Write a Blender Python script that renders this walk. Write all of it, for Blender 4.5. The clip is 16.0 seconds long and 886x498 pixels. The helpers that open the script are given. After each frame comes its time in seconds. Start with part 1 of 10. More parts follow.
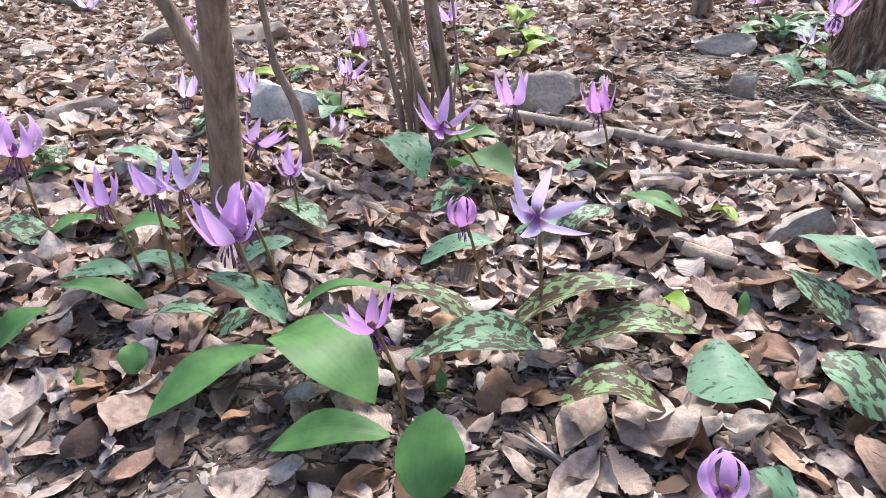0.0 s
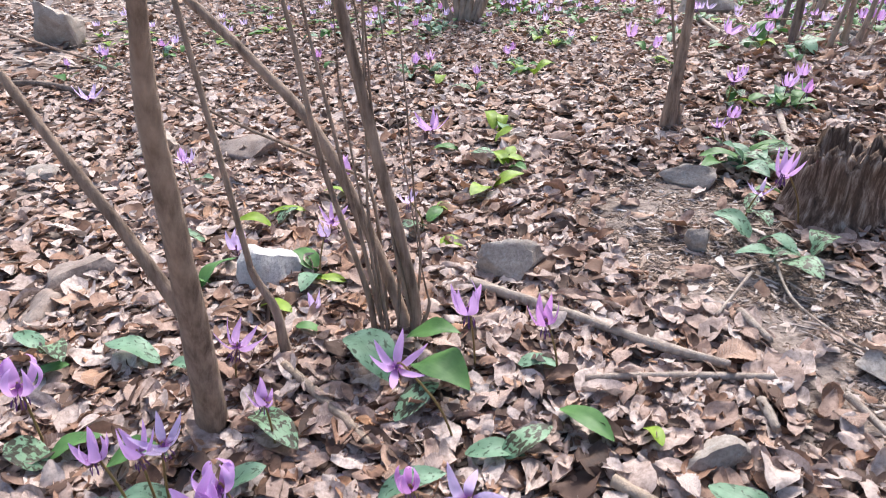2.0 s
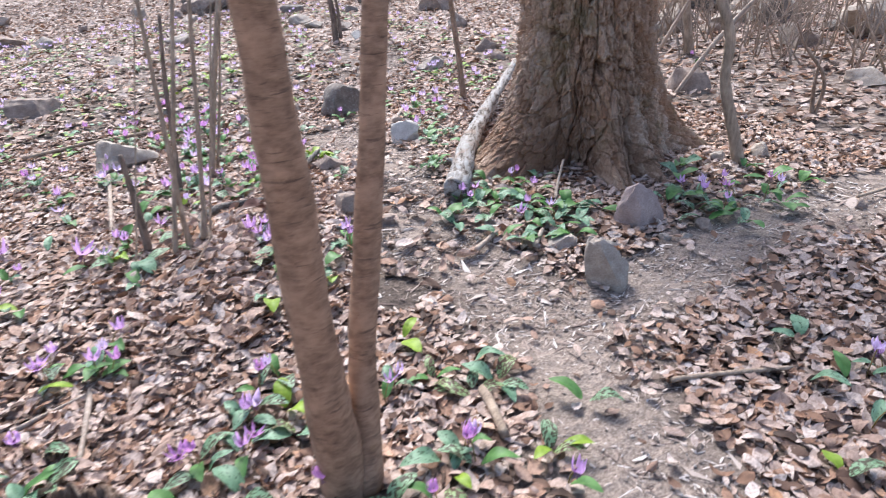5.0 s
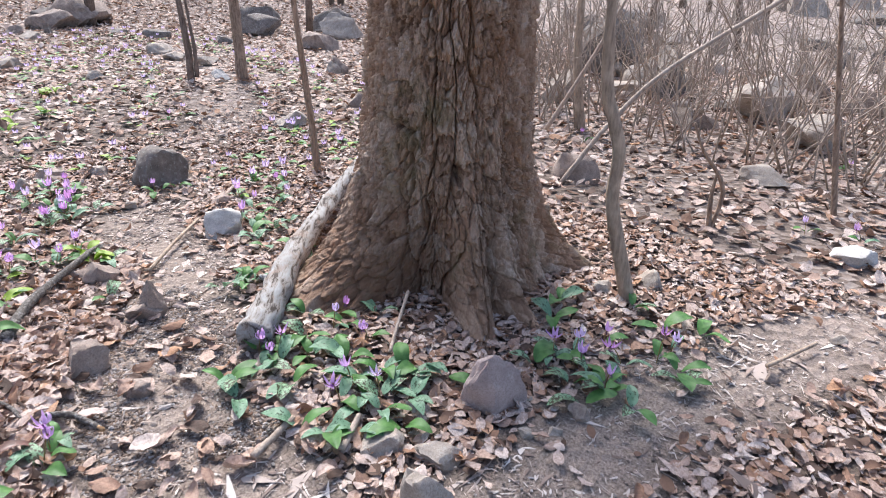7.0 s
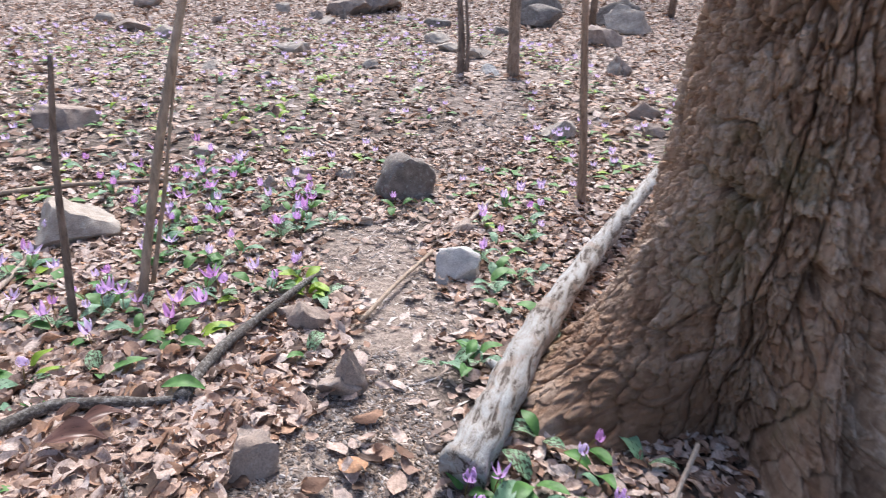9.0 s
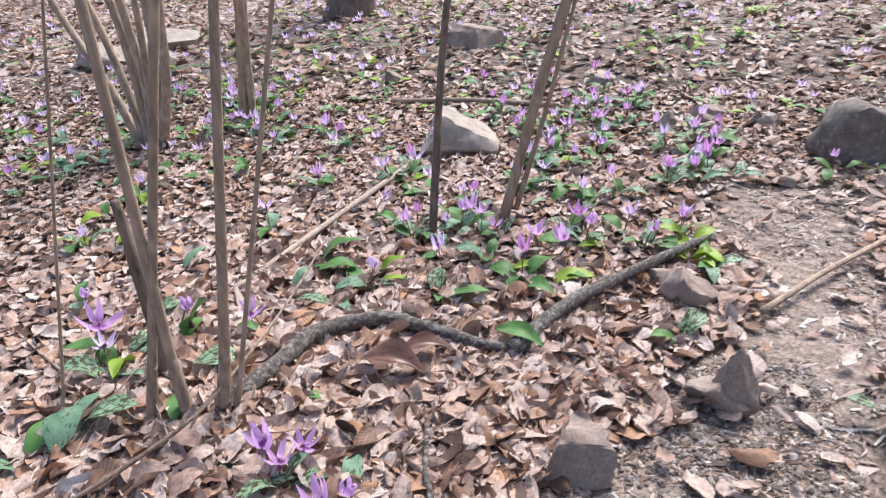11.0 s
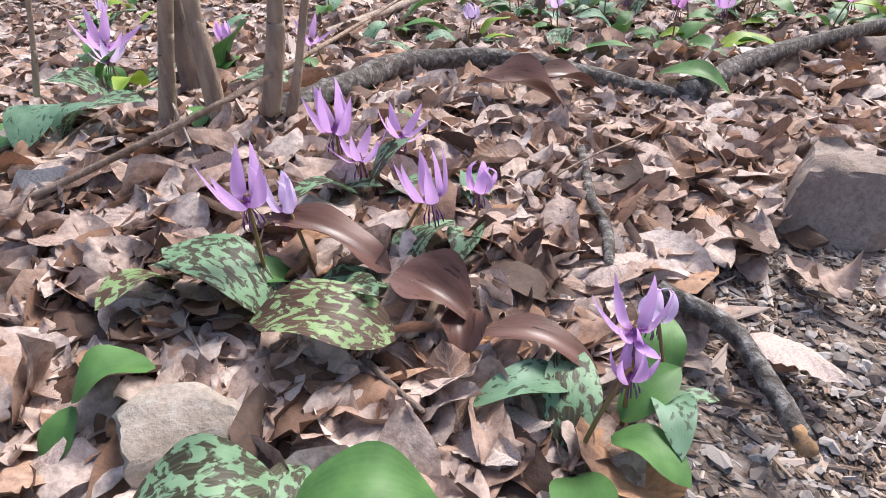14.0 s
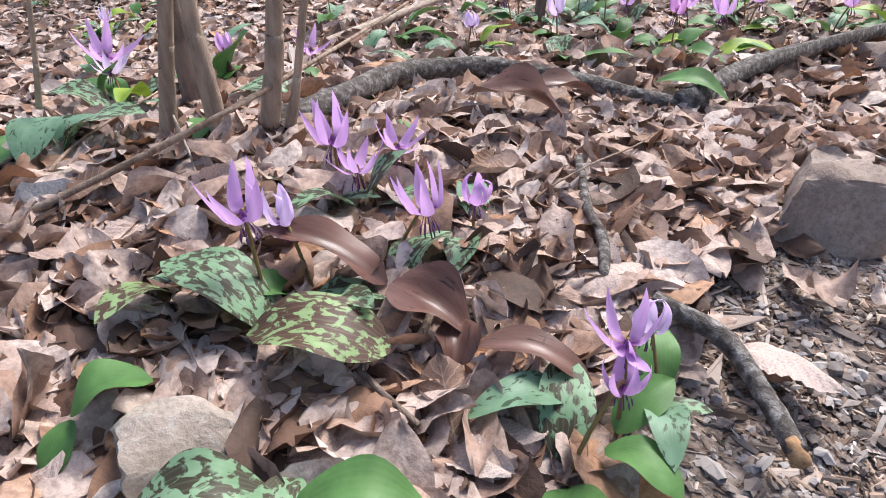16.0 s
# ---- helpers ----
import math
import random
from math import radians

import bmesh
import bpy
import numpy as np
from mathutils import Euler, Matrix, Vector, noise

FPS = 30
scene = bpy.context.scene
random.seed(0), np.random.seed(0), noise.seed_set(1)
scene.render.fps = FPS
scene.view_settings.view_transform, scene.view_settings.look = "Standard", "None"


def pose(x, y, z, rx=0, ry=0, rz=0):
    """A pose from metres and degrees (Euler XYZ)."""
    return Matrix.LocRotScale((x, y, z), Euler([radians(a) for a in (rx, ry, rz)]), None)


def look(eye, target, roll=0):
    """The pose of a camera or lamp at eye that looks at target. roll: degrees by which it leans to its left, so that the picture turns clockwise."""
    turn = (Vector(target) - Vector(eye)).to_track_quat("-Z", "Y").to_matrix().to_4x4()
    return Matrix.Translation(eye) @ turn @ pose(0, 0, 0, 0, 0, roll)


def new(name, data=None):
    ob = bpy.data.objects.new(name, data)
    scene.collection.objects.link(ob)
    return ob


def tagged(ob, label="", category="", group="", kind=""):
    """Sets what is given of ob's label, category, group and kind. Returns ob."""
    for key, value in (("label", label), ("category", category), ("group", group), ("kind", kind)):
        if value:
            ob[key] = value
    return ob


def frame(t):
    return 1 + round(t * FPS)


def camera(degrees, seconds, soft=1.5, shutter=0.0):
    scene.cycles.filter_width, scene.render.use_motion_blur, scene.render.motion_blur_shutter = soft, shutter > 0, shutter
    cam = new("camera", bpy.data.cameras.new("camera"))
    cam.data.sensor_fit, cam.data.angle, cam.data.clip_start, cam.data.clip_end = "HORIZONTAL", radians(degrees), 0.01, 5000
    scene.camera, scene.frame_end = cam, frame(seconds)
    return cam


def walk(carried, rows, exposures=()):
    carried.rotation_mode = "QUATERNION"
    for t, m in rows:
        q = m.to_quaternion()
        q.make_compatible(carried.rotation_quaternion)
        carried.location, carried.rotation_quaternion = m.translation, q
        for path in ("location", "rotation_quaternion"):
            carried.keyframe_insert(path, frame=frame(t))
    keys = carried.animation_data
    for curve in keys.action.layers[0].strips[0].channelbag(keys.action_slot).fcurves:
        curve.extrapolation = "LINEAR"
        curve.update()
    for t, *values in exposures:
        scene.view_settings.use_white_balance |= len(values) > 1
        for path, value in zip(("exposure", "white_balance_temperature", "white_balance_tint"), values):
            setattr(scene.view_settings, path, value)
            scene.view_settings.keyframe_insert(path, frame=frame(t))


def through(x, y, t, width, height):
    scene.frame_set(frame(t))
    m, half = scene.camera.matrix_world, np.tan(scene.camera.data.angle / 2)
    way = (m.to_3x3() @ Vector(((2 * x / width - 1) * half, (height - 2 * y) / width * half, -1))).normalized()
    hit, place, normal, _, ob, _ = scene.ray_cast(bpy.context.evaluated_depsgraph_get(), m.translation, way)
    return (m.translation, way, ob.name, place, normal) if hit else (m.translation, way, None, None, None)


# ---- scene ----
cam = camera(68.6, 16.0, soft=1.0, shutter=0.2)
PATH = [
    (0, (-0.03, 0.016, 0.934), (-0.012, 1.78, -0.007), 0.83),
    (0.5, (-0.029, 0.018, 0.932), (-0.016, 1.785, -0.003), 0.73),
    (1, (-0.024, 0.03, 0.994), (-0.02, 1.801, 0.065), 0.42),
    (1.5, (0.004, 0.064, 1.243), (0.004, 1.835, 0.313), 0.12),
    (2, (0.106, 0.133, 1.533), (0.099, 1.901, 0.597), -0.47),
    (2.5, (0.173, 0.184, 1.736), (0.177, 1.943, 0.784), -0.66),
    (3, (0.352, 0.193, 2.093), (0.376, 1.947, 1.131), -0.75),
    (3.5, (0.797, 0.214, 2.473), (0.921, 1.966, 1.515), -0.96),
    (4, (1.223, 0.164, 2.633), (1.681, 1.873, 1.699), -1.75),
    (4.2, (1.315, 0.136, 2.662), (1.956, 1.794, 1.746), -1.76),
    (4.5, (1.419, 0.115, 2.691), (2.287, 1.667, 1.776), -2.72),
    (4.8, (1.597, 0.156, 2.642), (2.609, 1.636, 1.756), -2.87),
    (5, (1.882, 0.216, 2.646), (2.943, 1.668, 1.771), -3.43),
    (5.2, (2.144, 0.284, 2.669), (3.248, 1.715, 1.813), -2.78),
    (7.3, (3.744, 1.361, 2.82), (5.055, 2.643, 2.02), 2.63),
    (7.5, (3.876, 1.477, 2.821), (5.112, 2.826, 2.013), 2.24),
    (8, (4.039, 1.85, 2.763), (5.092, 3.343, 1.948), 1.46),
    (8.5, (4.226, 2.284, 2.744), (5.164, 3.842, 1.913), 2.88),
    (9, (4.336, 2.578, 2.73), (5.022, 4.254, 1.88), 1.88),
    (9.5, (4.697, 2.93, 2.753), (4.971, 4.711, 1.885), -0.85),
    (10, (4.828, 3.132, 2.793), (4.751, 4.935, 1.929), -2.73),
    (10.2, (4.767, 3.16, 2.77), (4.57, 4.949, 1.899), -2.95),
    (12.3, (3.905, 3.733, 1.283), (3.433, 5.331, 0.177), -3.15),
    (12.5, (3.901, 3.72, 1.242), (3.415, 5.311, 0.133), -3.05),
    (13, (3.924, 3.682, 1.212), (3.429, 5.261, 0.09), -2.24),
    (13.5, (3.957, 3.669, 1.225), (3.46, 5.249, 0.104), -1.95),
    (14, (3.966, 3.666, 1.237), (3.468, 5.247, 0.117), -2.05),
    (14.5, (3.973, 3.668, 1.242), (3.474, 5.248, 0.122), -2.15),
    (15, (3.978, 3.669, 1.251), (3.474, 5.25, 0.134), -2.45),
    (15.5, (3.981, 3.667, 1.253), (3.472, 5.249, 0.14), -2.66),
    (16, (3.981, 3.671, 1.253), (3.468, 5.253, 0.143), -2.57),
]
walk(cam, [(t, look(eye, target, roll)) for t, eye, target, roll in PATH], exposures=[(0.0, 0.90, 6000, 9), (2.0, 0.76, 6050, 12), (4.2, 0.68, 5950, 13), (5.0, 0.86, 5900, 11), (8.5, 0.84, 6050, 11), (9.5, 0.66, 6000, 12), (11.0, 0.66, 6050, 12), (12.5, 0.68, 6150, 13), (16.0, 0.68, 6100, 12)])

# ---- light: hazy spring sun through bare trees, and the sky ----
SUN_AZ, SUN_EL = radians(22.0), radians(52.0)      # azimuth from +y towards +x
world = bpy.data.worlds.new("sky")
scene.world = world
world.use_nodes = True
_n = world.node_tree.nodes
_sky = _n.new("ShaderNodeTexSky")
_sky.sky_type, _sky.sun_disc = "NISHITA", False
_sky.sun_elevation, _sky.sun_rotation = SUN_EL, SUN_AZ
_sky.air_density, _sky.dust_density = 1.0, 4.0
world.node_tree.links.new(_sky.outputs[0], _n["Background"].inputs[0])
_n["Background"].inputs[1].default_value = 0.15
sun_data = bpy.data.lights.new("sun", "SUN")
sun_data.energy, sun_data.angle, sun_data.color = 3.0, radians(20.0), (1.0, 0.95, 0.88)
sun = new("sun", sun_data)
_to_sun = Vector((math.sin(SUN_AZ) * math.cos(SUN_EL), math.cos(SUN_AZ) * math.cos(SUN_EL), math.sin(SUN_EL)))
sun.matrix_world = look(_to_sun * 40, (0, 0, 0))


# ---- materials ----
class Nodes:
    """A short hand for building a node material."""

    def __init__(self, name):
        self.m = bpy.data.materials.new(name)
        self.m.use_nodes = True
        self.t = self.m.node_tree
        self.bsdf = self.t.nodes["Principled BSDF"]
        self.out = self.t.nodes["Material Output"]

    def add(self, kind, **inputs):
        n = self.t.nodes.new("ShaderNode" + kind)
        for k, v in inputs.items():
            self.put(n.inputs[k.replace("_", " ")], v)
        return n

    def put(self, socket, v):
        if isinstance(v, bpy.types.NodeSocket):
            self.t.links.new(v, socket)
        else:
            socket.default_value = v

    def coords(self, scale=(1, 1, 1), kind="Object", wander=True):
        """Object coordinates in metres, shifted for each object by its own random number."""
        c = self.add("TexCoord").outputs[kind]
        mp = self.add("Mapping", Vector=c, Scale=scale)
        if wander:
            r = self.add("ObjectInfo").outputs["Random"]
            k = self.add("VectorMath")
            k.operation = "SCALE"
            self.put(k.inputs[0], (37.0, 61.0, 23.0))
            self.put(k.inputs["Scale"], r)
            self.put(mp.inputs["Location"], k.outputs[0])
        return mp.outputs[0]

    def noise(self, vec, scale, detail=4.0, rough=0.55, distort=0.0):
        return self.add("TexNoise", Vector=vec, Scale=scale, Detail=detail, Roughness=rough, Distortion=distort).outputs["Fac"]

    def ramp(self, fac, *stops, hard=False):
        n = self.add("ValToRGB", Fac=fac)
        cr = n.color_ramp
        cr.interpolation = "CONSTANT" if hard else "LINEAR"
        while len(cr.elements) < len(stops):
            cr.elements.new(0.5)
        for e, (p, c) in zip(cr.elements, stops):
            e.position, e.color = p, (*c, 1.0) if not isinstance(c, float) else (c, c, c, 1.0)
        return n.outputs["Color"]

    def mix(self, fac, a, b, blend="MIX"):
        n = self.add("Mix")
        n.data_type, n.blend_type = "RGBA", blend
        self.put(n.inputs[0], fac)
        for s, v in ((n.inputs[6], a), (n.inputs[7], b)):
            self.put(s, (*v, 1.0) if isinstance(v, tuple) and len(v) == 3 else v)
        return n.outputs[2]

    def done(self, color, rough=0.8, bump=None, strength=0.4, distance=0.01, through=0.0, through_color=None, spec=0.3):
        b = self.bsdf
        self.put(b.inputs["Base Color"], (*color, 1.0) if isinstance(color, tuple) else color)
        self.put(b.inputs["Roughness"], rough)
        b.inputs["Specular IOR Level"].default_value = spec
        if bump is not None:
            n = self.add("Bump", Height=bump, Strength=strength, Distance=distance)
            self.put(b.inputs["Normal"], n.outputs[0])
        if through:
            tr = self.add("BsdfTranslucent")
            self.put(tr.inputs["Color"], through_color if through_color is not None else ((*color, 1.0) if isinstance(color, tuple) else color))
            mx = self.add("MixShader", Fac=through)
            self.put(mx.inputs[1], b.outputs[0])
            self.put(mx.inputs[2], tr.outputs[0])
            self.put(self.out.inputs[0], mx.outputs[0])
        return self.m


def make_materials():
    lib = {}
    # far litter floor, where single leaves are too small to tell apart
    n = Nodes("leafy_floor")
    c = n.coords(wander=False)
    v = n.add("TexVoronoi", Vector=c, Scale=13.0, Randomness=1.0)
    r = n.add("SeparateColor", Color=v.outputs["Color"]).outputs[0]
    col = n.ramp(r, (0.0, (0.07, 0.05, 0.04)), (0.35, (0.21, 0.16, 0.132)), (0.7, (0.36, 0.29, 0.25)), (1.0, (0.50, 0.43, 0.385)))
    col = n.mix(n.ramp(n.noise(c, 0.5, 4), (0.4, 0.0), (0.7, 0.5)), col, (0.22, 0.175, 0.148))
    grit = n.noise(c, 60, 6, 0.7)
    humus = n.ramp(grit, (0.38, (0.04, 0.03, 0.024)), (0.65, (0.17, 0.132, 0.108)))
    trodden = n.ramp(grit, (0.36, (0.115, 0.088, 0.072)), (0.65, (0.38, 0.31, 0.26)))
    worn = n.add("Attribute")
    worn.attribute_name = "worn"
    s = n.mix(worn.outputs["Fac"], humus, trodden)
    rad = n.add("VectorMath")
    rad.operation = "DISTANCE"
    n.put(rad.inputs[0], n.add("TexCoord").outputs["Object"])
    n.put(rad.inputs[1], (4.0, 6.0, 0.0))
    near = n.ramp(n.add("MapRange", Value=rad.outputs["Value"], From_Min=4.5, From_Max=10.0).outputs[0], (0.0, 0.0), (1.0, 1.0))
    col = n.mix(near, s, col)
    lib["leafy_floor"] = n.done(col, 0.95, v.outputs["Distance"], 0.7, 0.04)
    # dead leaves: each leaf its own tone
    n = Nodes("dead_leaf")
    g = n.add("NewGeometry").outputs["Random Per Island"]
    c = n.coords(wander=False)
    col = n.ramp(g, (0.0, (0.06, 0.04, 0.031)), (0.11, (0.13, 0.075, 0.052)), (0.22, (0.33, 0.185, 0.115)), (0.33, (0.42, 0.285, 0.22)), (0.52, (0.51, 0.385, 0.32)),
                 (0.72, (0.59, 0.47, 0.405)), (0.88, (0.67, 0.57, 0.51)), (0.94, (0.46, 0.245, 0.125)), (1.0, (0.69, 0.61, 0.57)))
    sp = n.noise(c, 60, 5, 0.65)
    col = n.mix(n.ramp(sp, (0.35, 0.55), (0.6, 0.0)), col, (0.13, 0.075, 0.05))
    lib["dead_leaf"] = n.done(col, 0.7, n.noise(c, 120, 4), 0.5, 0.004, through=0.1, spec=0.35)
    n = Nodes("dead_leaf_piece")
    g = n.add("ObjectInfo").outputs["Random"]
    c = n.coords()
    col = n.ramp(g, (0.0, (0.22, 0.13, 0.085)), (0.3, (0.45, 0.315, 0.25)), (0.6, (0.60, 0.465, 0.40)), (0.82, (0.67, 0.565, 0.505)), (1.0, (0.48, 0.255, 0.13)))
    sp = n.noise(c, 45, 5, 0.65)
    col = n.mix(n.ramp(sp, (0.35, 0.5), (0.6, 0.0)), col, (0.15, 0.085, 0.055))
    uv = n.add("SeparateXYZ", Vector=n.add("UVMap").outputs[0])
    off = n.add("Math", Value=uv.outputs["X"])
    off.operation = "SUBTRACT"
    off.inputs[1].default_value = 0.5
    side = n.add("Math", Value=off.outputs[0])
    side.operation = "ABSOLUTE"
    slant = n.add("Math", Value=side.outputs[0])
    slant.operation = "MULTIPLY_ADD"
    slant.inputs[1].default_value = -0.42
    n.put(slant.inputs[2], uv.outputs["Y"])
    w = n.add("TexWave", Vector=n.add("CombineXYZ", X=slant.outputs[0]).outputs[0], Scale=3.1, Distortion=0.25, Detail=1.0)
    w.bands_direction = "X"
    rib = n.ramp(side.outputs[0], (0.012, 1.0), (0.035, 0.0))
    vein = n.mix(n.ramp(w.outputs["Fac"], (0.9, 0.0), (1.0, 1.0)), rib, (1.0, 1.0, 1.0), "ADD")
    col = n.mix(n.mix(1.0, vein, (0.32, 0.32, 0.32), "MULTIPLY"), col, (0.62, 0.50, 0.42))
    lib["dead_leaf_piece"] = n.done(col, 0.65, n.mix(0.6, w.outputs["Fac"], n.noise(c, 90, 4)), 0.5, 0.004, through=0.1, spec=0.35)
    # stones
    for name, lo, hi, lich in (("stone_grey", (0.28, 0.232, 0.19), (0.52, 0.455, 0.39), 0.35), ("stone_brown", (0.22, 0.165, 0.135), (0.46, 0.375, 0.315), 0.2),
                               ("stone_pale", (0.42, 0.395, 0.365), (0.68, 0.65, 0.615), 0.25), ("stone_pink", (0.34, 0.26, 0.235), (0.52, 0.42, 0.385), 0.1),
                               ("stone_dark", (0.12, 0.10, 0.085), (0.30, 0.26, 0.23), 0.5)):
        n = Nodes(name)
        c = n.coords()
        a, f = n.noise(c, 9, 6, 0.65), n.noise(c, 90, 5, 0.7)
        col = n.mix(n.ramp(a, (0.3, 0.0), (0.7, 1.0)), lo, hi)
        col = n.mix(n.ramp(n.noise(c, 26, 5, 0.6), (0.56, 0.0), (0.66, lich)), col, (0.48, 0.49, 0.46))
        col = n.mix(n.ramp(f, (0.35, 0.45), (0.55, 0.0)), col, tuple(0.5 * x for x in lo))
        lib[name] = n.done(col, 0.9, n.mix(0.45, a, f), 0.55, 0.02)
    # barks
    for name, lo, hi, ring in (("bark_shrub", (0.12, 0.08, 0.056), (0.40, 0.30, 0.225), 0), ("bark_cherry", (0.18, 0.105, 0.066), (0.43, 0.275, 0.18), 1),
                               ("bark_grey", (0.22, 0.165, 0.12), (0.48, 0.375, 0.28), 0), ("bark_dark", (0.085, 0.062, 0.05), (0.26, 0.20, 0.16), 0),
                               ("twig_pale", (0.26, 0.20, 0.155), (0.48, 0.40, 0.33), 0)):
        n = Nodes(name)
        c = n.coords((1, 1, 0.18) if not ring else (1, 1, 2.2))
        a, f = n.noise(c, 38 if not ring else 14, 6, 0.65), n.noise(n.coords(), 160, 4, 0.7)
        col = n.mix(n.ramp(a, (0.32, 0.0), (0.68, 1.0)), lo, hi)
        col = n.mix(n.ramp(n.noise(n.coords(), 7, 4), (0.5, 0.0), (0.68, 0.45)), col, tuple(min(1, 1.35 * x) for x in hi))
        if ring:
            r = n.noise(n.coords((1.0, 1.0, 9.0)), 6, 4, 0.65, 0.5)
            col = n.mix(n.ramp(r, (0.60, 0.0), (0.68, 0.45)), col, (0.34, 0.225, 0.15))
            col = n.mix(n.ramp(r, (0.34, 0.55), (0.42, 0.0)), col, (0.05, 0.033, 0.026))
        lib[name] = n.done(col, 0.85, n.mix(0.3, a, f), 0.9 if not ring else 0.4, 0.012)
    # lichen-grey fallen limb
    n = Nodes("bark_lichen")
    mp = n.add("Mapping", Vector=n.add("TexCoord").outputs["Object"], Rotation=(0, 0, radians(50)), Scale=(4.5, 1, 1))
    mp.vector_type = "TEXTURE"
    a = n.noise(mp.outputs[0], 17, 6, 0.72, 0.5)
    g = n.noise(n.coords(), 6, 4, 0.6)
    f = n.noise(n.coords(), 75, 5, 0.7)
    col = n.ramp(a, (0.41, (0.085, 0.068, 0.056)), (0.47, (0.32, 0.29, 0.26)), (0.55, (0.39, 0.38, 0.365)), (0.7, (0.49, 0.495, 0.49)))
    col = n.mix(n.ramp(g, (0.54, 0.0), (0.64, 0.6)), col, (0.33, 0.25, 0.20))
    lib["bark_lichen"] = n.done(col, 0.9, n.mix(0.3, a, f), 1.0, 0.03)
    n = Nodes("fresh_wood")
    c = n.coords()
    lib["fresh_wood"] = n.done(n.mix(n.noise(c, 90, 5), (0.22, 0.11, 0.05), (0.56, 0.36, 0.19)), 0.85, n.noise(c, 160, 4), 0.5, 0.004)
    n = Nodes("bark_log")
    c = n.coords()
    a = n.noise(c, 45, 6, 0.7, 0.3)
    col = n.ramp(a, (0.34, (0.045, 0.037, 0.032)), (0.5, (0.115, 0.10, 0.088)), (0.62, (0.27, 0.255, 0.235)), (0.75, (0.44, 0.42, 0.39)))
    lib["bark_log"] = n.done(col, 0.9, a, 0.8, 0.012)
    # old tree bark: the relief is in the mesh, the furrows carry its tone in an attribute of depth of weathering
    n = Nodes("bark_old")
    c = n.coords((1, 1, 0.35), wander=False)
    a, f = n.noise(c, 34, 6, 0.7), n.noise(n.coords(wander=False), 130, 5, 0.7)
    plate = n.add("Attribute")
    plate.attribute_name = "plate"
    col = n.ramp(plate.outputs["Fac"], (0.1, (0.16, 0.09, 0.055)), (0.35, (0.39, 0.25, 0.165)), (0.6, (0.54, 0.385, 0.275)), (0.9, (0.66, 0.515, 0.405)))
    col = n.mix(n.ramp(a, (0.34, 0.6), (0.56, 0.0)), col, (0.17, 0.105, 0.072))
    big = n.noise(n.coords((1, 1, 0.5), wander=False), 2.2, 4, 0.6)
    col = n.mix(n.ramp(big, (0.5, 0.0), (0.66, 0.55)), col, (0.30, 0.155, 0.085))
    # left foot: dark mossy bark, with the shade there coloured in too
    dark_bark_shade = n.add("Attribute")
    dark_bark_shade.attribute_name = "dark_bark_shade"
    col = n.mix(n.mix(1.0, dark_bark_shade.outputs["Color"], (0.8, 0.8, 0.8), "MULTIPLY"), col, n.mix(f, (0.085, 0.042, 0.022), (0.25, 0.135, 0.078)))
    moss = n.noise(n.coords((1, 1, 1), wander=False), 1.3, 5, 0.6)
    col = n.mix(n.ramp(moss, (0.56, 0.0), (0.66, 0.45)), col, (0.15, 0.15, 0.065))
    lib["bark_old"] = n.done(col, 0.92, n.mix(0.5, a, f), 1.0, 0.02)
    # rotten stump wood
    n = Nodes("stump_wood")
    c = n.coords((1, 1, 0.12), wander=False)
    a = n.noise(c, 42, 6, 0.7)
    col = n.ramp(a, (0.3, (0.035, 0.024, 0.018)), (0.47, (0.13, 0.085, 0.06)), (0.57, (0.30, 0.22, 0.165)), (0.68, (0.50, 0.43, 0.37)))
    lib["stump_wood"] = n.done(col, 0.95, a, 0.9, 0.02)
    # violet leaves
    green = ((0.065, 0.155, 0.04), (0.125, 0.26, 0.075))
    for name, lo, hi, spot, amount in (("leaf_green", *green, (0.10, 0.20, 0.05), 0.0), ("leaf_lime", (0.17, 0.27, 0.02), (0.28, 0.40, 0.05), (0.2, 0.3, 0.05), 0.0),
                                       ("leaf_mottled", (0.17, 0.30, 0.16), (0.28, 0.43, 0.26), (0.06, 0.052, 0.03), 0.5),
                                       ("leaf_grey_green", (0.12, 0.23, 0.13), (0.23, 0.37, 0.24), (0.05, 0.085, 0.045), 0.4),
                                       ("leaf_brown_mottled", (0.20, 0.30, 0.12), (0.31, 0.43, 0.20), (0.085, 0.045, 0.03), 0.52),
                                       ("leaf_brown", (0.085, 0.042, 0.032), (0.21, 0.115, 0.09), (0.045, 0.026, 0.022), 0.36)):
        n = Nodes(name)
        c = n.coords() if name != "leaf_brown" else n.coords((0.2, 1.6, 1.0))
        a = n.noise(c, 16, 4)
        col = n.mix(n.ramp(a, (0.35, 0.0), (0.65, 1.0)), lo, hi)
        if amount:
            s = n.noise(n.coords((0.55, 1.0, 1.0) if name != "leaf_brown" else (0.12, 1.4, 1.0)), 78, 3, 0.5, 0.6)
            col = n.mix(n.ramp(s, (amount - 0.03, 1.0), (amount + 0.03, 0.0)), col, spot)
        uv = n.add("SeparateXYZ", Vector=n.add("UVMap").outputs[0])
        w = n.add("TexWave", Vector=n.add("UVMap").outputs[0], Scale=3.2, Distortion=0.6, Detail=1.0)
        w.bands_direction = "X"
        col = n.mix(n.ramp(w.outputs["Fac"], (0.7, 0.0), (1.0, 0.07)), col, tuple(min(1, 1.5 * x) for x in hi))
        lib[name] = n.done(col, 0.5 if name != "leaf_brown" else 0.32, n.mix(0.75, w.outputs["Fac"], a), 0.1, 0.002, through=0.2 if name != "leaf_brown" else 0.12, spec=0.3)
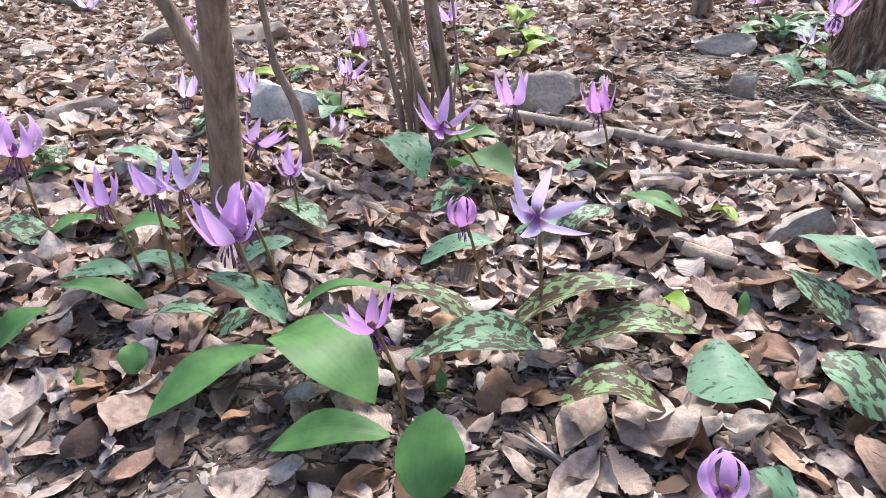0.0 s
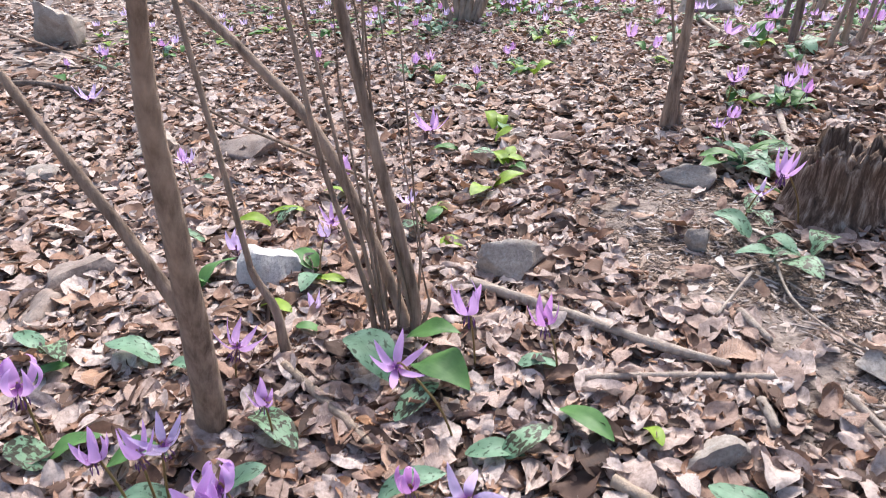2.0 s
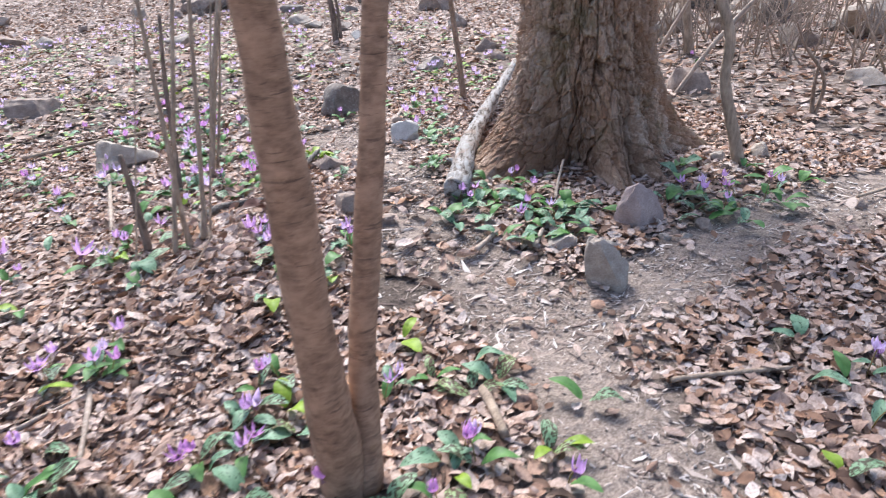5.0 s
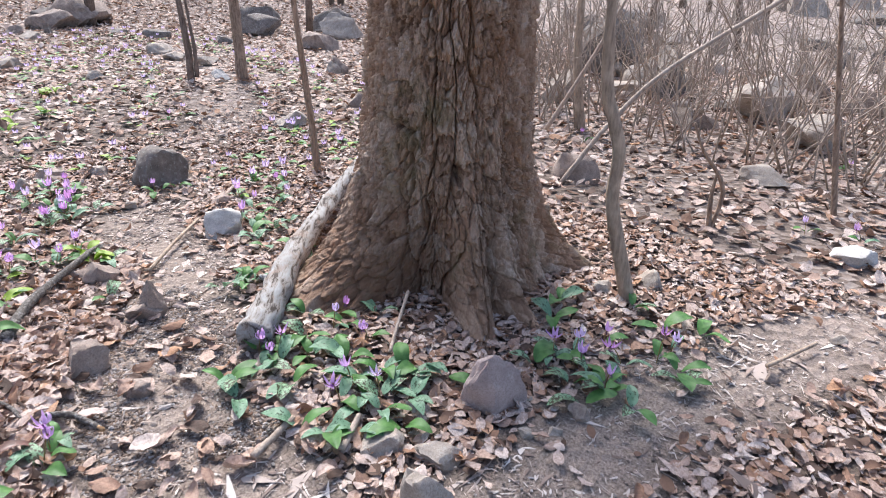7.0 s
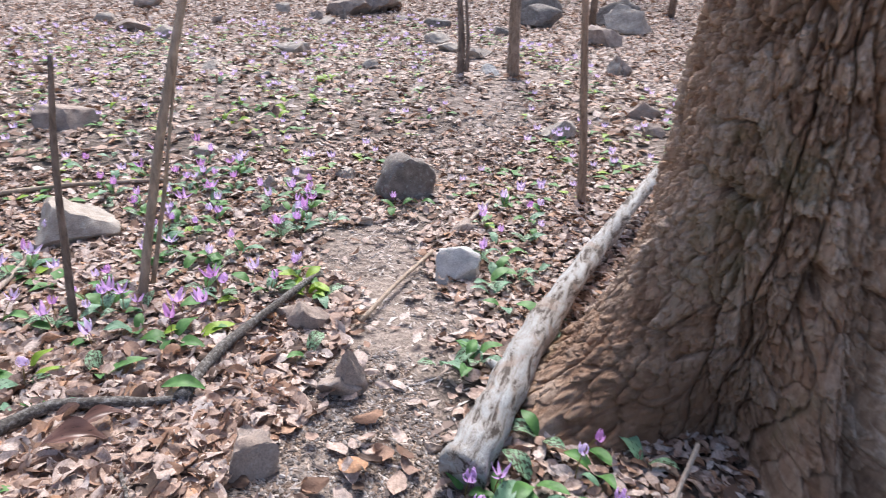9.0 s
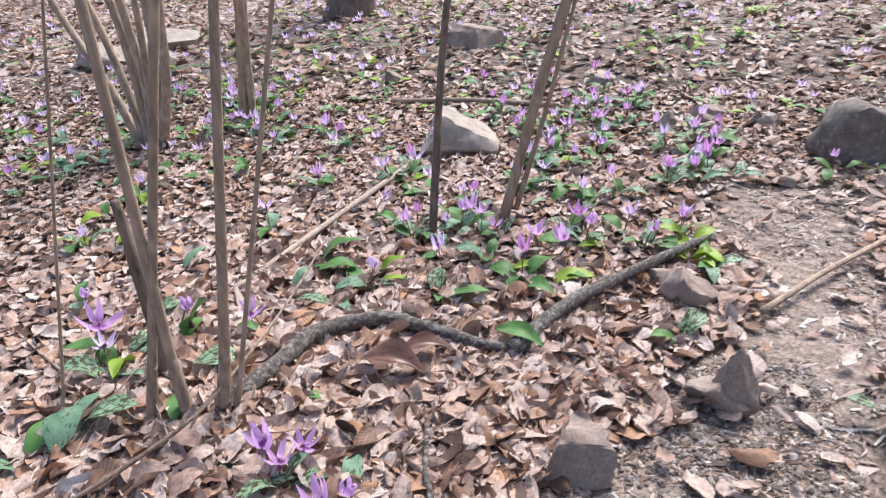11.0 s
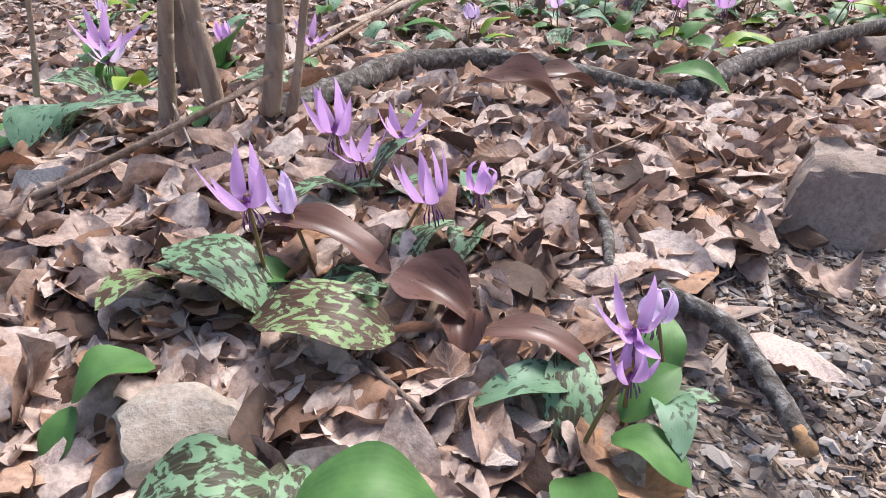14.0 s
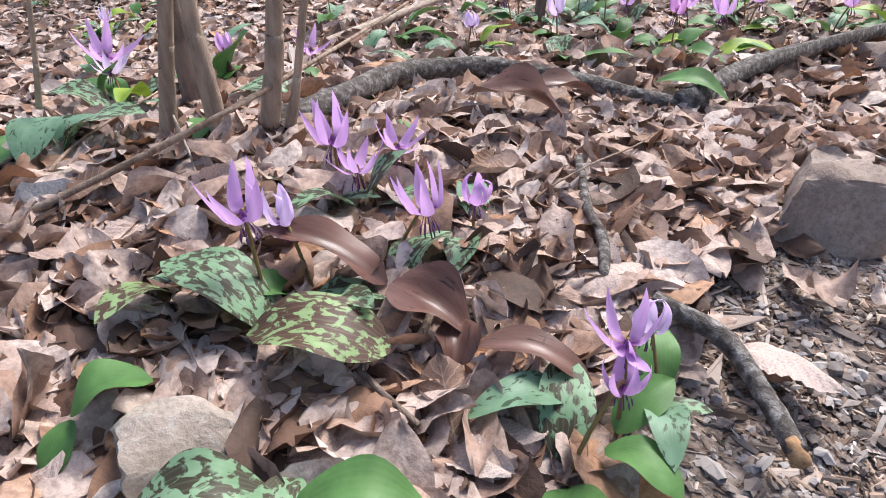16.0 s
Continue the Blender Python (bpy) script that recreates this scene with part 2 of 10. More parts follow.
    # petals, with a darker zigzag towards the throat
    for name, tone in (("petal", (0.69, 0.44, 0.77)), ("petal_pale", (0.75, 0.60, 0.86)), ("petal_deep", (0.64, 0.33, 0.67))):
        n = Nodes(name)
        uv = n.add("SeparateXYZ", Vector=n.add("UVMap").outputs[0])
        st = n.noise(n.add("Mapping", Vector=n.add("UVMap").outputs[0], Scale=(9, 1.2, 1)).outputs[0], 3, 3)
        col = n.mix(n.ramp(st, (0.35, 0.0), (0.7, 0.55)), tone, tuple(min(1.0, 1.2 * x) for x in tone))
        thr = n.ramp(uv.outputs["Y"], (0.05, 1.0), (0.13, 0.65), (0.2, 0.0))
        col = n.mix(thr, col, (0.30, 0.10, 0.36))
        lib[name] = n.done(col, 0.55, st, 0.2, 0.002, through=0.45, spec=0.3)
    n = Nodes("stalk")
    c = n.coords()
    lib["stalk"] = n.done(n.mix(n.noise(c, 20, 3), (0.19, 0.17, 0.05), (0.30, 0.17, 0.08)), 0.5, through=0.1)
    n = Nodes("anther")
    lib["anther"] = n.done(n.mix(n.noise(n.coords(), 300, 2), (0.10, 0.035, 0.13), (0.22, 0.09, 0.26)), 0.7)
    n = Nodes("chip")
    g = n.add("NewGeometry").outputs["Random Per Island"]
    lib["chip"] = n.done(n.ramp(g, (0.0, (0.14, 0.10, 0.085)), (0.35, (0.32, 0.25, 0.21)), (0.7, (0.50, 0.425, 0.375)), (1.0, (0.66, 0.60, 0.55))), 0.9, n.noise(n.coords(wander=False), 90, 4), 0.4, 0.004)
    n = Nodes("humus")
    g = n.add("NewGeometry").outputs["Random Per Island"]
    lib["humus"] = n.done(n.ramp(g, (0.0, (0.035, 0.025, 0.02)), (0.6, (0.12, 0.085, 0.066)), (0.9, (0.26, 0.20, 0.165)), (1.0, (0.46, 0.39, 0.34))), 0.85, n.noise(n.coords(wander=False), 90, 4), 0.4, 0.004)
    n = Nodes("mulch")
    g = n.add("NewGeometry").outputs["Random Per Island"]
    lib["mulch"] = n.done(n.ramp(g, (0.0, (0.06, 0.042, 0.032)), (0.5, (0.20, 0.14, 0.105)), (0.85, (0.40, 0.30, 0.23)), (1.0, (0.58, 0.48, 0.40))), 0.9, n.noise(n.coords(wander=False), 90, 4), 0.4, 0.004)
    n = Nodes("gravel")
    g = n.add("NewGeometry").outputs["Random Per Island"]
    lib["gravel"] = n.done(n.ramp(g, (0.0, (0.10, 0.08, 0.07)), (0.6, (0.24, 0.20, 0.175)), (1.0, (0.40, 0.37, 0.35))), 0.9, n.noise(n.coords(wander=False), 120, 4), 0.4, 0.004)
    return lib


MAT = make_materials()


# ---- the lie of the land ----
SWELLS = [(0, 0, 1.3, -0.1354), (0, 3, 1.5, 0.0045), (2, 1.5, 1.5, 0.1065), (2, 5, 1.8, 0.1248), (3.2, 4.6, 0.9, 0.1888), (4.2, 3.6, 0.9, -0.0873), (5, 7, 1.5, 0.0383), (6, 4, 1.5, 0.0368), (4, 10, 2.5, -0.0772), (8, 8, 2.5, -0.0561), (-2, 7, 3, -0.1735), (8, 3, 2, 0.0545), (3.8, 1.4, 0.6, 0.036)]


def ground_z(x, y):
    """Height of the ground, for numbers or arrays: a gentle rise, low swells, and hillsides far off."""
    z = 0.1921 + 0.0109 * x + 0.0194 * y
    for a, b, w, h in SWELLS:
        z = z + h * np.exp(-((x - a) ** 2 + (y - b) ** 2) / (2 * w * w))
    d = np.sqrt((x - 4.0) ** 2 + (y - 5.0) ** 2)
    far = np.maximum(d - 17.0, 0.0)
    side = 0.5 + 0.5 * (0.35 * (x - 4.0) + 0.9 * (y - 5.0)) / np.maximum(d, 0.1)
    z = z + 0.16 * far * far / (far + 10.0) * np.clip(side, 0.1, 1.0) - (0.0109 * (x - 4.0) + 0.0194 * (y - 5.0)) * np.clip((d - 15.0) / 30.0, 0.0, 1.0)
    return z


TRAIL = [(1.9, 0.2), (1.6, 1.2), (1.38, 1.95), (1.12, 2.3), (1.1, 2.8)], [(1.6, -1.5), (3.0, 0.6), (3.9, 1.5), (4.4, 2.4), (4.62, 3.2), (4.7, 4.4), (5.1, 5.4), (5.65, 6.3), (5.65, 7.5), (6.1, 8.5), (7.4, 9.9), (8.3, 10.8), (9.8, 14.0), (10.4, 18.0)], [(4.5, 2.7), (5.8, 2.5), (6.5, 2.65), (9.0, 2.0)], [(4.42, 4.25), (4.5, 4.75), (4.7, 5.0)], [(-2.0, 14.5), (-2.2, 17.0), (-2.0, 20.0)]


def trail_distance(x, y):
    """Distance from the middle of the worn trail."""
    x, y = np.asarray(x, float), np.asarray(y, float)
    best = np.full(x.shape, 99.0)
    for line in TRAIL:
        for (ax, ay), (bx, by) in zip(line, line[1:]):
            ux, uy = bx - ax, by - ay
            k = np.clip(((x - ax) * ux + (y - ay) * uy) / (ux * ux + uy * uy), 0, 1)
            best = np.minimum(best, np.hypot(x - ax - k * ux, y - ay - k * uy))
    return best


def wobble(x, y, f, seed):
    """Smooth made-up noise of two numbers, about -1 to 1."""
    r = np.random.RandomState(seed)
    out = 0
    for k in range(7):
        a, p = r.uniform(0, 6.28, 2)
        g = f * (0.6 + 0.35 * k)
        out = out + np.sin(g * (x * math.cos(a) + y * math.sin(a)) + p + 1.3 * np.sin(0.6 * g * (y * math.cos(a) - x * math.sin(a)) + p * 2)) / (1 + 0.3 * k)
    return out / 3.0


# ---- mesh helpers ----
def mesh_of(name, verts, faces, material=None, uv=None, smooth=True):
    me = bpy.data.meshes.new(name)
    me.from_pydata([tuple(v) for v in verts], [], faces)
    if uv is not None:
        lay = me.uv_layers.new(name="UVMap")
        lay.data.foreach_set("uv", np.array([uv[i] for f in faces for i in f], float).ravel())
    if smooth:
        me.polygons.foreach_set("use_smooth", [True] * len(me.polygons))
    if material:
        me.materials.append(MAT[material])
    me.update()
    return me


def child(name, me, parent, m=None, label=""):
    ob = new(name, me)
    ob.parent = parent
    if m is not None:
        ob.matrix_basis = m
    return tagged(ob, label)


def raw_mesh(name, verts, quads, material, smooth=True):
    """A large mesh of quads from arrays."""
    me = bpy.data.meshes.new(name)
    me.vertices.add(len(verts))
    me.vertices.foreach_set("co", np.asarray(verts, np.float32).ravel())
    k = quads.shape[1]
    me.loops.add(quads.size)
    me.loops.foreach_set("vertex_index", np.asarray(quads, np.int32).ravel())
    me.polygons.add(len(quads))
    me.polygons.foreach_set("loop_start", np.arange(0, quads.size, k, dtype=np.int32))
    me.polygons.foreach_set("use_smooth", np.full(len(quads), smooth))
    me.update(calc_edges=True)
    me.validate()
    me.materials.append(MAT[material])
    return me


def smooth_line(pts, n):
    """n points of a Catmull-Rom curve through pts."""
    p = np.array(pts, float)
    p = np.vstack([2 * p[0] - p[1], p, 2 * p[-1] - p[-2]])
    out = []
    for u in np.linspace(0, len(p) - 3 - 1e-6, n):
        i = int(u)
        t = u - i
        a, b, c, d = p[i:i + 4]
        out.append(0.5 * (2 * b + (c - a) * t + (2 * a - 5 * b + 4 * c - d) * t * t + (3 * b - a - 3 * c + d) * t ** 3))
    return np.array(out)


def tube(pts, radii, sides=8, steps=0, rough=0.0, seed=0, ragged=False):
    """Verts and faces of a tapering tube along pts, with closed ends."""
    line = smooth_line(pts, steps) if steps else np.array(pts, float)
    rad = np.interp(np.linspace(0, 1, len(line)), np.linspace(0, 1, len(radii)), radii)
    rng = np.random.RandomState(seed + 11)
    verts, faces = [], []
    ref = np.array((0.31, 0.93, 0.2))
    lump = rng.uniform(0, 6.28, 6)
    for i, p in enumerate(line):
        d = line[min(i + 1, len(line) - 1)] - line[max(i - 1, 0)]
        d /= np.linalg.norm(d) + 1e-9
        s = np.cross(d, ref)
        s /= np.linalg.norm(s) + 1e-9
        u = np.cross(s, d)
        for k in range(sides):
            a = 2 * math.pi * k / sides
            r = rad[i] * (1 + rough * (0.5 * math.sin(2 * a + lump[0] + 0.5 * i) + 0.5 * math.sin(3 * a + lump[1] - 0.9 * i) + rng.uniform(-0.5, 0.5)))
            verts.append(p + r * (math.cos(a) * s + math.sin(a) * u))
        if i:
            b, c = (i - 1) * sides, i * sides
            faces += [(b + k, b + (k + 1) % sides, c + (k + 1) % sides, c + k) for k in range(sides)]
    faces.append(tuple(range(sides))[::-1])
    tip = len(verts) - sides
    if ragged:
        verts.append(line[-1] + (line[-1] - line[-2]) * 0.4 + rng.uniform(-1, 1, 3) * rad[-1])
        faces += [(tip + k, tip + (k + 1) % sides, len(verts) - 1) for k in range(sides)]
    else:
        faces.append(tuple(range(tip, tip + sides)))
    return np.array(verts), faces


def joined(pieces):
    vs, fs = [], []
    for v, f in pieces:
        o = sum(len(x) for x in vs)
        vs.append(v)
        fs += [tuple(i + o for i in q) for q in f]
    return np.vstack(vs), fs


# ---- things ----
SEED = [0]


def fresh():
    SEED[0] += 1
    return SEED[0]


def rock(x, y, w, d, h, turn, stone, label, sink=0.36, cuts=9, block=0.0):
    """A stone with broken faces, sunk a little into the ground."""
    rng = random.Random(fresh())
    bm = bmesh.new()
    bmesh.ops.create_icosphere(bm, subdivisions=4, radius=1.0)
    planes = [(Vector((rng.gauss(0, 1), rng.gauss(0, 1), rng.gauss(0.2, 0.8))).normalized(), rng.uniform(0.42, 0.72)) for _ in range(cuts)]
    off = Vector((rng.uniform(0, 90), rng.uniform(0, 90), rng.uniform(0, 90)))
    for v in bm.verts:
        p = v.co.copy()
        if block:
            p = p.lerp(p / max(abs(p.x), abs(p.y), abs(p.z)) * 0.8, block)
            p.x, p.y = p.x * (1 + 0.12 * p.z), p.y * (1 + 0.12 * p.z)
        for nrm, k in planes:
            over = p.dot(nrm) - k
            if over > 0:
                p -= nrm * over
        p *= 1 + 0.16 * noise.noise(p * 1.7 + off) + 0.08 * noise.noise(p * 4.5 + off) + 0.035 * noise.noise(p * 11 + off)
        v.co = p
    top = max(v.co.z for v in bm.verts)
    wide = max(abs(v.co.x) for v in bm.verts)
    deep = max(abs(v.co.y) for v in bm.verts)
    full = h / (1 - sink)
    for v in bm.verts:
        v.co = Vector((v.co.x / wide * w / 2, v.co.y / deep * d / 2, (v.co.z / top * 0.5 + 0.5) * full - sink * full))
    for f in bm.faces:
        f.smooth = True
    me = bpy.data.meshes.new("rock")
    bm.to_mesh(me)
    bm.free()
    me.materials.append(MAT[stone])
    me.set_sharp_from_angle(angle=radians(38))
    ob = new("rock", me)
    ob.matrix_basis = pose(x, y, float(ground_z(x, y)), 0, 0, turn)
    return tagged(ob, label, "stone", "stones on the forest floor")


def on_ground(pts):
    """(x, y, height over the ground) to points in the world."""
    return [(x, y, float(ground_z(x, y)) + h) for x, y, h in pts]


def stick(name, pts, radii, bark, label, category="branch", group="", rough=0.12, twigs=(), sides=8, ragged=True):
    """A branch through points given as x, y and height over the ground; twigs: side shoots as parts."""
    world_pts = np.array(on_ground(pts))
    base = world_pts[0].copy()
    big = max(radii) > 0.06
    v, f = tube(world_pts - base, radii, 20 if big else sides, max(8, (14 if big else 5) * len(pts)), rough * (0.5 if big else 1.0), fresh(), ragged)
    ob = new(name, mesh_of(name, v, f, bark))
    ob.location = base
    for tw, tr in twigs:
        v, f = tube(np.array(on_ground(tw)) - base, tr, 6, 8, rough, fresh(), True)
        child("side_branch", mesh_of("side_branch", v, f, bark), ob)
    return tagged(ob, label, category, group)


def crown(base, top, r, rng, spread=1.6, levels=3):
    """Bare boughs and twigs above a stem's top, as pieces of tube: unseen, added to dapple the sun."""
    out = []

    def grow(p, d, length, rad, level):
        q = p + d * length
        mid = (p + q) / 2 + np.array([rng.uniform(-1, 1) for _ in range(3)]) * 0.08 * length
        out.append(tube([p, mid, q], [rad, 0.8 * rad, 0.6 * rad], 5, 5, 0.05, rng.randint(0, 9999)))
        if level:
            for _ in range(3):
                e = d + np.array([rng.gauss(0, 0.5), rng.gauss(0, 0.5), rng.gauss(0.12, 0.3)]) * spread * 0.6
                e /= np.linalg.norm(e)
                grow(q if rng.random() < 0.6 else mid, e, length * rng.uniform(0.55, 0.85), rad * 0.55, level - 1)

    d = np.array(top, float) - np.array(base, float)
    grow(np.array(top, float), d / np.linalg.norm(d), spread, r, levels)
    return out


def stems(name, base, shoots, bark, label, category, group="", reach=0.0, seed=0):
    """A clump of woody stems: each shoot is (points in the world, radii) and is a part of the clump. reach: the length of the boughs above."""
    root = new(name)
    bx, by = base
    root.location = (bx, by, float(ground_z(bx, by)) - 0.02)
    o = np.array(root.location)
    rng = random.Random(100 + seed)
    for pts, radii in shoots:
        p = np.array(pts, float) - o
        v, f = tube(p, radii, 10, max(10, 6 * len(pts)), 0.07, fresh())
        part = child("stem", mesh_of("stem", v, f, bark), root)
        # unseen crown over the stem, added for its dappled shade
        if reach and len(pts) > 2:
            tops = crown(p[-2], p[-1], radii[-1] * 0.9, rng, reach, 3)
            v, f = joined(tops)
            child("bough", mesh_of("bough", v, f, bark), part)
    return tagged(root, label, category, group)


# ---- the ground: one sheet out to the far hillsides ----
def axis_steps(mid, near, fine, far):
    """Grid lines: fine steps round mid, growing outwards to far."""
    out, step = [mid], fine
    while out[-1] - mid < far:
        if out[-1] - mid > near:
            step *= 1.16
        out.append(out[-1] + step)
    right = np.array(out)
    return np.concatenate([2 * mid - right[:0:-1], right])


def build_ground():
    gx, gy = axis_steps(3.5, 6.5, 0.045, 400.0), axis_steps(5.5, 6.5, 0.045, 400.0)
    X, Y = np.meshgrid(gx, gy)
    Z = ground_z(X, Y)
    near = np.clip(1.6 - np.hypot(X - 4, Y - 6) / 14, 0, 1)
    tr = trail_distance(X, Y)
    Z = Z + near * (0.014 * wobble(X, Y, 4.0, 3) + 0.007 * wobble(X, Y, 13.0, 4) + 0.004 * wobble(X, Y, 40.0, 5)) - 0.02 * np.exp(-(tr / 0.35) ** 2)
    far = np.clip(np.hypot(X - 4, Y - 6) / 30 - 0.6, 0, 1)
    Z = Z + far * 0.5 * wobble(X, Y, 0.35, 8)
    nx, ny = len(gx), len(gy)
    i = np.arange(nx * ny).reshape(ny, nx)
    q = np.stack([i[:-1, :-1], i[:-1, 1:], i[1:, 1:], i[1:, :-1]], -1).reshape(-1, 4)
    me = raw_mesh("ground", np.stack([X, Y, Z], -1).reshape(-1, 3), q, "leafy_floor")
    worn = np.clip(1.3 - tr / 0.5 + 0.25 * wobble(X, Y, 3.0, 31), 0, 1)
    me.attributes.new("worn", "FLOAT", "POINT").data.foreach_set("value", worn.ravel().astype(np.float32))
    return tagged(new("ground", me), "brown forest floor of soil and old leaf litter", "ground", kind="structure")


build_ground()


# ---- the old tree ----
def cells(u, v, nu, nv, seed):
    """Jittered cells, wrapping in u (0 to 1): how far from the cell's edge, the cell's own number, how far below its middle."""
    r = np.random.RandomState(seed)
    jx, jy = r.uniform(0.08, 0.92, (nu, nv + 4)), r.uniform(0.05, 0.95, (nu, nv + 4))
    tone = r.uniform(0, 1, (nu, nv + 4))
    a, b = u * nu, v * nv + 2
    ia, ib = np.floor(a).astype(int), np.floor(b).astype(int)
    d1, d2, t1, low = np.full(a.shape, 9.0), np.full(a.shape, 9.0), np.zeros(a.shape), np.zeros(a.shape)
    for da in (-1, 0, 1):
        for db in (-1, 0, 1):
            ca, cb = (ia + da) % nu, np.clip(ib + db, 0, nv + 3)
            d = np.hypot(a - (ia + da + jx[ca, cb]), b - (ib + db + jy[ca, cb]))
            closer = d < d1
            d2 = np.where(closer, d1, np.minimum(d2, d))
            t1 = np.where(closer, tone[ca, cb], t1)
            low = np.where(closer, ib + db + jy[ca, cb] - b, low)
            d1 = np.where(closer, d, d1)
    return d2 - d1, t1, low


def build_old_tree(cx, cy, radius, toes, lean):
    """A thick trunk with plated bark and a flared foot; toes: (angle, strength, width) of the root flares."""
    tree = new("old_tree")
    z0 = float(ground_z(cx, cy))
    tree.location = (cx, cy, z0)
    tall = 4.2
    fine_arc = np.linspace(-4.2, -0.7, 660, endpoint=False)
    angles = np.concatenate([fine_arc, np.linspace(-0.7, 2 * math.pi - 4.2, 110, endpoint=False)])
    heights = np.concatenate([np.linspace(-0.25, 2.7, 470, endpoint=False), np.linspace(2.7, tall, 40)])
    nu, nv = len(angles), len(heights)
    ang, z = np.meshgrid(angles, heights)
    u, v = (ang / (2 * math.pi)) % 1.0, (z + 0.25) / (tall + 0.25)
    up = np.clip(z, 0, None)
    spread = 0.46 + 0.6 * np.exp(-(np.angle(np.exp(1j * (ang - 2.75))) / 0.7) ** 2)
    r = radius * (1 - 0.02 * up) + spread * (0.40 * np.exp(-up / 0.42) + 0.27 * np.exp(-up / 1.05))
    for a, k, w in toes:
        dd = np.angle(np.exp(1j * (ang - a)))
        r = r + k * np.exp(-(dd / w) ** 2) * np.exp(-up / (0.30 + 0.45 * abs(k)))
    r = r + 0.03 * np.sin(5 * ang + 0.8 * z) + 0.02 * np.sin(9 * ang - 1.1 * z + 1)
    warp_u = u + 0.007 * wobble(ang * 2, z, 1.6, 21) + 0.0035 * wobble(ang * 3, z * 2, 6.0, 22) + 0.0012 * wobble(ang * 9, z * 5, 8.0, 27)
    warp_v = v + 0.012 * wobble(ang * 3, z * 2, 3.0, 23) + 0.004 * wobble(ang * 8, z * 6, 5.0, 28)
    e1, t1, b1 = cells(warp_u % 1.0, warp_v, 38, 17, 5)
    e2, t2, b2 = cells(warp_u % 1.0, warp_v, 140, 66, 6)
    e3, t3, b3 = cells(warp_u % 1.0, warp_v, 300, 150, 7)
    furrow = np.clip(np.abs(np.sin(13 * ang + 2.4 * wobble(ang * 2, z, 1.8, 25) + 1.2 * wobble(ang * 6, z * 2.5, 2.5, 26))) / 0.26, 0, 1) ** 0.7
    ridge = np.clip(e1 / 0.12, 0, 1) ** 0.7
    slab = np.clip(e2 / 0.13, 0, 1) ** 0.8
    flake = np.clip(e3 / 0.3, 0, 1)
    r = r - 0.085 + 0.056 * furrow + 0.044 * ridge * (0.4 + 0.6 * furrow) + 0.024 * (t1 - 0.5) + 0.004 * b1 * ridge
    r = r + slab * (0.018 + 0.034 * (t2 - 0.5) + 0.005 * b2) + flake * (0.008 + 0.024 * (t3 - 0.5)) + 0.004 * wobble(ang * 8, z * 6, 9.0, 24)
    r = r * np.sqrt(np.clip((tall - z) / 0.35, 0.002, 1))
    hole = np.exp(-((np.angle(np.exp(1j * (ang + 2.25))) / 0.055) ** 2) - ((z - 1.02) / 0.055) ** 2)
    r = r - 0.16 * np.clip(1.5 * hole, 0, 1)
    X, Y = r * np.cos(ang) + lean[0] * z, r * np.sin(ang) + lean[1] * z
    i = np.arange(nu * nv).reshape(nv, nu)
    j = np.roll(i, -1, 1)
    q = np.stack([i[:-1], j[:-1], j[1:], i[1:]], -1).reshape(-1, 4)
    me = raw_mesh("trunk", np.stack([X, Y, z], -1).reshape(-1, 3), q, "bark_old")
    # mask at the left foot: dark bark plus shade painted into the colour
    dark_bark_shade = np.exp(-(np.angle(np.exp(1j * (ang + 2.85))) / 0.75) ** 2 - ((z - 0.25) / 0.5) ** 2) * np.clip(0.9 + 0.5 * wobble(ang * 3, z * 3, 4.0, 29), 0, 1)
    me.attributes.new("dark_bark_shade", "FLOAT", "POINT").data.foreach_set("value", np.clip(dark_bark_shade, 0, 1).ravel().astype(np.float32))
    tone = np.clip(0.45 * t1 + 0.35 * t2 + 0.3 * t3 - 0.05, 0, 1)
    me.attributes.new("plate", "FLOAT", "POINT").data.foreach_set("value", tone.ravel().astype(np.float32))
    child("trunk", me, tree)
    rng = random.Random(4)
    top = np.array((lean[0] * tall, lean[1] * tall, tall))
    # boughs out of view overhead, added to break up the sunlight
    for k in range(5):
        a = k * 1.26 + 0.4
        end = top + np.array((2.2 * math.cos(a), 2.2 * math.sin(a), 2.6))
        v, f = joined([tube([top - (0, 0, 0.3), (top + end) / 2 + (0, 0, 0.3), end], [0.26, 0.17, 0.10], 9, 9, 0.06, k)] + crown(top, end, 0.09, rng, 1.9, 4))
        child("bough", mesh_of("bough", v, f, "bark_dark"), tree)
    return tagged(tree, "thick old tree with deeply furrowed brown bark and flared roots", "tree")


build_old_tree(7.3, 4.87, 0.56, [(3.2, 0.42, 0.3), (-2.14, 0.58, 0.13), (-1.82, 0.56, 0.10), (-2.66, -0.34, 0.3), (-0.8, 0.45, 0.16), (1.2, 0.3, 0.3), (0.3, 0.3, 0.2), (-1.5, 0.1, 0.15)], lean=(0.0, 0.0))


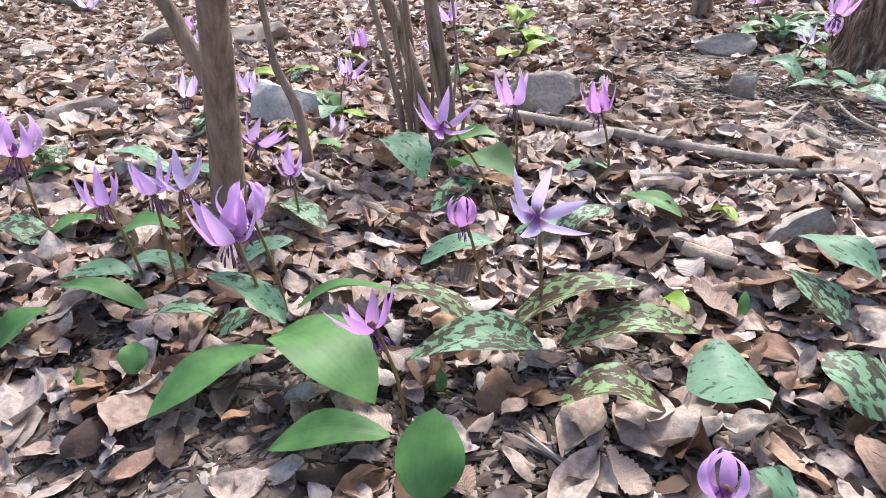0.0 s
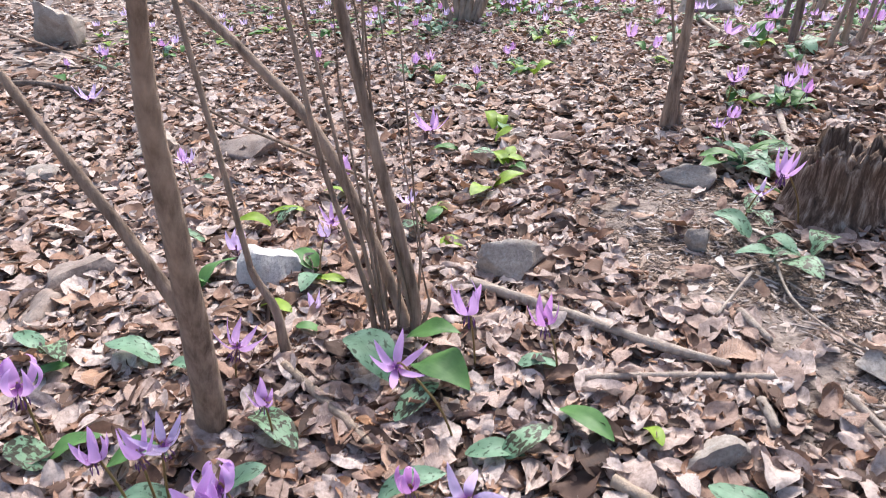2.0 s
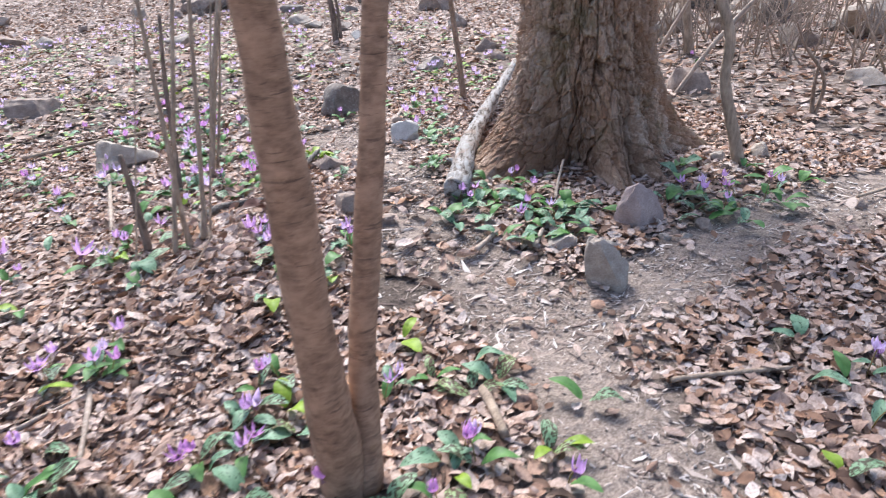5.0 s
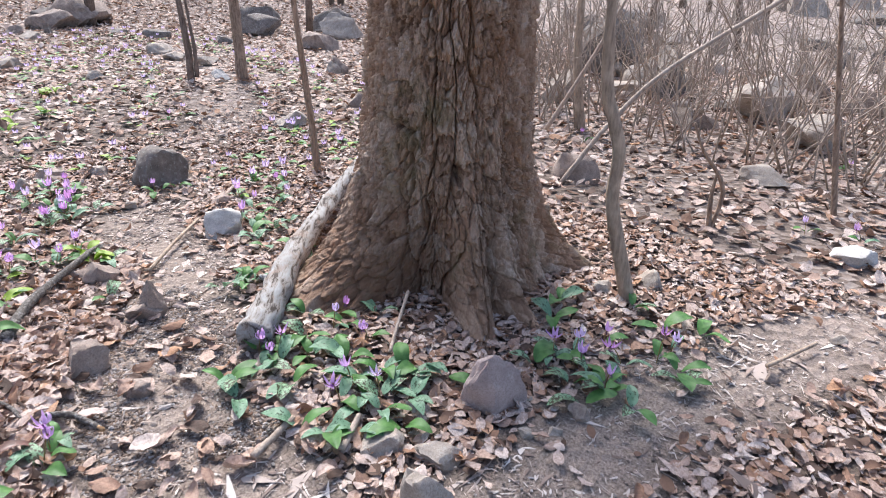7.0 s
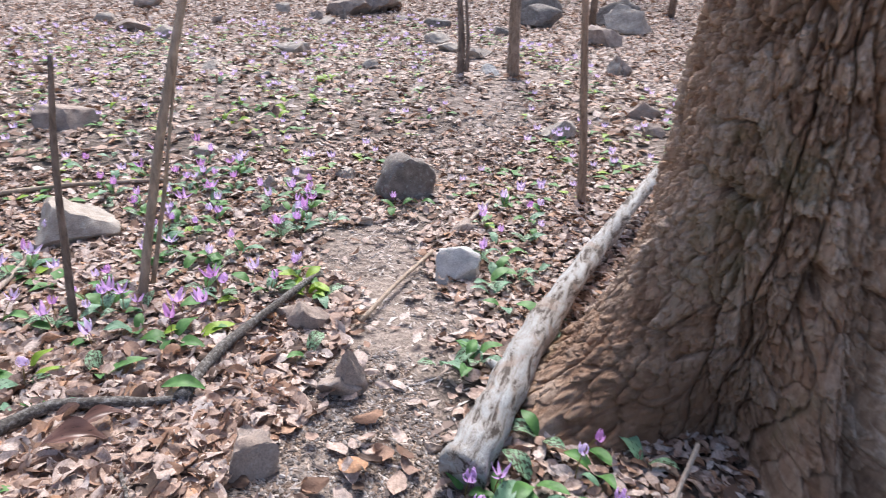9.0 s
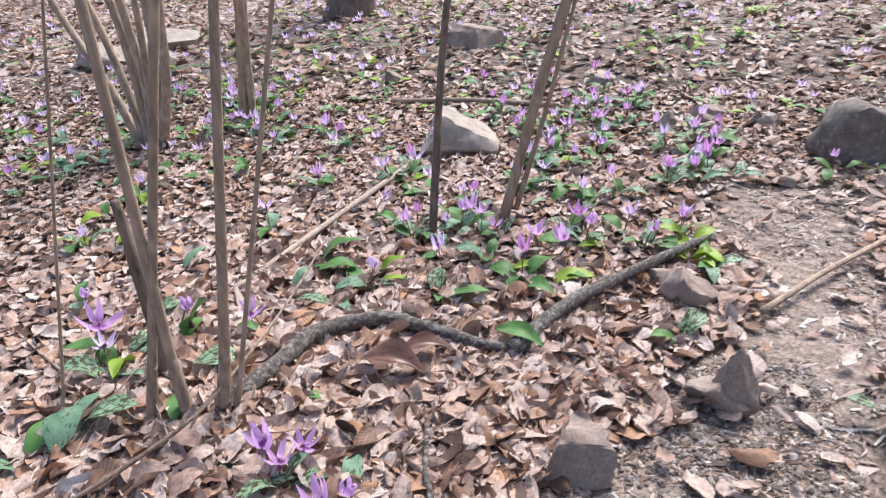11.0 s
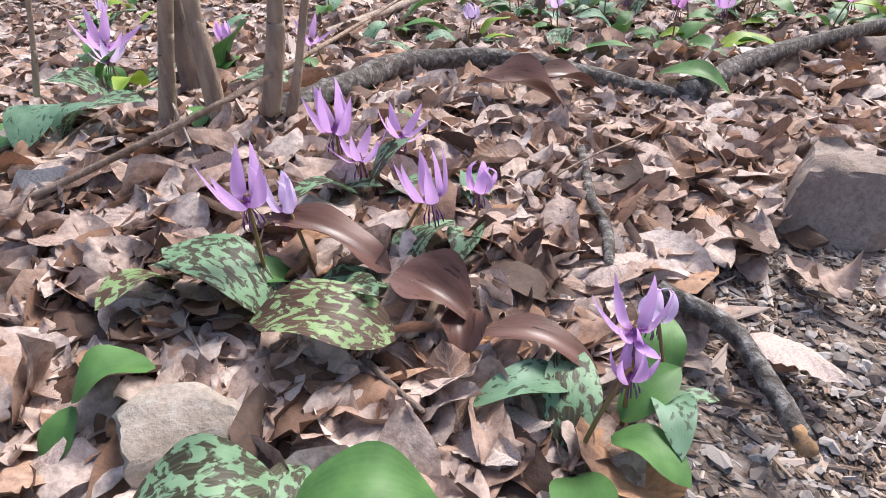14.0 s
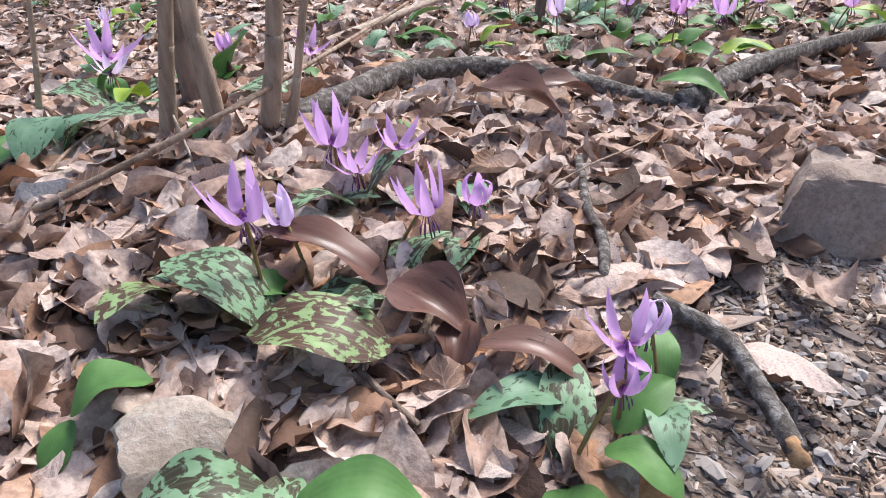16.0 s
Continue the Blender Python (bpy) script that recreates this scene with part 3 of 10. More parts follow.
def build_stump(cx, cy, radius, tall):
    """A rotten stump: a ring of upright splinters round a hollow."""
    stump = new("tree_stump")
    z0 = float(ground_z(cx, cy))
    stump.location = (cx, cy, z0)
    nu, nv = 120, 40
    u, s = np.meshgrid(np.arange(nu) / nu, np.linspace(0, 1, nv))
    ang = 2 * math.pi * u
    rng = np.random.RandomState(3)
    rim = np.repeat(rng.uniform(0.72, 1.08, 20), 6) + rng.uniform(-0.05, 0.05, 120)
    z = -0.05 + (tall * rim[None, :] + 0.05) * s
    rib = np.repeat(rng.uniform(-1, 1, 40), 3)[None, :]
    r = radius * (1 + 0.28 * np.exp(-z / 0.07) + 0.05 * rib * (0.4 + s) + 0.05 * np.sin(3 * ang + 1) + 0.03 * np.sin(30 * z + 5 * ang))
    r = np.where(s > 0.96, r * 0.88, r)
    outer = np.stack([r * np.cos(ang), r * np.sin(ang), z], -1).reshape(-1, 3)
    ri = radius * (0.72 + 0.06 * rib) * (1.1 - 0.35 * s)
    inner = np.stack([ri * np.cos(ang), ri * np.sin(ang), np.flip(z, 0) * 0.97 - 0.01], -1).reshape(-1, 3)
    i = np.arange(nu * nv * 2).reshape(nv * 2, nu)
    j = np.roll(i, -1, 1)
    q = np.stack([i[:-1], j[:-1], j[1:], i[1:]], -1).reshape(-1, 4)
    child("shell", raw_mesh("shell", np.vstack([outer, inner]), q, "stump_wood"), stump)
    r2 = random.Random(8)
    for k in range(16):
        a, d = r2.uniform(0, 6.28), radius * r2.uniform(0.1, 0.62)
        p = np.array((d * math.cos(a), d * math.sin(a), 0.0))
        v, f = tube([p, p + (0, 0, tall * r2.uniform(0.5, 0.9))], [0.032, 0.018], 5, 4, 0.3, k, True)
        child("splinter", mesh_of("splinter", v, f, "stump_wood"), stump)
    return tagged(stump, "rotten splintered brown tree stump with upright ribs", "stump")


build_stump(1.75, 2.62, 0.18, 0.33)


# ---- dogtooth violets ----
def blade_mesh(length, width, arch, fold, twist, wave, material, shape=0.85, seed=0):
    """A pointed oval blade along +x from its foot, arched upwards and folded along the midrib."""
    nl, nw = 13, 7
    rng = random.Random(seed)
    ph = rng.uniform(0, 6.28)
    verts, uv = [], []
    for i in range(nl):
        t = i / (nl - 1)
        w = width / 2 * max(0.0, math.sin(math.pi * t ** shape)) ** (0.62 if t < 0.5 else 0.62 + 0.25 * (t - 0.5)) + 0.004 * (1 - t)
        x = length * t
        z = arch * length * math.sin(math.pi * t)
        roll = twist * (t - 0.3)
        for j in range(nw):
            c = 2 * j / (nw - 1) - 1
            yy = c * w
            zz = fold * w * abs(c) ** 1.05 + wave * w * math.sin(7 * t + ph + (2.0 if c > 0 else 0)) * abs(c) ** 2
            verts.append((x, yy * math.cos(roll) - zz * math.sin(roll), z + yy * math.sin(roll) + zz * math.cos(roll)))
            uv.append((j / (nw - 1), t))
    faces = [(a, a + nw, a + nw + 1, a + 1) for i in range(nl - 1) for a in range(i * nw, i * nw + nw - 1)]
    return mesh_of("leaf", verts, faces, material, uv)


def petal_mesh(kind, material):
    """One petal, 1 long: it leaves the throat along +x and is swept up and back by its kind."""
    start, top, tip, wide = {"reflexed": (-0.75, 1.28, 1.62, 0.118), "cup": (-0.9, 1.35, 1.9, 0.125), "wide": (-0.7, 0.8, 1.2, 0.112), "curled": (-0.8, 1.15, 2.7, 0.12)}[kind]
    nl, nw = 13, 5
    verts, uv = [], []
    p = np.zeros(2)
    for i in range(nl):
        t = i / (nl - 1)
        k = min(1.0, t / 0.40)
        a = start + (top - start) * k * k * (3 - 2 * k) + (tip - top) * max(0.0, (t - 0.4) / 0.6) ** 1.3
        if i:
            p = p + np.array((math.cos(a), math.sin(a))) / (nl - 1)
        w = wide * (0.10 * (1 - t) + math.sin(math.pi * t ** 0.66) ** 0.9)
        for j in range(nw):
            c = 2 * j / (nw - 1) - 1
            lift = 0.32 * w * c * c
            verts.append((0.035 + p[0] - lift * math.sin(a), c * w + 0.02 * math.sin(5 * t), p[1] + lift * math.cos(a)))
            uv.append((j / (nw - 1), t))
    faces = [(b, b + nw, b + nw + 1, b + 1) for i in range(nl - 1) for b in range(i * nw, i * nw + nw - 1)]
    return mesh_of("petal", verts, faces, material, uv)


def throat_mesh():
    """Ovary, style and six dark anthers hanging below."""
    bits = [tube([(0, 0, 0.10), (0, 0, 0.03), (0, 0, -0.08)], [0.03, 0.05, 0.04], 7, 6), tube([(0, 0, -0.05), (0.02, 0, -0.55)], [0.012, 0.015], 5)]
    for k in range(6):
        a = k * math.pi / 3 + 0.3
        c, s = math.cos(a), math.sin(a)
        bits.append(tube([(0.04 * c, 0.04 * s, -0.05), (0.13 * c, 0.13 * s, -0.3)], [0.008, 0.007], 4))
        bits.append(tube([(0.13 * c, 0.13 * s, -0.28), (0.15 * c, 0.15 * s, -0.36), (0.16 * c, 0.16 * s, -0.46)], [0.012, 0.021, 0.010], 5))
    v, f = joined(bits)
    return mesh_of("flower", v, f, "anther")


PETALS = {(k, m): petal_mesh(k, m) for k in ("reflexed", "cup", "wide", "curled") for m in ("petal", "petal_pale", "petal_deep")}
THROAT = throat_mesh()


def bloom(parent, at, size, kind, material, tilt, turn, rng):
    """A nodding flower of six petals at a place given from the plant's foot."""
    f = child("flower", THROAT, parent, Matrix.LocRotScale(at, Euler((tilt[0], tilt[1], turn)), (size, size, size)), "lilac flower with swept-back petals")
    for k in range(6):
        a = k * math.pi / 3 + rng.uniform(-0.22, 0.22)
        child("petal", PETALS[kind, material], f, Matrix.LocRotScale((0, 0, 0.0 if k % 2 else 0.015), Euler((rng.uniform(-0.35, 0.35), rng.uniform(-0.3, 0.25), a)), (rng.uniform(0.95, 1.15), rng.uniform(0.85, 1.15), rng.uniform(0.95, 1.12))))


def violet(x, y, flower=(), leaves=(), group="dogtooth violets", label="", size=0.075, kind="reflexed", tone="petal", tilt=(0.0, 0.0)):
    """One plant at (x, y). flower: the flower's place from the foot (dx, dy, height over the foot).
    leaves: (dx, dy, h of the blade's foot, dx, dy, h of its tip, width, arch, material)."""
    rng = random.Random(fresh())
    root = new("dogtooth_violet")
    root.location = (x, y, float(ground_z(x, y)))
    if flower:
        fx, fy, fz = flower
        up = np.array([(0, 0, -0.02), (0.30 * fx, 0.30 * fy, 0.5 * fz), (0.8 * fx, 0.8 * fy, 0.95 * fz), (0.95 * fx, 0.95 * fy, fz + 0.12 * size), (fx, fy, fz + 0.05 * size)])
        v, f = tube(up, [0.0038, 0.0034, 0.0028, 0.0026], 6, 14)
        child("stalk", mesh_of("stalk", v, f, "stalk"), root)
        bloom(root, (fx, fy, fz), size, kind, tone, (tilt[0] + rng.uniform(-0.15, 0.15), tilt[1] + rng.uniform(-0.15, 0.15)), rng.uniform(0, 6.28), rng)
    for ax, ay, ah, bx, by, bh, w, arch, mat in leaves:
        foot, tip = Vector((ax, ay, ah)), Vector((bx, by, bh))
        d = tip - foot
        turn = math.atan2(d.y, d.x)
        rise = math.asin(max(-0.99, min(0.99, d.z / d.length)))
        me = blade_mesh(d.length, w, arch if mat != "leaf_brown" else 0.5 * arch, rng.uniform(0.06, 0.36) if mat != "leaf_brown" else rng.uniform(0.4, 0.7), rng.uniform(-0.2, 0.2) if mat != "leaf_brown" else rng.uniform(-0.9, 0.9), rng.uniform(0.08, 0.24) if mat != "leaf_brown" else rng.uniform(0.2, 0.4), mat, rng.uniform(0.84, 1.04), rng.randint(0, 999))
        child("leaf", me, root, Matrix.LocRotScale(foot, Euler((rng.uniform(-0.2, 0.2), -rise, turn)), None))
    return tagged(root, label or ("lilac dogtooth violet with a nodding flower" if flower else "mottled dogtooth violet leaves without a flower"), "flower", group)


# ---- stones ----
rock(-0.601, 2.396, 0.282, 0.225, 0.157, 22, "stone_pale", "pale whitish stone lying in dead leaves")
rock(0.357, 2.304, 0.283, 0.17, 0.163, 0, "stone_grey", "grey weathered stone lying in dead leaves")
rock(-1.371, 2.441, 0.311, 0.248, 0.103, 41, "stone_brown", "brown angular stone lying in dead leaves")
rock(-1.426, 2.171, 0.264, 0.211, 0.087, 49, "stone_brown", "brown angular stone lying in dead leaves")
rock(-2.204, 3.655, 0.244, 0.195, 0.073, 40, "stone_grey", "grey weathered stone lying in dead leaves")
rock(-1.681, 4.055, 0.438, 0.35, 0.131, 35, "stone_grey", "grey weathered stone lying in dead leaves")
rock(-1.024, 3.907, 0.487, 0.389, 0.146, 6, "stone_brown", "brown angular stone lying in dead leaves")
rock(-4.129, 7.675, 0.623, 0.498, 0.5, 29, "stone_grey", "grey weathered stone lying in dead leaves")
rock(0.794, 1.361, 0.18, 0.144, 0.108, -20, "stone_grey", "grey angular stone beside mottled leaves")
rock(1.125, 2.457, 0.115, 0.092, 0.072, -19, "stone_grey", "grey weathered stone lying in dead leaves")
rock(1.296, 3.081, 0.299, 0.239, 0.09, -11, "stone_grey", "grey weathered stone lying in dead leaves")
rock(1.382, 1.674, 0.153, 0.123, 0.046, -48, "stone_grey", "grey weathered stone lying in dead leaves")
rock(3.264, 8.531, 0.831, 0.582, 0.342, 14, "stone_grey", "broad flat grey boulder sunk in dead leaves", cuts=5)
rock(-1.382, 11.244, 0.763, 0.61, 0.355, 7, "stone_grey", "grey weathered stone lying in dead leaves")
rock(-2.132, 11.251, 0.791, 0.633, 0.311, 17, "stone_grey", "grey weathered stone lying in dead leaves")
rock(-1.333, 11.083, 0.667, 0.534, 0.355, 12, "stone_grey", "grey weathered stone lying in dead leaves")
rock(-2.188, 11.307, 0.764, 0.612, 0.232, 3, "stone_grey", "grey weathered stone lying in dead leaves")
rock(6.373, 8.637, 0.631, 0.568, 0.438, -23, "stone_dark", "dark lichened boulder beside the trail", cuts=5)
rock(5.202, 2.802, 0.33, 0.2, 0.37, -55, "stone_grey", "upright grey stone on bare trail soil", cuts=5, block=0.55)
rock(6.083, 3.196, 0.41, 0.2, 0.37, -41, "stone_pink", "pinkish brown stone at the foot of the old tree", cuts=4)
rock(5.36, 3.421, 0.313, 0.25, 0.114, -31, "stone_grey", "grey weathered stone lying in dead leaves")
rock(5.57, 3.138, 0.295, 0.236, 0.088, -53, "stone_grey", "grey weathered stone lying in dead leaves")
rock(6.408, 2.815, 0.163, 0.13, 0.09, -54, "stone_brown", "brown angular stone lying in dead leaves")
rock(6.135, 6.717, 0.398, 0.279, 0.255, -32, "stone_pale", "bluish grey stone beside the trail", block=0.6)
rock(8.892, 9.928, 0.57, 0.456, 0.244, -28, "stone_grey", "grey weathered stone lying in dead leaves")
rock(5.423, 9.477, 0.388, 0.31, 0.138, -20, "stone_brown", "brown angular stone lying in dead leaves")
rock(5.888, 9.256, 0.27, 0.216, 0.125, -27, "stone_brown", "brown angular stone lying in dead leaves")
rock(4.385, 5.095, 0.265, 0.235, 0.165, 27, "stone_brown", "brown block of stone with a pale flat top", cuts=3, block=0.93)
rock(5.016, 5.551, 0.215, 0.129, 0.285, 2, "stone_brown", "brown angular stone lying in dead leaves")
rock(4.889, 6.322, 0.344, 0.207, 0.191, -9, "stone_brown", "brown angular stone lying in dead leaves")
rock(2.892, 12.326, 0.836, 0.669, 0.28, 4, "stone_brown", "brown angular stone lying in dead leaves")
rock(5.445, 9.48, 0.375, 0.3, 0.132, 5, "stone_brown", "brown angular stone lying in dead leaves")
rock(5.918, 9.255, 0.253, 0.202, 0.129, -1, "stone_grey", "grey weathered stone lying in dead leaves")
rock(5.061, 9.217, 0.2, 0.16, 0.167, -7, "stone_grey", "grey weathered stone lying in dead leaves")
rock(2.18, 10.639, 0.317, 0.253, 0.142, 30, "stone_brown", "brown angular stone lying in dead leaves")
rock(4.482, 10.626, 0.372, 0.298, 0.112, 3, "stone_grey", "grey weathered stone lying in dead leaves")
rock(6.643, 16.649, 0.789, 0.631, 0.237, -3, "stone_grey", "grey weathered stone lying in dead leaves")
rock(4.957, 15.437, 0.492, 0.394, 0.154, -7, "stone_grey", "grey weathered stone lying in dead leaves")
rock(7.802, 14.908, 0.404, 0.323, 0.151, -3, "stone_grey", "grey weathered stone lying in dead leaves")
rock(-1.728, 12.156, 1.068, 0.854, 0.32, 40, "stone_grey", "grey weathered stone lying in dead leaves")
rock(3.901, 10.513, 0.292, 0.234, 0.096, 17, "stone_brown", "brown angular stone lying in dead leaves")
rock(5.76, 14.575, 0.382, 0.306, 0.115, 4, "stone_grey", "grey weathered stone lying in dead leaves")
rock(3.455, 4.117, 0.226, 0.124, 0.118, 43, "stone_grey", "rounded grey stone under mottled leaves")
rock(2.791, 4.587, 0.191, 0.096, 0.097, 48, "stone_pale", "pale flat stone in dead leaves")
rock(10.384, 5.589, 0.626, 0.501, 0.338, -65, "stone_brown", "brown angular stone lying in dead leaves")
rock(12.23, 3.914, 0.747, 0.597, 0.233, -81, "stone_grey", "grey weathered stone lying in dead leaves")
rock(15.004, 4.304, 0.697, 0.558, 0.269, -85, "stone_grey", "grey weathered stone lying in dead leaves")
rock(14.418, 5.848, 0.692, 0.554, 0.29, -71, "stone_brown", "brown angular stone lying in dead leaves")
rock(17.425, 8.173, 1.382, 1.106, 0.504, -61, "stone_grey", "grey weathered stone lying in dead leaves")
rock(10.305, 2.389, 0.416, 0.332, 0.166, -93, "stone_pale", "pale whitish stone lying in dead leaves")
rock(13.99, 8.621, 0.548, 0.438, 0.346, -50, "stone_grey", "grey weathered stone lying in dead leaves")
rock(8.291, 3.384, 0.278, 0.223, 0.158, -69, "stone_grey", "grey weathered stone lying in dead leaves")
rock(7.874, 3.579, 0.193, 0.154, 0.108, -66, "stone_grey", "grey weathered stone lying in dead leaves")
rock(18.172, 4.599, 1.162, 0.93, 0.528, -69, "stone_brown", "brown angular stone lying in dead leaves")
rock(17.686, 5.793, 1.308, 1.046, 0.533, -72, "stone_brown", "brown angular stone lying in dead leaves")
rock(10.716, 10.423, 0.548, 0.438, 0.249, -43, "stone_brown", "brown angular stone lying in dead leaves")
rock(10.231, 9.506, 0.333, 0.266, 0.168, -40, "stone_brown", "brown angular stone lying in dead leaves")
rock(13.92, 19.532, 1.401, 1.121, 0.615, -24, "stone_dark", "dark lichened boulder on the forest floor")
rock(15.761, 17.884, 1.345, 1.076, 0.739, -47, "stone_grey", "grey weathered stone lying in dead leaves")
rock(13.937, 16.201, 1.32, 1.056, 0.431, -23, "stone_brown", "brown angular stone lying in dead leaves")
rock(9.256, 23.106, 1.67, 1.336, 0.501, -24, "stone_brown", "brown angular stone lying in dead leaves")
rock(12.09, 13.097, 0.426, 0.341, 0.325, -30, "stone_grey", "grey weathered stone lying in dead leaves")
rock(6.651, 16.921, 0.82, 0.656, 0.246, 0, "stone_grey", "grey weathered stone lying in dead leaves")
rock(9.753, 13.701, 0.416, 0.333, 0.188, -37, "stone_pale", "pale whitish stone lying in dead leaves")
rock(10.044, 23.844, 2.593, 2.074, 0.832, -8, "stone_brown", "brown angular stone lying in dead leaves")
rock(16.567, 19.224, 1.58, 1.264, 0.701, -38, "stone_dark", "dark lichened boulder on the forest floor")
rock(14.626, 20.72, 1.556, 1.245, 0.692, -27, "stone_dark", "dark lichened boulder on the forest floor")
rock(12.144, 13.101, 0.479, 0.383, 0.367, -47, "stone_brown", "brown angular stone lying in dead leaves")
rock(9.722, 24.595, 1.356, 1.085, 0.407, -28, "stone_dark", "dark lichened boulder on the forest floor")
rock(4.97, 5.571, 0.286, 0.229, 0.122, -23, "stone_brown", "brown angular stone lying in dead leaves")
rock(4.599, 4.713, 0.235, 0.188, 0.071, -3, "stone_brown", "brown angular stone lying in dead leaves")
rock(4.862, 6.466, 0.381, 0.305, 0.114, -19, "stone_brown", "brown angular stone lying in dead leaves")
rock(4.867, 7.799, 0.179, 0.143, 0.055, 4, "stone_brown", "brown angular stone lying in dead leaves")
rock(6.573, 7.553, 0.328, 0.262, 0.098, -12, "stone_brown", "brown angular stone lying in dead leaves")
rock(5.528, 3.202, 0.143, 0.114, 0.076, -33, "stone_pink", "pinkish brown smooth stone on bare soil")
rock(6.049, 2.935, 0.12, 0.096, 0.04, -59, "stone_grey", "grey weathered stone lying in dead leaves")
rock(6.195, 2.818, 0.097, 0.078, 0.03, -62, "stone_grey", "grey weathered stone lying in dead leaves")
rock(23.879, 9.972, 0.658, 0.526, 0.74, -66, "stone_grey", "grey weathered stone lying in dead leaves")
rock(21.087, 9.787, 1.045, 0.836, 0.382, -57, "stone_grey", "grey weathered stone lying in dead leaves")
rock(34.166, 11.099, 2.1, 1.68, 1.033, -81, "stone_grey", "grey weathered stone lying in dead leaves")
rock(23.794, 13.206, 0.691, 0.553, 0.618, -53, "stone_grey", "grey weathered stone lying in dead leaves")
rock(27.169, 8.276, 1.383, 1.106, 0.415, -66, "stone_dark", "dark lichened boulder on the forest floor")
rock(24.952, 13.323, 1.555, 1.244, 0.811, -51, "stone_dark", "dark lichened boulder on the forest floor")
rock(28.203, 7.331, 0.93, 0.744, 0.332, -87, "stone_grey", "grey weathered stone lying in dead leaves")
rock(43.432, 11.948, 1.574, 1.259, 0.957, -64, "stone_grey", "grey weathered stone lying in dead leaves")
rock(16.759, 8.28, 1.006, 0.805, 0.488, -71, "stone_grey", "grey weathered stone lying in dead leaves")
rock(17.776, 9.816, 1.162, 0.93, 0.349, -62, "stone_grey", "grey weathered stone lying in dead leaves")
rock(38.904, 10.485, 2.265, 1.812, 0.809, -72, "stone_grey", "grey weathered stone lying in dead leaves")
rock(29.707, 11.722, 0.728, 0.582, 0.513, -58, "stone_grey", "grey weathered stone lying in dead leaves")
rock(34.833, 11.675, 2.152, 1.722, 0.903, -75, "stone_grey", "grey weathered stone lying in dead leaves")
rock(17.512, 10.233, 0.924, 0.74, 0.277, -47, "stone_dark", "dark lichened boulder on the forest floor")
rock(22.346, 7.006, 0.465, 0.372, 0.636, -72, "stone_grey", "grey weathered stone lying in dead leaves")
rock(34.522, 8.609, 1.53, 1.224, 0.459, -81, "stone_dark", "dark lichened boulder on the forest floor")
rock(24.522, 6.84, 1.029, 0.823, 0.565, -79, "stone_dark", "dark lichened boulder on the forest floor")
rock(14.622, 7.898, 0.564, 0.451, 0.218, -66, "stone_brown", "brown angular stone lying in dead leaves")
rock(24.536, 5.772, 0.467, 0.374, 0.633, -88, "stone_dark", "dark lichened boulder on the forest floor")
rock(25.382, 16.288, 0.937, 0.75, 0.55, -63, "stone_grey", "grey weathered stone lying in dead leaves")
rock(24.454, 11.866, 1.152, 0.921, 0.345, -58, "stone_grey", "grey weathered stone lying in dead leaves")
rock(19.36, 5.712, 0.745, 0.596, 0.434, -62, "stone_brown", "brown angular stone lying in dead leaves")
rock(36.319, 14.087, 1.865, 1.492, 0.559, -76, "stone_grey", "grey weathered stone lying in dead leaves")
rock(16.201, 6.187, 0.692, 0.554, 0.208, -79, "stone_dark", "dark lichened boulder on the forest floor")
rock(15.239, 7.863, 0.508, 0.406, 0.183, -48, "stone_brown", "brown angular stone lying in dead leaves")
rock(27.154, 13.863, 0.787, 0.63, 0.473, -61, "stone_grey", "grey weathered stone lying in dead leaves")
rock(23.54, 14.213, 1.044, 0.835, 0.671, -59, "stone_dark", "dark lichened boulder on the forest floor")
rock(20.245, 9.828, 0.707, 0.565, 0.672, -69, "stone_dark", "dark lichened boulder on the forest floor")
rock(38.785, 13.144, 1.592, 1.273, 1.053, -69, "stone_grey", "grey weathered stone lying in dead leaves")
rock(18.211, 6.533, 0.856, 0.685, 0.257, -62, "stone_grey", "grey weathered stone lying in dead leaves")
rock(15.545, 6.864, 0.503, 0.402, 0.199, -66, "stone_grey", "grey weathered stone lying in dead leaves")
rock(15.792, 8.257, 0.966, 0.772, 0.29, -62, "stone_grey", "grey weathered stone lying in dead leaves")
rock(20.432, 8.451, 0.776, 0.621, 0.298, -77, "stone_grey", "grey weathered stone lying in dead leaves")
rock(28.277, 10.508, 0.675, 0.54, 0.746, -59, "stone_grey", "grey weathered stone lying in dead leaves")
rock(4.133, 19.354, 0.611, 0.489, 0.28, -8, "stone_grey", "grey weathered stone lying in dead leaves")
rock(10.121, 17.321, 0.757, 0.606, 0.227, -20, "stone_grey", "grey weathered stone lying in dead leaves")
rock(8.246, 22.22, 0.821, 0.657, 0.246, -2, "stone_brown", "brown angular stone lying in dead leaves")
rock(9.949, 16.313, 0.558, 0.447, 0.167, -30, "stone_grey", "grey weathered stone lying in dead leaves")
rock(11.013, 19.811, 0.791, 0.633, 0.237, -15, "stone_dark", "dark lichened boulder on the forest floor")
rock(2.8, 22.591, 0.799, 0.64, 0.24, 16, "stone_grey", "grey weathered stone lying in dead leaves")
rock(6.898, 19.401, 0.285, 0.228, 0.151, -4, "stone_dark", "dark lichened boulder on the forest floor")
rock(8.934, 21.97, 0.293, 0.234, 0.283, -5, "stone_dark", "dark lichened boulder on the forest floor")
rock(3.678, 25.154, 1.033, 0.826, 0.31, -6, "stone_brown", "brown angular stone lying in dead leaves")
rock(-7.757, 18.953, 0.685, 0.548, 0.316, 36, "stone_brown", "brown angular stone lying in dead leaves")
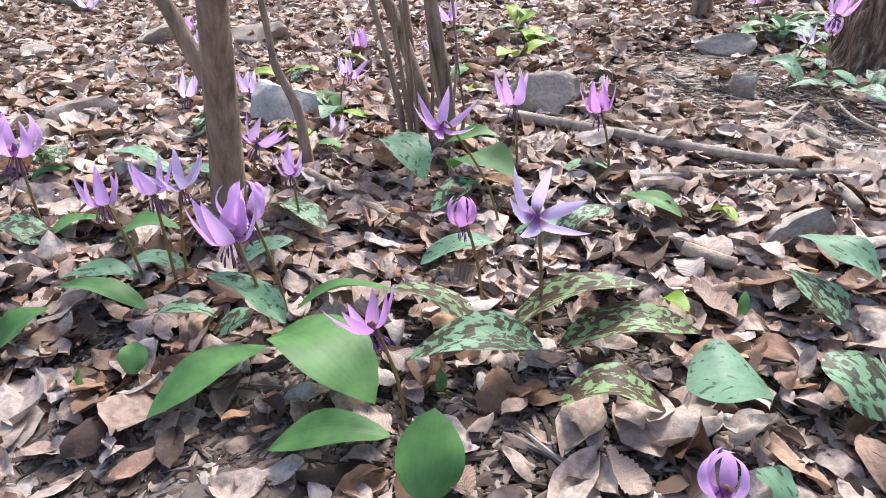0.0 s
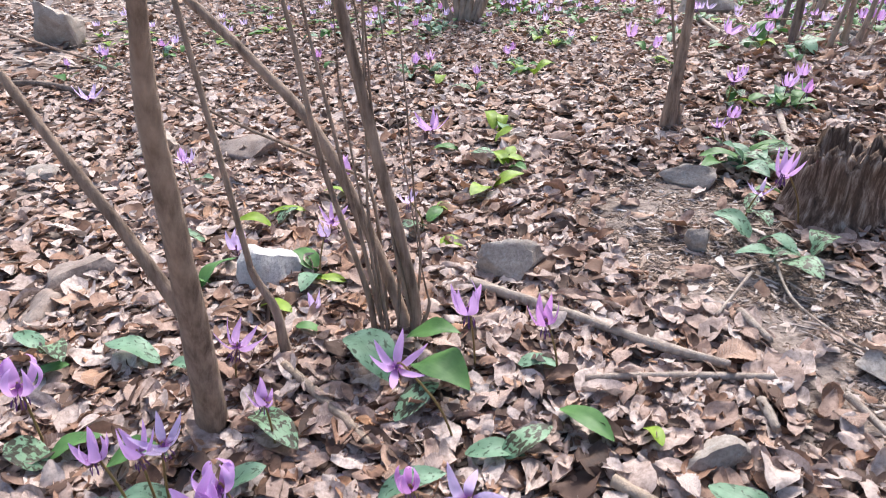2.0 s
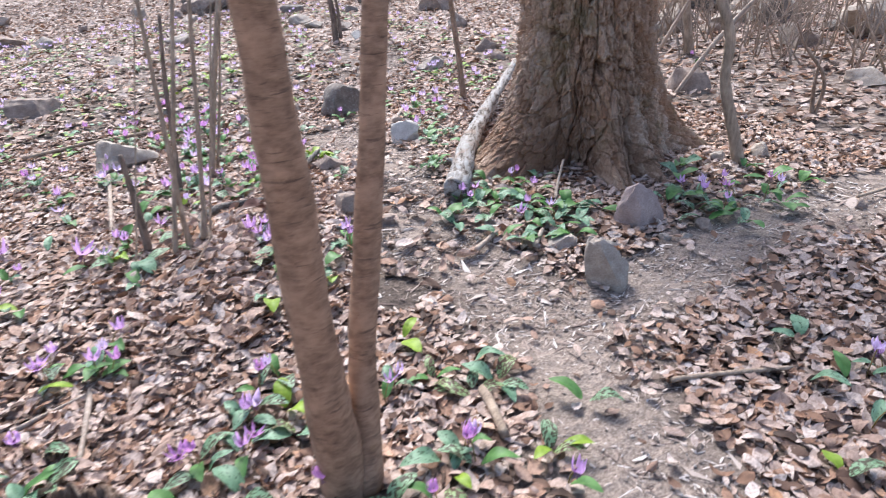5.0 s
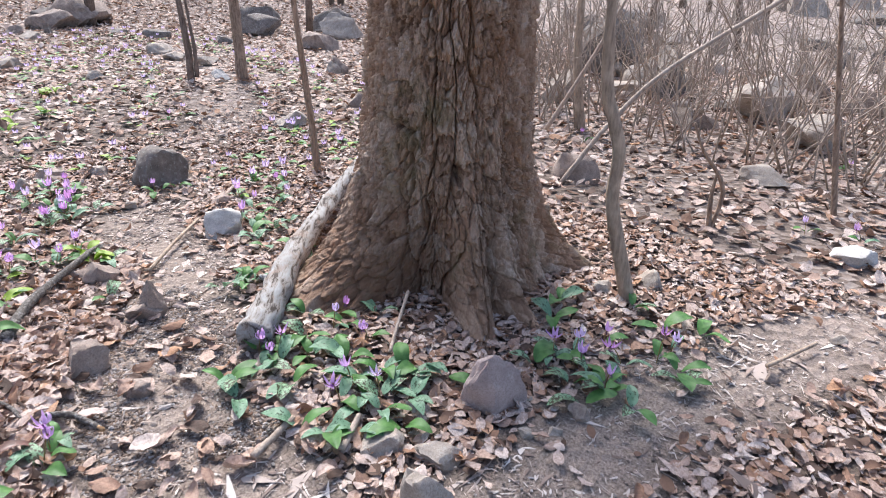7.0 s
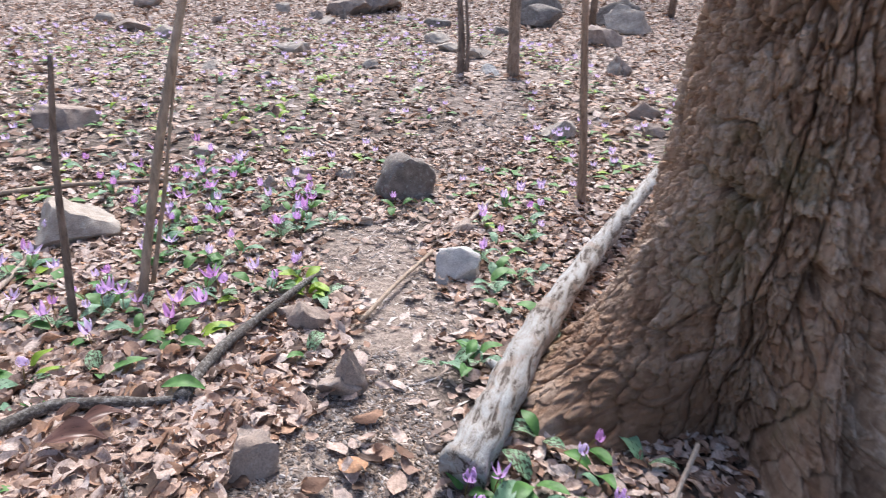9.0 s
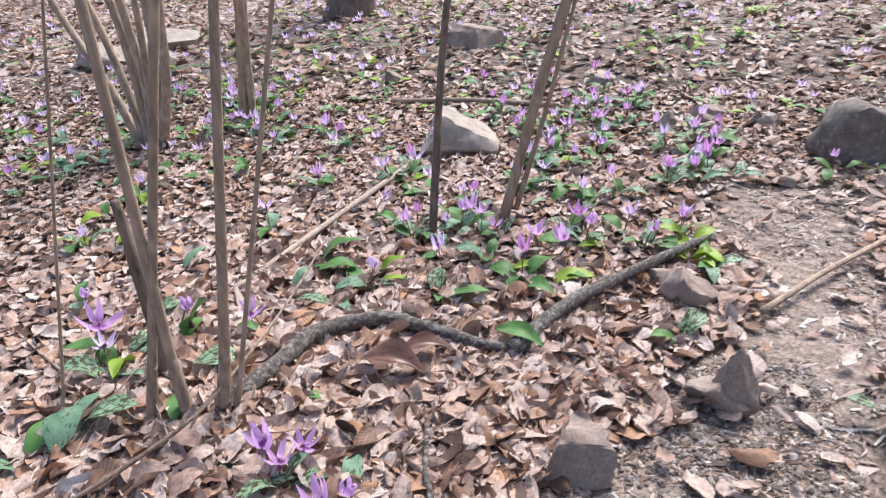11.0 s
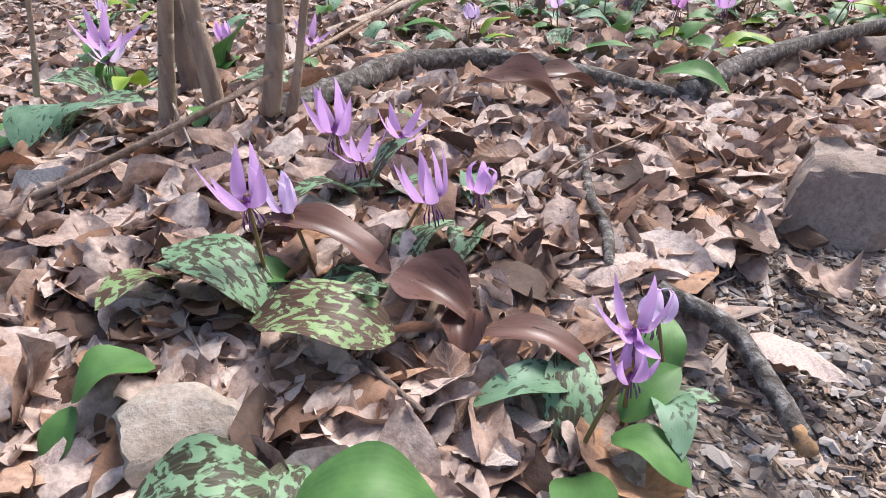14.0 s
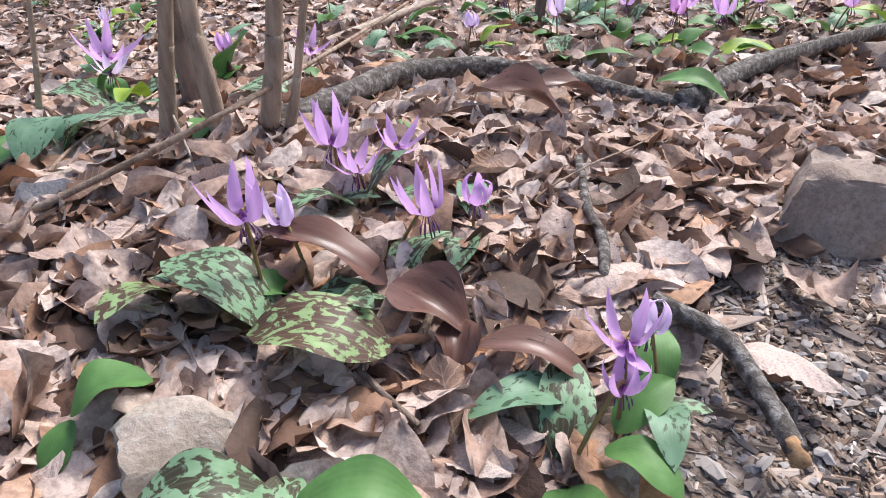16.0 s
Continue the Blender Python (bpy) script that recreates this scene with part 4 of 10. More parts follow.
rock(10.508, 21.178, 0.512, 0.41, 0.162, -26, "stone_grey", "grey weathered stone lying in dead leaves")
rock(-6.977, 26.226, 0.467, 0.373, 0.212, 35, "stone_dark", "dark lichened boulder on the forest floor")
rock(12.15, 18.148, 0.66, 0.528, 0.198, -31, "stone_dark", "dark lichened boulder on the forest floor")
rock(-2.997, 18.374, 0.295, 0.236, 0.112, 25, "stone_dark", "dark lichened boulder on the forest floor")
rock(7.521, 23.506, 0.506, 0.405, 0.292, 4, "stone_grey", "grey weathered stone lying in dead leaves")
rock(3.525, 20.585, 0.921, 0.737, 0.276, 12, "stone_brown", "brown angular stone lying in dead leaves")
rock(5.49, 21.72, 0.318, 0.254, 0.197, 9, "stone_brown", "brown angular stone lying in dead leaves")
rock(-14.351, 29.522, 0.829, 0.663, 0.554, 34, "stone_brown", "brown angular stone lying in dead leaves")
rock(10.252, 15.438, 0.642, 0.514, 0.193, -24, "stone_grey", "grey weathered stone lying in dead leaves")
rock(-11.405, 24.833, 0.75, 0.6, 0.25, 42, "stone_dark", "dark lichened boulder on the forest floor")
rock(0.259, 17.944, 0.488, 0.391, 0.147, 16, "stone_brown", "brown angular stone lying in dead leaves")
rock(-2.002, 21.794, 1.033, 0.826, 0.31, 14, "stone_brown", "brown angular stone lying in dead leaves")
rock(-5.848, 23.536, 0.609, 0.487, 0.188, 25, "stone_dark", "dark lichened boulder on the forest floor")
rock(-14.583, 29.194, 0.833, 0.667, 0.516, 28, "stone_dark", "dark lichened boulder on the forest floor")
rock(-5.577, 18.397, 0.911, 0.729, 0.273, 31, "stone_dark", "dark lichened boulder on the forest floor")
rock(8.305, 20.932, 0.653, 0.523, 0.196, 0, "stone_grey", "grey weathered stone lying in dead leaves")
rock(7.652, 3.412, 0.078, 0.062, 0.071, -51, "stone_brown", "brown angular stone lying in dead leaves")
rock(6.745, 3.977, 0.056, 0.045, 0.086, -45, "stone_grey", "grey weathered stone lying in dead leaves")
rock(5.783, 8.03, 0.185, 0.148, 0.055, -17, "stone_grey", "grey weathered stone lying in dead leaves")
rock(5.598, 4.096, 0.082, 0.066, 0.053, -38, "stone_brown", "brown angular stone lying in dead leaves")
rock(7.661, 3.566, 0.136, 0.108, 0.041, -70, "stone_grey", "grey weathered stone lying in dead leaves")
rock(7.101, 4.254, 0.143, 0.114, 0.043, -54, "stone_brown", "brown angular stone lying in dead leaves")
rock(6.294, 3.122, 0.096, 0.077, 0.029, -48, "stone_grey", "grey weathered stone lying in dead leaves")
rock(4.425, 5.031, 0.047, 0.037, 0.047, -1, "stone_brown", "brown angular stone lying in dead leaves")
rock(5.545, 3.295, 0.047, 0.037, 0.03, -46, "stone_brown", "brown angular stone lying in dead leaves")
rock(6.073, 3.7, 0.065, 0.052, 0.034, -38, "stone_brown", "brown angular stone lying in dead leaves")
rock(6.804, 2.825, 0.051, 0.041, 0.036, -57, "stone_brown", "brown angular stone lying in dead leaves")
rock(5.123, 7.043, 0.141, 0.113, 0.065, -8, "stone_grey", "grey weathered stone lying in dead leaves")
rock(6.88, 4.534, 0.126, 0.101, 0.038, -40, "stone_brown", "brown angular stone lying in dead leaves")
rock(6.078, 6.119, 0.133, 0.106, 0.047, -19, "stone_brown", "brown angular stone lying in dead leaves")
rock(7.581, 1.59, 0.089, 0.071, 0.029, -89, "stone_grey", "grey weathered stone lying in dead leaves")
rock(5.611, 3.759, 0.102, 0.082, 0.031, -32, "stone_brown", "brown angular stone lying in dead leaves")
rock(8.61, 2.02, 0.128, 0.103, 0.066, -87, "stone_grey", "grey weathered stone lying in dead leaves")
rock(9.592, 2.773, 0.094, 0.075, 0.066, -76, "stone_brown", "brown angular stone lying in dead leaves")
rock(5.285, 4.98, 0.121, 0.097, 0.036, -16, "stone_brown", "brown angular stone lying in dead leaves")
rock(4.884, 3.853, 0.042, 0.034, 0.055, -19, "stone_brown", "brown angular stone lying in dead leaves")
rock(8.085, 4.437, 0.153, 0.122, 0.046, -59, "stone_grey", "grey weathered stone lying in dead leaves")
rock(6.144, 4.846, 0.064, 0.051, 0.08, -23, "stone_grey", "grey weathered stone lying in dead leaves")
rock(5.646, 3.232, 0.044, 0.035, 0.026, -41, "stone_grey", "grey weathered stone lying in dead leaves")
rock(7.72, 2.163, 0.095, 0.076, 0.053, -76, "stone_brown", "brown angular stone lying in dead leaves")
rock(5.702, 3.805, 0.105, 0.084, 0.031, -50, "stone_brown", "brown angular stone lying in dead leaves")
rock(4.287, 4.294, 0.047, 0.037, 0.034, -9, "stone_brown", "brown angular stone lying in dead leaves")
for _x, _y, _w, _d, _h, _a in ((17.0, 8.1, 2.3, 1.5, 1.0, 30), (16.7, 5.9, 2.4, 1.4, 0.7, 12), (14.9, 4.2, 1.2, 0.9, 0.5, -20), (14.4, 8.7, 0.8, 0.7, 0.55, 8), (14.3, 6.1, 0.7, 0.5, 0.35, 40), (18.2, 9.9, 2.6, 1.8, 1.5, 5)):
    rock(_x, _y, _w, _d, _h, _a, "stone_dark" if _h > 0.9 else "stone_grey", "grey boulder half sunk in dead leaves by the thicket", cuts=6)
# ---- fallen limbs and sticks ----
stick("fallen_limb", [(3.089, 5.009, 0.06), (3.148, 5.113, 0.07), (3.212, 5.341, 0.08), (3.277, 5.548, 0.09), (3.509, 5.718, 0.09), (3.751, 5.693, 0.085), (3.962, 5.65, 0.07), (4.18, 5.673, 0.05)], (0.034, 0.036, 0.036, 0.034, 0.03, 0.02), "bark_log", "dark grey fallen limb with a forked end lying in dead leaves", "fallen branch", twigs=[([(4.118, 5.637, 0.07), (4.278, 5.973, 0.08), (4.529, 6.289, 0.1), (5.001, 6.81, 0.1)], (0.044, 0.027))])
stick("fallen_limb", [(5.312, 4.657, 0.117), (5.673, 5.015, 0.13), (6.212, 5.563, 0.149), (7.321, 6.538, 0.187), (9.283, 8.075, 0.3)], (0.119, 0.109, 0.105, 0.078, 0.058), "bark_lichen", "thick fallen limb with pale grey lichen at the old tree", "fallen branch", twigs=[([(7.547, 6.727, 0.1), (7.732, 6.809, 0.2), (8.024, 7.066, 0.28)], (0.046, 0.028)), ([(5.83, 5.154, 0.1), (5.836, 5.35, 0.12), (5.804, 5.422, 0.12)], (0.033, 0.02))], rough=0.2)
broken_limb = stick("fallen_limb", [(4.053, 4.623, 0.072), (4.168, 4.567, 0.071), (4.228, 4.461, 0.069), (4.262, 4.378, 0.068)], (0.017, 0.017, 0.016), "bark_log", "short grey broken limb beside bare trail soil", "fallen branch")
_end = np.array(on_ground([(4.255, 4.395, 0.068), (4.263, 4.374, 0.068), (4.268, 4.362, 0.066)])) - np.array(broken_limb.location)
child("broken_end", mesh_of("broken_end", *tube(_end, [0.0165, 0.017, 0.011], 9, 6, 0.35, 5, True), "fresh_wood"), broken_limb, label="orange-brown splintered end")
stick("branch", [(2.792, 4.476, 0.05), (3.006, 4.669, 0.12), (3.134, 4.92, 0.17), (3.117, 5.596, 0.2), (2.994, 6.374, 0.2)], (0.009, 0.007, 0.005), "bark_shrub", "thin bare branch leaning over violet leaves", "branch")
stick("branch", [(3.864, 5.109, 0.063), (3.91, 4.881, 0.062), (3.949, 4.789, 0.061), (3.966, 4.667, 0.06)], (0.01, 0.012, 0.011), "bark_log", "crooked grey twig on dead leaves", "branch", twigs=[([(3.9, 4.946, 0.03), (3.865, 4.833, 0.03), (3.821, 4.779, 0.02)], (0.009, 0.005))])
stick("twig", [(3.778, 4.782, 0.03), (3.807, 4.89, 0.06), (3.899, 5.023, 0.09), (3.992, 5.158, 0.1), (4.032, 5.308, 0.08)], (0.003, 0.002), "bark_shrub", "hair-thin brown arching twig", "branch")
stick("branch", [(3.613, 4.327, 0.056), (3.682, 4.286, 0.056), (3.743, 4.257, 0.055)], (0.005, 0.006, 0.005), "bark_dark", "dark twig between dead leaves", "branch", twigs=[([(3.683, 4.302, 0.02), (3.647, 4.278, 0.02), (3.615, 4.268, 0.02)], (0.004, 0.002))])
stick("branch", [(3.614, 4.398, 0.057), (3.692, 4.39, 0.057), (3.704, 4.546, 0.058), (3.781, 4.661, 0.058)], (0.007, 0.007, 0.006), "bark_grey", "dark twig between dead leaves", "branch")
stick("twig", [(1.517, 5.596, 0.02), (2.254, 5.17, 0.05), (2.504, 5.086, 0.04)], (0.008, 0.006), "bark_shrub", "thin bare dry twig", "branch")
stick("twig", [(2.715, 4.642, 0.05), (2.682, 4.848, 0.08), (2.623, 5.262, 0.1)], (0.005, 0.003), "bark_shrub", "thin bare dry twig", "branch")
stick("twig", [(3.141, 4.618, 0), (3.055, 4.757, 0.05), (2.868, 4.949, 0.12)], (0.003, 0.003), "twig_pale", "thin pale dry stem", "branch")
stick("branch", [(0.198, 2.21, 0.054), (0.554, 1.952, 0.052), (0.764, 1.789, 0.05), (0.949, 1.674, 0.049)], (0.019, 0.016, 0.015), "twig_pale", "pale brown fallen branch lying across dead leaves", "branch", twigs=[([(0.48, 2.146, 0.03), (0.371, 2.095, 0.03), (0.307, 2.052, 0.02)], (0.01, 0.006)), ([(0.596, 1.964, 0.03), (0.713, 1.788, 0.02), (0.8, 1.707, 0.02)], (0.012, 0.007))])
stick("branch", [(0.52, 1.673, 0.042), (0.783, 1.656, 0.042), (1.057, 1.619, 0.042)], (0.011, 0.012, 0.011), "twig_pale", "straight pale stick on dead leaves", "branch")
stick("branch", [(-0.416, 1.81, 0.047), (-0.277, 1.663, 0.046), (-0.095, 1.453, 0.045)], (0.015, 0.016, 0.013), "bark_grey", "flaking pale branch lying by the shrub foot", "branch")
stick("branch", [(0.523, 1.301, 0.051), (0.608, 1.225, 0.05)], (0.018, 0.016), "bark_grey", "short thick broken stick beside a stone", "branch")
stick("twig", [(1.075, 1.932, 0.046), (1.111, 1.781, 0.045)], (0.014, 0.011), "twig_pale", "short dry twig on the trail", "branch", group="dry twigs")
stick("twig", [(1.215, 1.535, 0.043), (1.246, 1.383, 0.043)], (0.012, 0.01), "twig_pale", "short dry twig on the trail", "branch", group="dry twigs")
stick("twig", [(0.998, 1.923, 0.037), (1.21, 2.163, 0.038)], (0.007, 0.005), "twig_pale", "short dry twig on the trail", "branch", group="dry twigs")
stick("twig", [(1.324, 2.241, 0.036), (1.277, 1.981, 0.035), (1.34, 1.756, 0.035), (1.423, 1.653, 0.035)], (0.005, 0.004), "twig_pale", "short dry twig on the trail", "branch", group="dry twigs")
stick("twig", [(0.983, 1.534, 0.047), (0.979, 1.422, 0.046)], (0.015, 0.012), "twig_pale", "short dry twig on the trail", "branch", group="dry twigs")
stick("branch", [(-3.659, 5.79, 0.062), (-3.365, 5.789, 0.062), (-2.803, 5.44, 0.061)], (0.029, 0.023), "bark_dark", "dark dead branch on the litter", "branch")
stick("branch", [(5.253, 6.224, 0.048), (5.656, 6.675, 0.05), (6.099, 7.12, 0.051)], (0.018, 0.014), "bark_grey", "straight grey stick across the trail", "branch")
stick("branch", [(2.385, 9.769, 0.059), (3.169, 9.835, 0.059), (4.09, 9.701, 0.058)], (0.026, 0.021), "bark_grey", "long grey stick lying behind a boulder", "branch")
stick("branch", [(2.515, 5.787, 0.044), (2.703, 6.253, 0.046), (2.772, 6.905, 0.048)], (0.015, 0.012), "twig_pale", "long thin pale stick on dead leaves", "branch")
stick("branch", [(6.634, 7.609, 0.053), (7.098, 8.088, 0.055)], (0.022, 0.018), "twig_pale", "short pale stick on the trail", "branch")
stick("branch", [(4.967, 8.13, 0.056), (5.336, 8.602, 0.058)], (0.025, 0.02), "twig_pale", "short pale stick on the trail", "branch")
stick("branch", [(4.545, 1.814, 0.046), (4.756, 1.7, 0.047), (5.129, 1.464, 0.047)], (0.015, 0.012), "bark_grey", "crooked grey stick across the trail edge", "branch")
stick("branch", [(2.017, 3.782, 0.051), (1.845, 3.259, 0.048)], (0.018, 0.014), "twig_pale", "pale debarked stick on dead leaves", "branch")
stick("branch", [(3.052, 8.139, 0.057), (2.621, 5.999, 0.05)], (0.022, 0.017), "twig_pale", "pale debarked stick on dead leaves", "branch")
stick("branch", [(2.356, 6.079, 0.05), (1.989, 4.554, 0.046)], (0.017, 0.013), "twig_pale", "pale debarked stick on dead leaves", "branch")
stick("branch", [(2.213, 4.074, 0.043), (2.772, 4.734, 0.045), (3.603, 5.668, 0.048)], (0.014, 0.011), "twig_pale", "pale thin stick on dead leaves", "branch")
stick("branch", [(1.634, 3.742, 0.044), (1.973, 3.756, 0.044)], (0.013, 0.01), "twig_pale", "pale thin stick on dead leaves", "branch")
stick("branch", [(3.699, 2.41, 0.064), (3.536, 2.052, 0.061)], (0.03, 0.024), "bark_grey", "short thick broken stick on dead leaves", "branch")
stick("branch", [(4.794, 3.765, 0.053), (5.122, 3.885, 0.055)], (0.022, 0.018), "twig_pale", "pale broken stick on soil", "branch")
stick("branch", [(5.175, 3.496, 0.054), (5.413, 3.648, 0.055)], (0.023, 0.018), "twig_pale", "pale broken stick on soil", "branch")
stick("branch", [(5.952, 4.013, 0.045), (6.184, 4.204, 0.08), (6.411, 4.352, 0.2)], (0.014, 0.012), "twig_pale", "pale twig leaning by the old tree", "branch")
stick("branch", [(7.776, 2.232, 0.047), (8.364, 2.105, 0.048)], (0.016, 0.013), "bark_grey", "grey stick on dead leaves", "branch")
# ---- trees and shrubs ----
stems("shrub", (-0.589, 1.587), [
    ([(-0.584, 1.587, 0.142), (-0.488, 1.408, 0.765), (-0.424, 1.275, 1.203), (-0.367, 1.204, 1.439), (-0.329, 1.151, 1.616), (-0.083, 0.811, 2.74)], (0.045, 0.029, 0.017, 0.014, 0.01)),
    ([(-0.586, 1.587, 0.544), (-0.623, 1.587, 0.643), (-0.701, 1.588, 0.826), (-0.782, 1.588, 0.992), (-0.853, 1.588, 1.149), (-1.348, 1.589, 2.243)], (0.022, 0.017, 0.013, 0.01))], "bark_shrub", "bare shrub with a brown stem and a side limb", "shrub", reach=0.7, seed=1)
stems("shrub", (-0.43, 1.886), [
    ([(-0.425, 1.886, 0.175), (-0.43, 1.886, 0.281), (-0.444, 1.886, 0.401), (-0.496, 1.887, 0.53), (-0.513, 1.887, 0.695), (-0.637, 1.888, 1.889)], (0.021, 0.017, 0.013, 0.01, 0.007))], "bark_shrub", "thin crooked bare shrub stem", "shrub", reach=0.4, seed=2)
stems("shrub", (-0.076, 1.967), [
    ([(0.004, 1.967, 0.209), (-0.005, 1.967, 0.429), (-0.101, 1.967, 0.913), (-0.181, 1.967, 1.35), (-0.23, 1.967, 1.508), (-0.58, 1.968, 2.656)], (0.022, 0.019, 0.017, 0.015, 0.012)),
    ([(-0.134, 1.967, 0.236), (-0.158, 1.967, 0.432), (-0.261, 1.967, 0.858), (-0.31, 1.967, 1.243), (-0.361, 1.967, 1.509), (-0.583, 1.968, 2.689)], (0.011, 0.010, 0.008, 0.006, 0.004)),
    ([(-0.111, 1.967, 0.286), (-0.161, 1.967, 0.612), (-0.246, 1.967, 1.128), (-0.302, 1.967, 1.509), (-0.479, 1.968, 2.696)], (0.009, 0.007, 0.005, 0.004, 0.003)),
    ([(-0.086, 1.967, 0.21), (-0.104, 1.967, 0.384), (-0.132, 1.967, 0.696), (-0.126, 1.967, 0.885), (-0.083, 1.967, 2.084)], (0.009, 0.007, 0.004, 0.003)),
    ([(-0.016, 1.967, 0.209), (-0.104, 2.034, 0.477), (-0.29, 2.135, 0.878), (-0.489, 2.193, 1.11), (-0.666, 2.236, 1.279), (-0.849, 2.284, 1.474), (-1.657, 2.501, 2.334)], (0.021, 0.019, 0.016, 0.014, 0.010)),
    ([(-0.093, 2.002, 0.307), (-0.139, 2.135, 0.687), (-0.25, 2.164, 0.77), (-0.548, 2.207, 0.891), (-0.912, 2.264, 1.054), (-1.271, 2.306, 1.17), (-2.406, 2.436, 1.536)], (0.007, 0.006, 0.005, 0.004, 0.003)),
    ([(0.005, 1.967, 0.234), (-0.054, 1.967, 0.566), (-0.076, 1.967, 0.777), (-0.203, 1.967, 1.97)], (0.009, 0.007, 0.003, 0.002)),
    ([(-0.036, 1.967, 0.209), (0.048, 1.966, 0.333), (0.02, 1.966, 0.565), (-0.126, 1.967, 1.757)], (0.009, 0.006, 0.002, 0.002)),
    ([(-0.106, 1.967, 0.21), (-0.126, 1.933, 0.546), (-0.173, 1.88, 1.075), (-0.173, 1.856, 1.317), (-0.174, 1.737, 2.511)], (0.007, 0.004, 0.002, 0.002)),
    ([(-0.056, 1.967, 0.209), (-0.051, 1.996, 0.502), (-0.107, 2.041, 0.955), (-0.12, 2.07, 1.245), (-0.176, 2.19, 2.438)], (0.007, 0.005, 0.003, 0.002)),
    ([(-0.016, 1.967, 0.209), (0.023, 2.021, 0.483), (0.004, 2.076, 0.759), (-0.077, 2.311, 1.933)], (0.006, 0.005, 0.003, 0.002))], "bark_shrub", "clump of thin bare shrub stems rising from one foot", "shrub", reach=0.5, seed=3)
stems("sapling", (1.39, 3.762), [
    ([(1.383, 3.762, 0.351), (1.393, 3.762, 0.623), (1.407, 3.762, 0.907), (1.404, 3.762, 1.256), (1.392, 3.762, 2.456)], (0.05, 0.035, 0.026, 0.021, 0.015)),
    ([(1.466, 3.761, 0.35), (1.419, 3.762, 0.557), (1.37, 3.762, 0.784), (1.116, 3.762, 1.957)], (0.02, 0.013, 0.008, 0.006))], "bark_shrub", "slender bare sapling with grey-brown bark", "tree", reach=0.9, seed=4, group="bare saplings")
stems("sapling", (2.814, 2.271), [
    ([(2.771, 2.302, 0.293), (2.76, 2.278, 0.627), (2.718, 2.237, 1.206), (2.682, 2.173, 1.934), (2.652, 2.125, 2.503), (2.59, 2.022, 3.697)], (0.121, 0.104, 0.088, 0.079, 0.071, 0.053)),
    ([(2.855, 2.245, 0.387), (2.907, 2.284, 0.73), (2.968, 2.323, 1.102), (3.113, 2.366, 1.771), (3.247, 2.416, 2.435), (3.483, 2.504, 3.608)], (0.083, 0.07, 0.063, 0.056, 0.052, 0.039))], "bark_cherry", "twin-stemmed young tree with banded brown bark", "tree", reach=1.2, seed=5)
stems("sapling", (7.989, 7.798), [
    ([(7.982, 7.801, 0.33), (7.932, 7.821, 0.971), (7.856, 7.852, 1.727), (7.799, 7.876, 2.317), (7.683, 7.923, 3.51)], (0.052, 0.042, 0.037, 0.033, 0.025))], "bark_shrub", "slender bare sapling beside the trail", "tree", reach=0.9, seed=6, group="bare saplings")
stems("sapling", (7.912, 3.406), [
    ([(7.935, 3.383, 0.364), (7.836, 3.484, 0.83), (7.759, 3.563, 1.229), (7.751, 3.571, 1.647), (7.657, 3.667, 2.031), (7.629, 3.696, 2.358), (7.615, 3.711, 2.667), (7.56, 3.767, 3.864)], (0.066, 0.053, 0.049, 0.044, 0.037, 0.028))], "bark_grey", "wavy bare grey sapling beside the old tree", "tree", reach=0.9, seed=7, group="bare saplings")
stems("sapling", (3.464, 6.895), [
    ([(3.469, 6.896, 0.346), (3.517, 6.901, 0.873), (3.578, 6.908, 1.498), (3.67, 6.918, 2.095)], (0.028, 0.024, 0.021, 0.015))], "bark_dark", "dark dead pole with a snapped top", "dead stem", reach=0, seed=8)
stems("sapling", (3.88, 7.136), [
    ([(3.878, 7.136, 0.34), (4.002, 7.15, 0.877), (4.183, 7.17, 1.588), (4.434, 7.197, 2.424), (4.779, 7.235, 3.573)], (0.037, 0.031, 0.031, 0.026, 0.02)),
    ([(3.97, 7.146, 0.476), (4.134, 7.164, 1.121), (4.237, 7.175, 1.585), (4.497, 7.204, 2.756)], (0.018, 0.015, 0.011, 0.008))], "bark_grey", "leaning pale bare sapling", "tree", reach=0.9, seed=9, group="bare saplings")
stems("tree", (0.377, 14.381), [
    ([(0.336, 14.376, 0.396), (0.392, 14.382, 1.12), (0.348, 14.377, 1.945), (0.283, 14.37, 3.143)], (0.451, 0.302, 0.264, 0.198)),
    ([(0.563, 14.401, 0.384), (0.678, 14.414, 1.386), (0.595, 14.405, 2.021), (0.44, 14.388, 3.211)], (0.25, 0.116, 0.066, 0.049))], "bark_dark", "dark forest tree with a forked foot", "tree", reach=1.6, seed=10, group="forest trees")
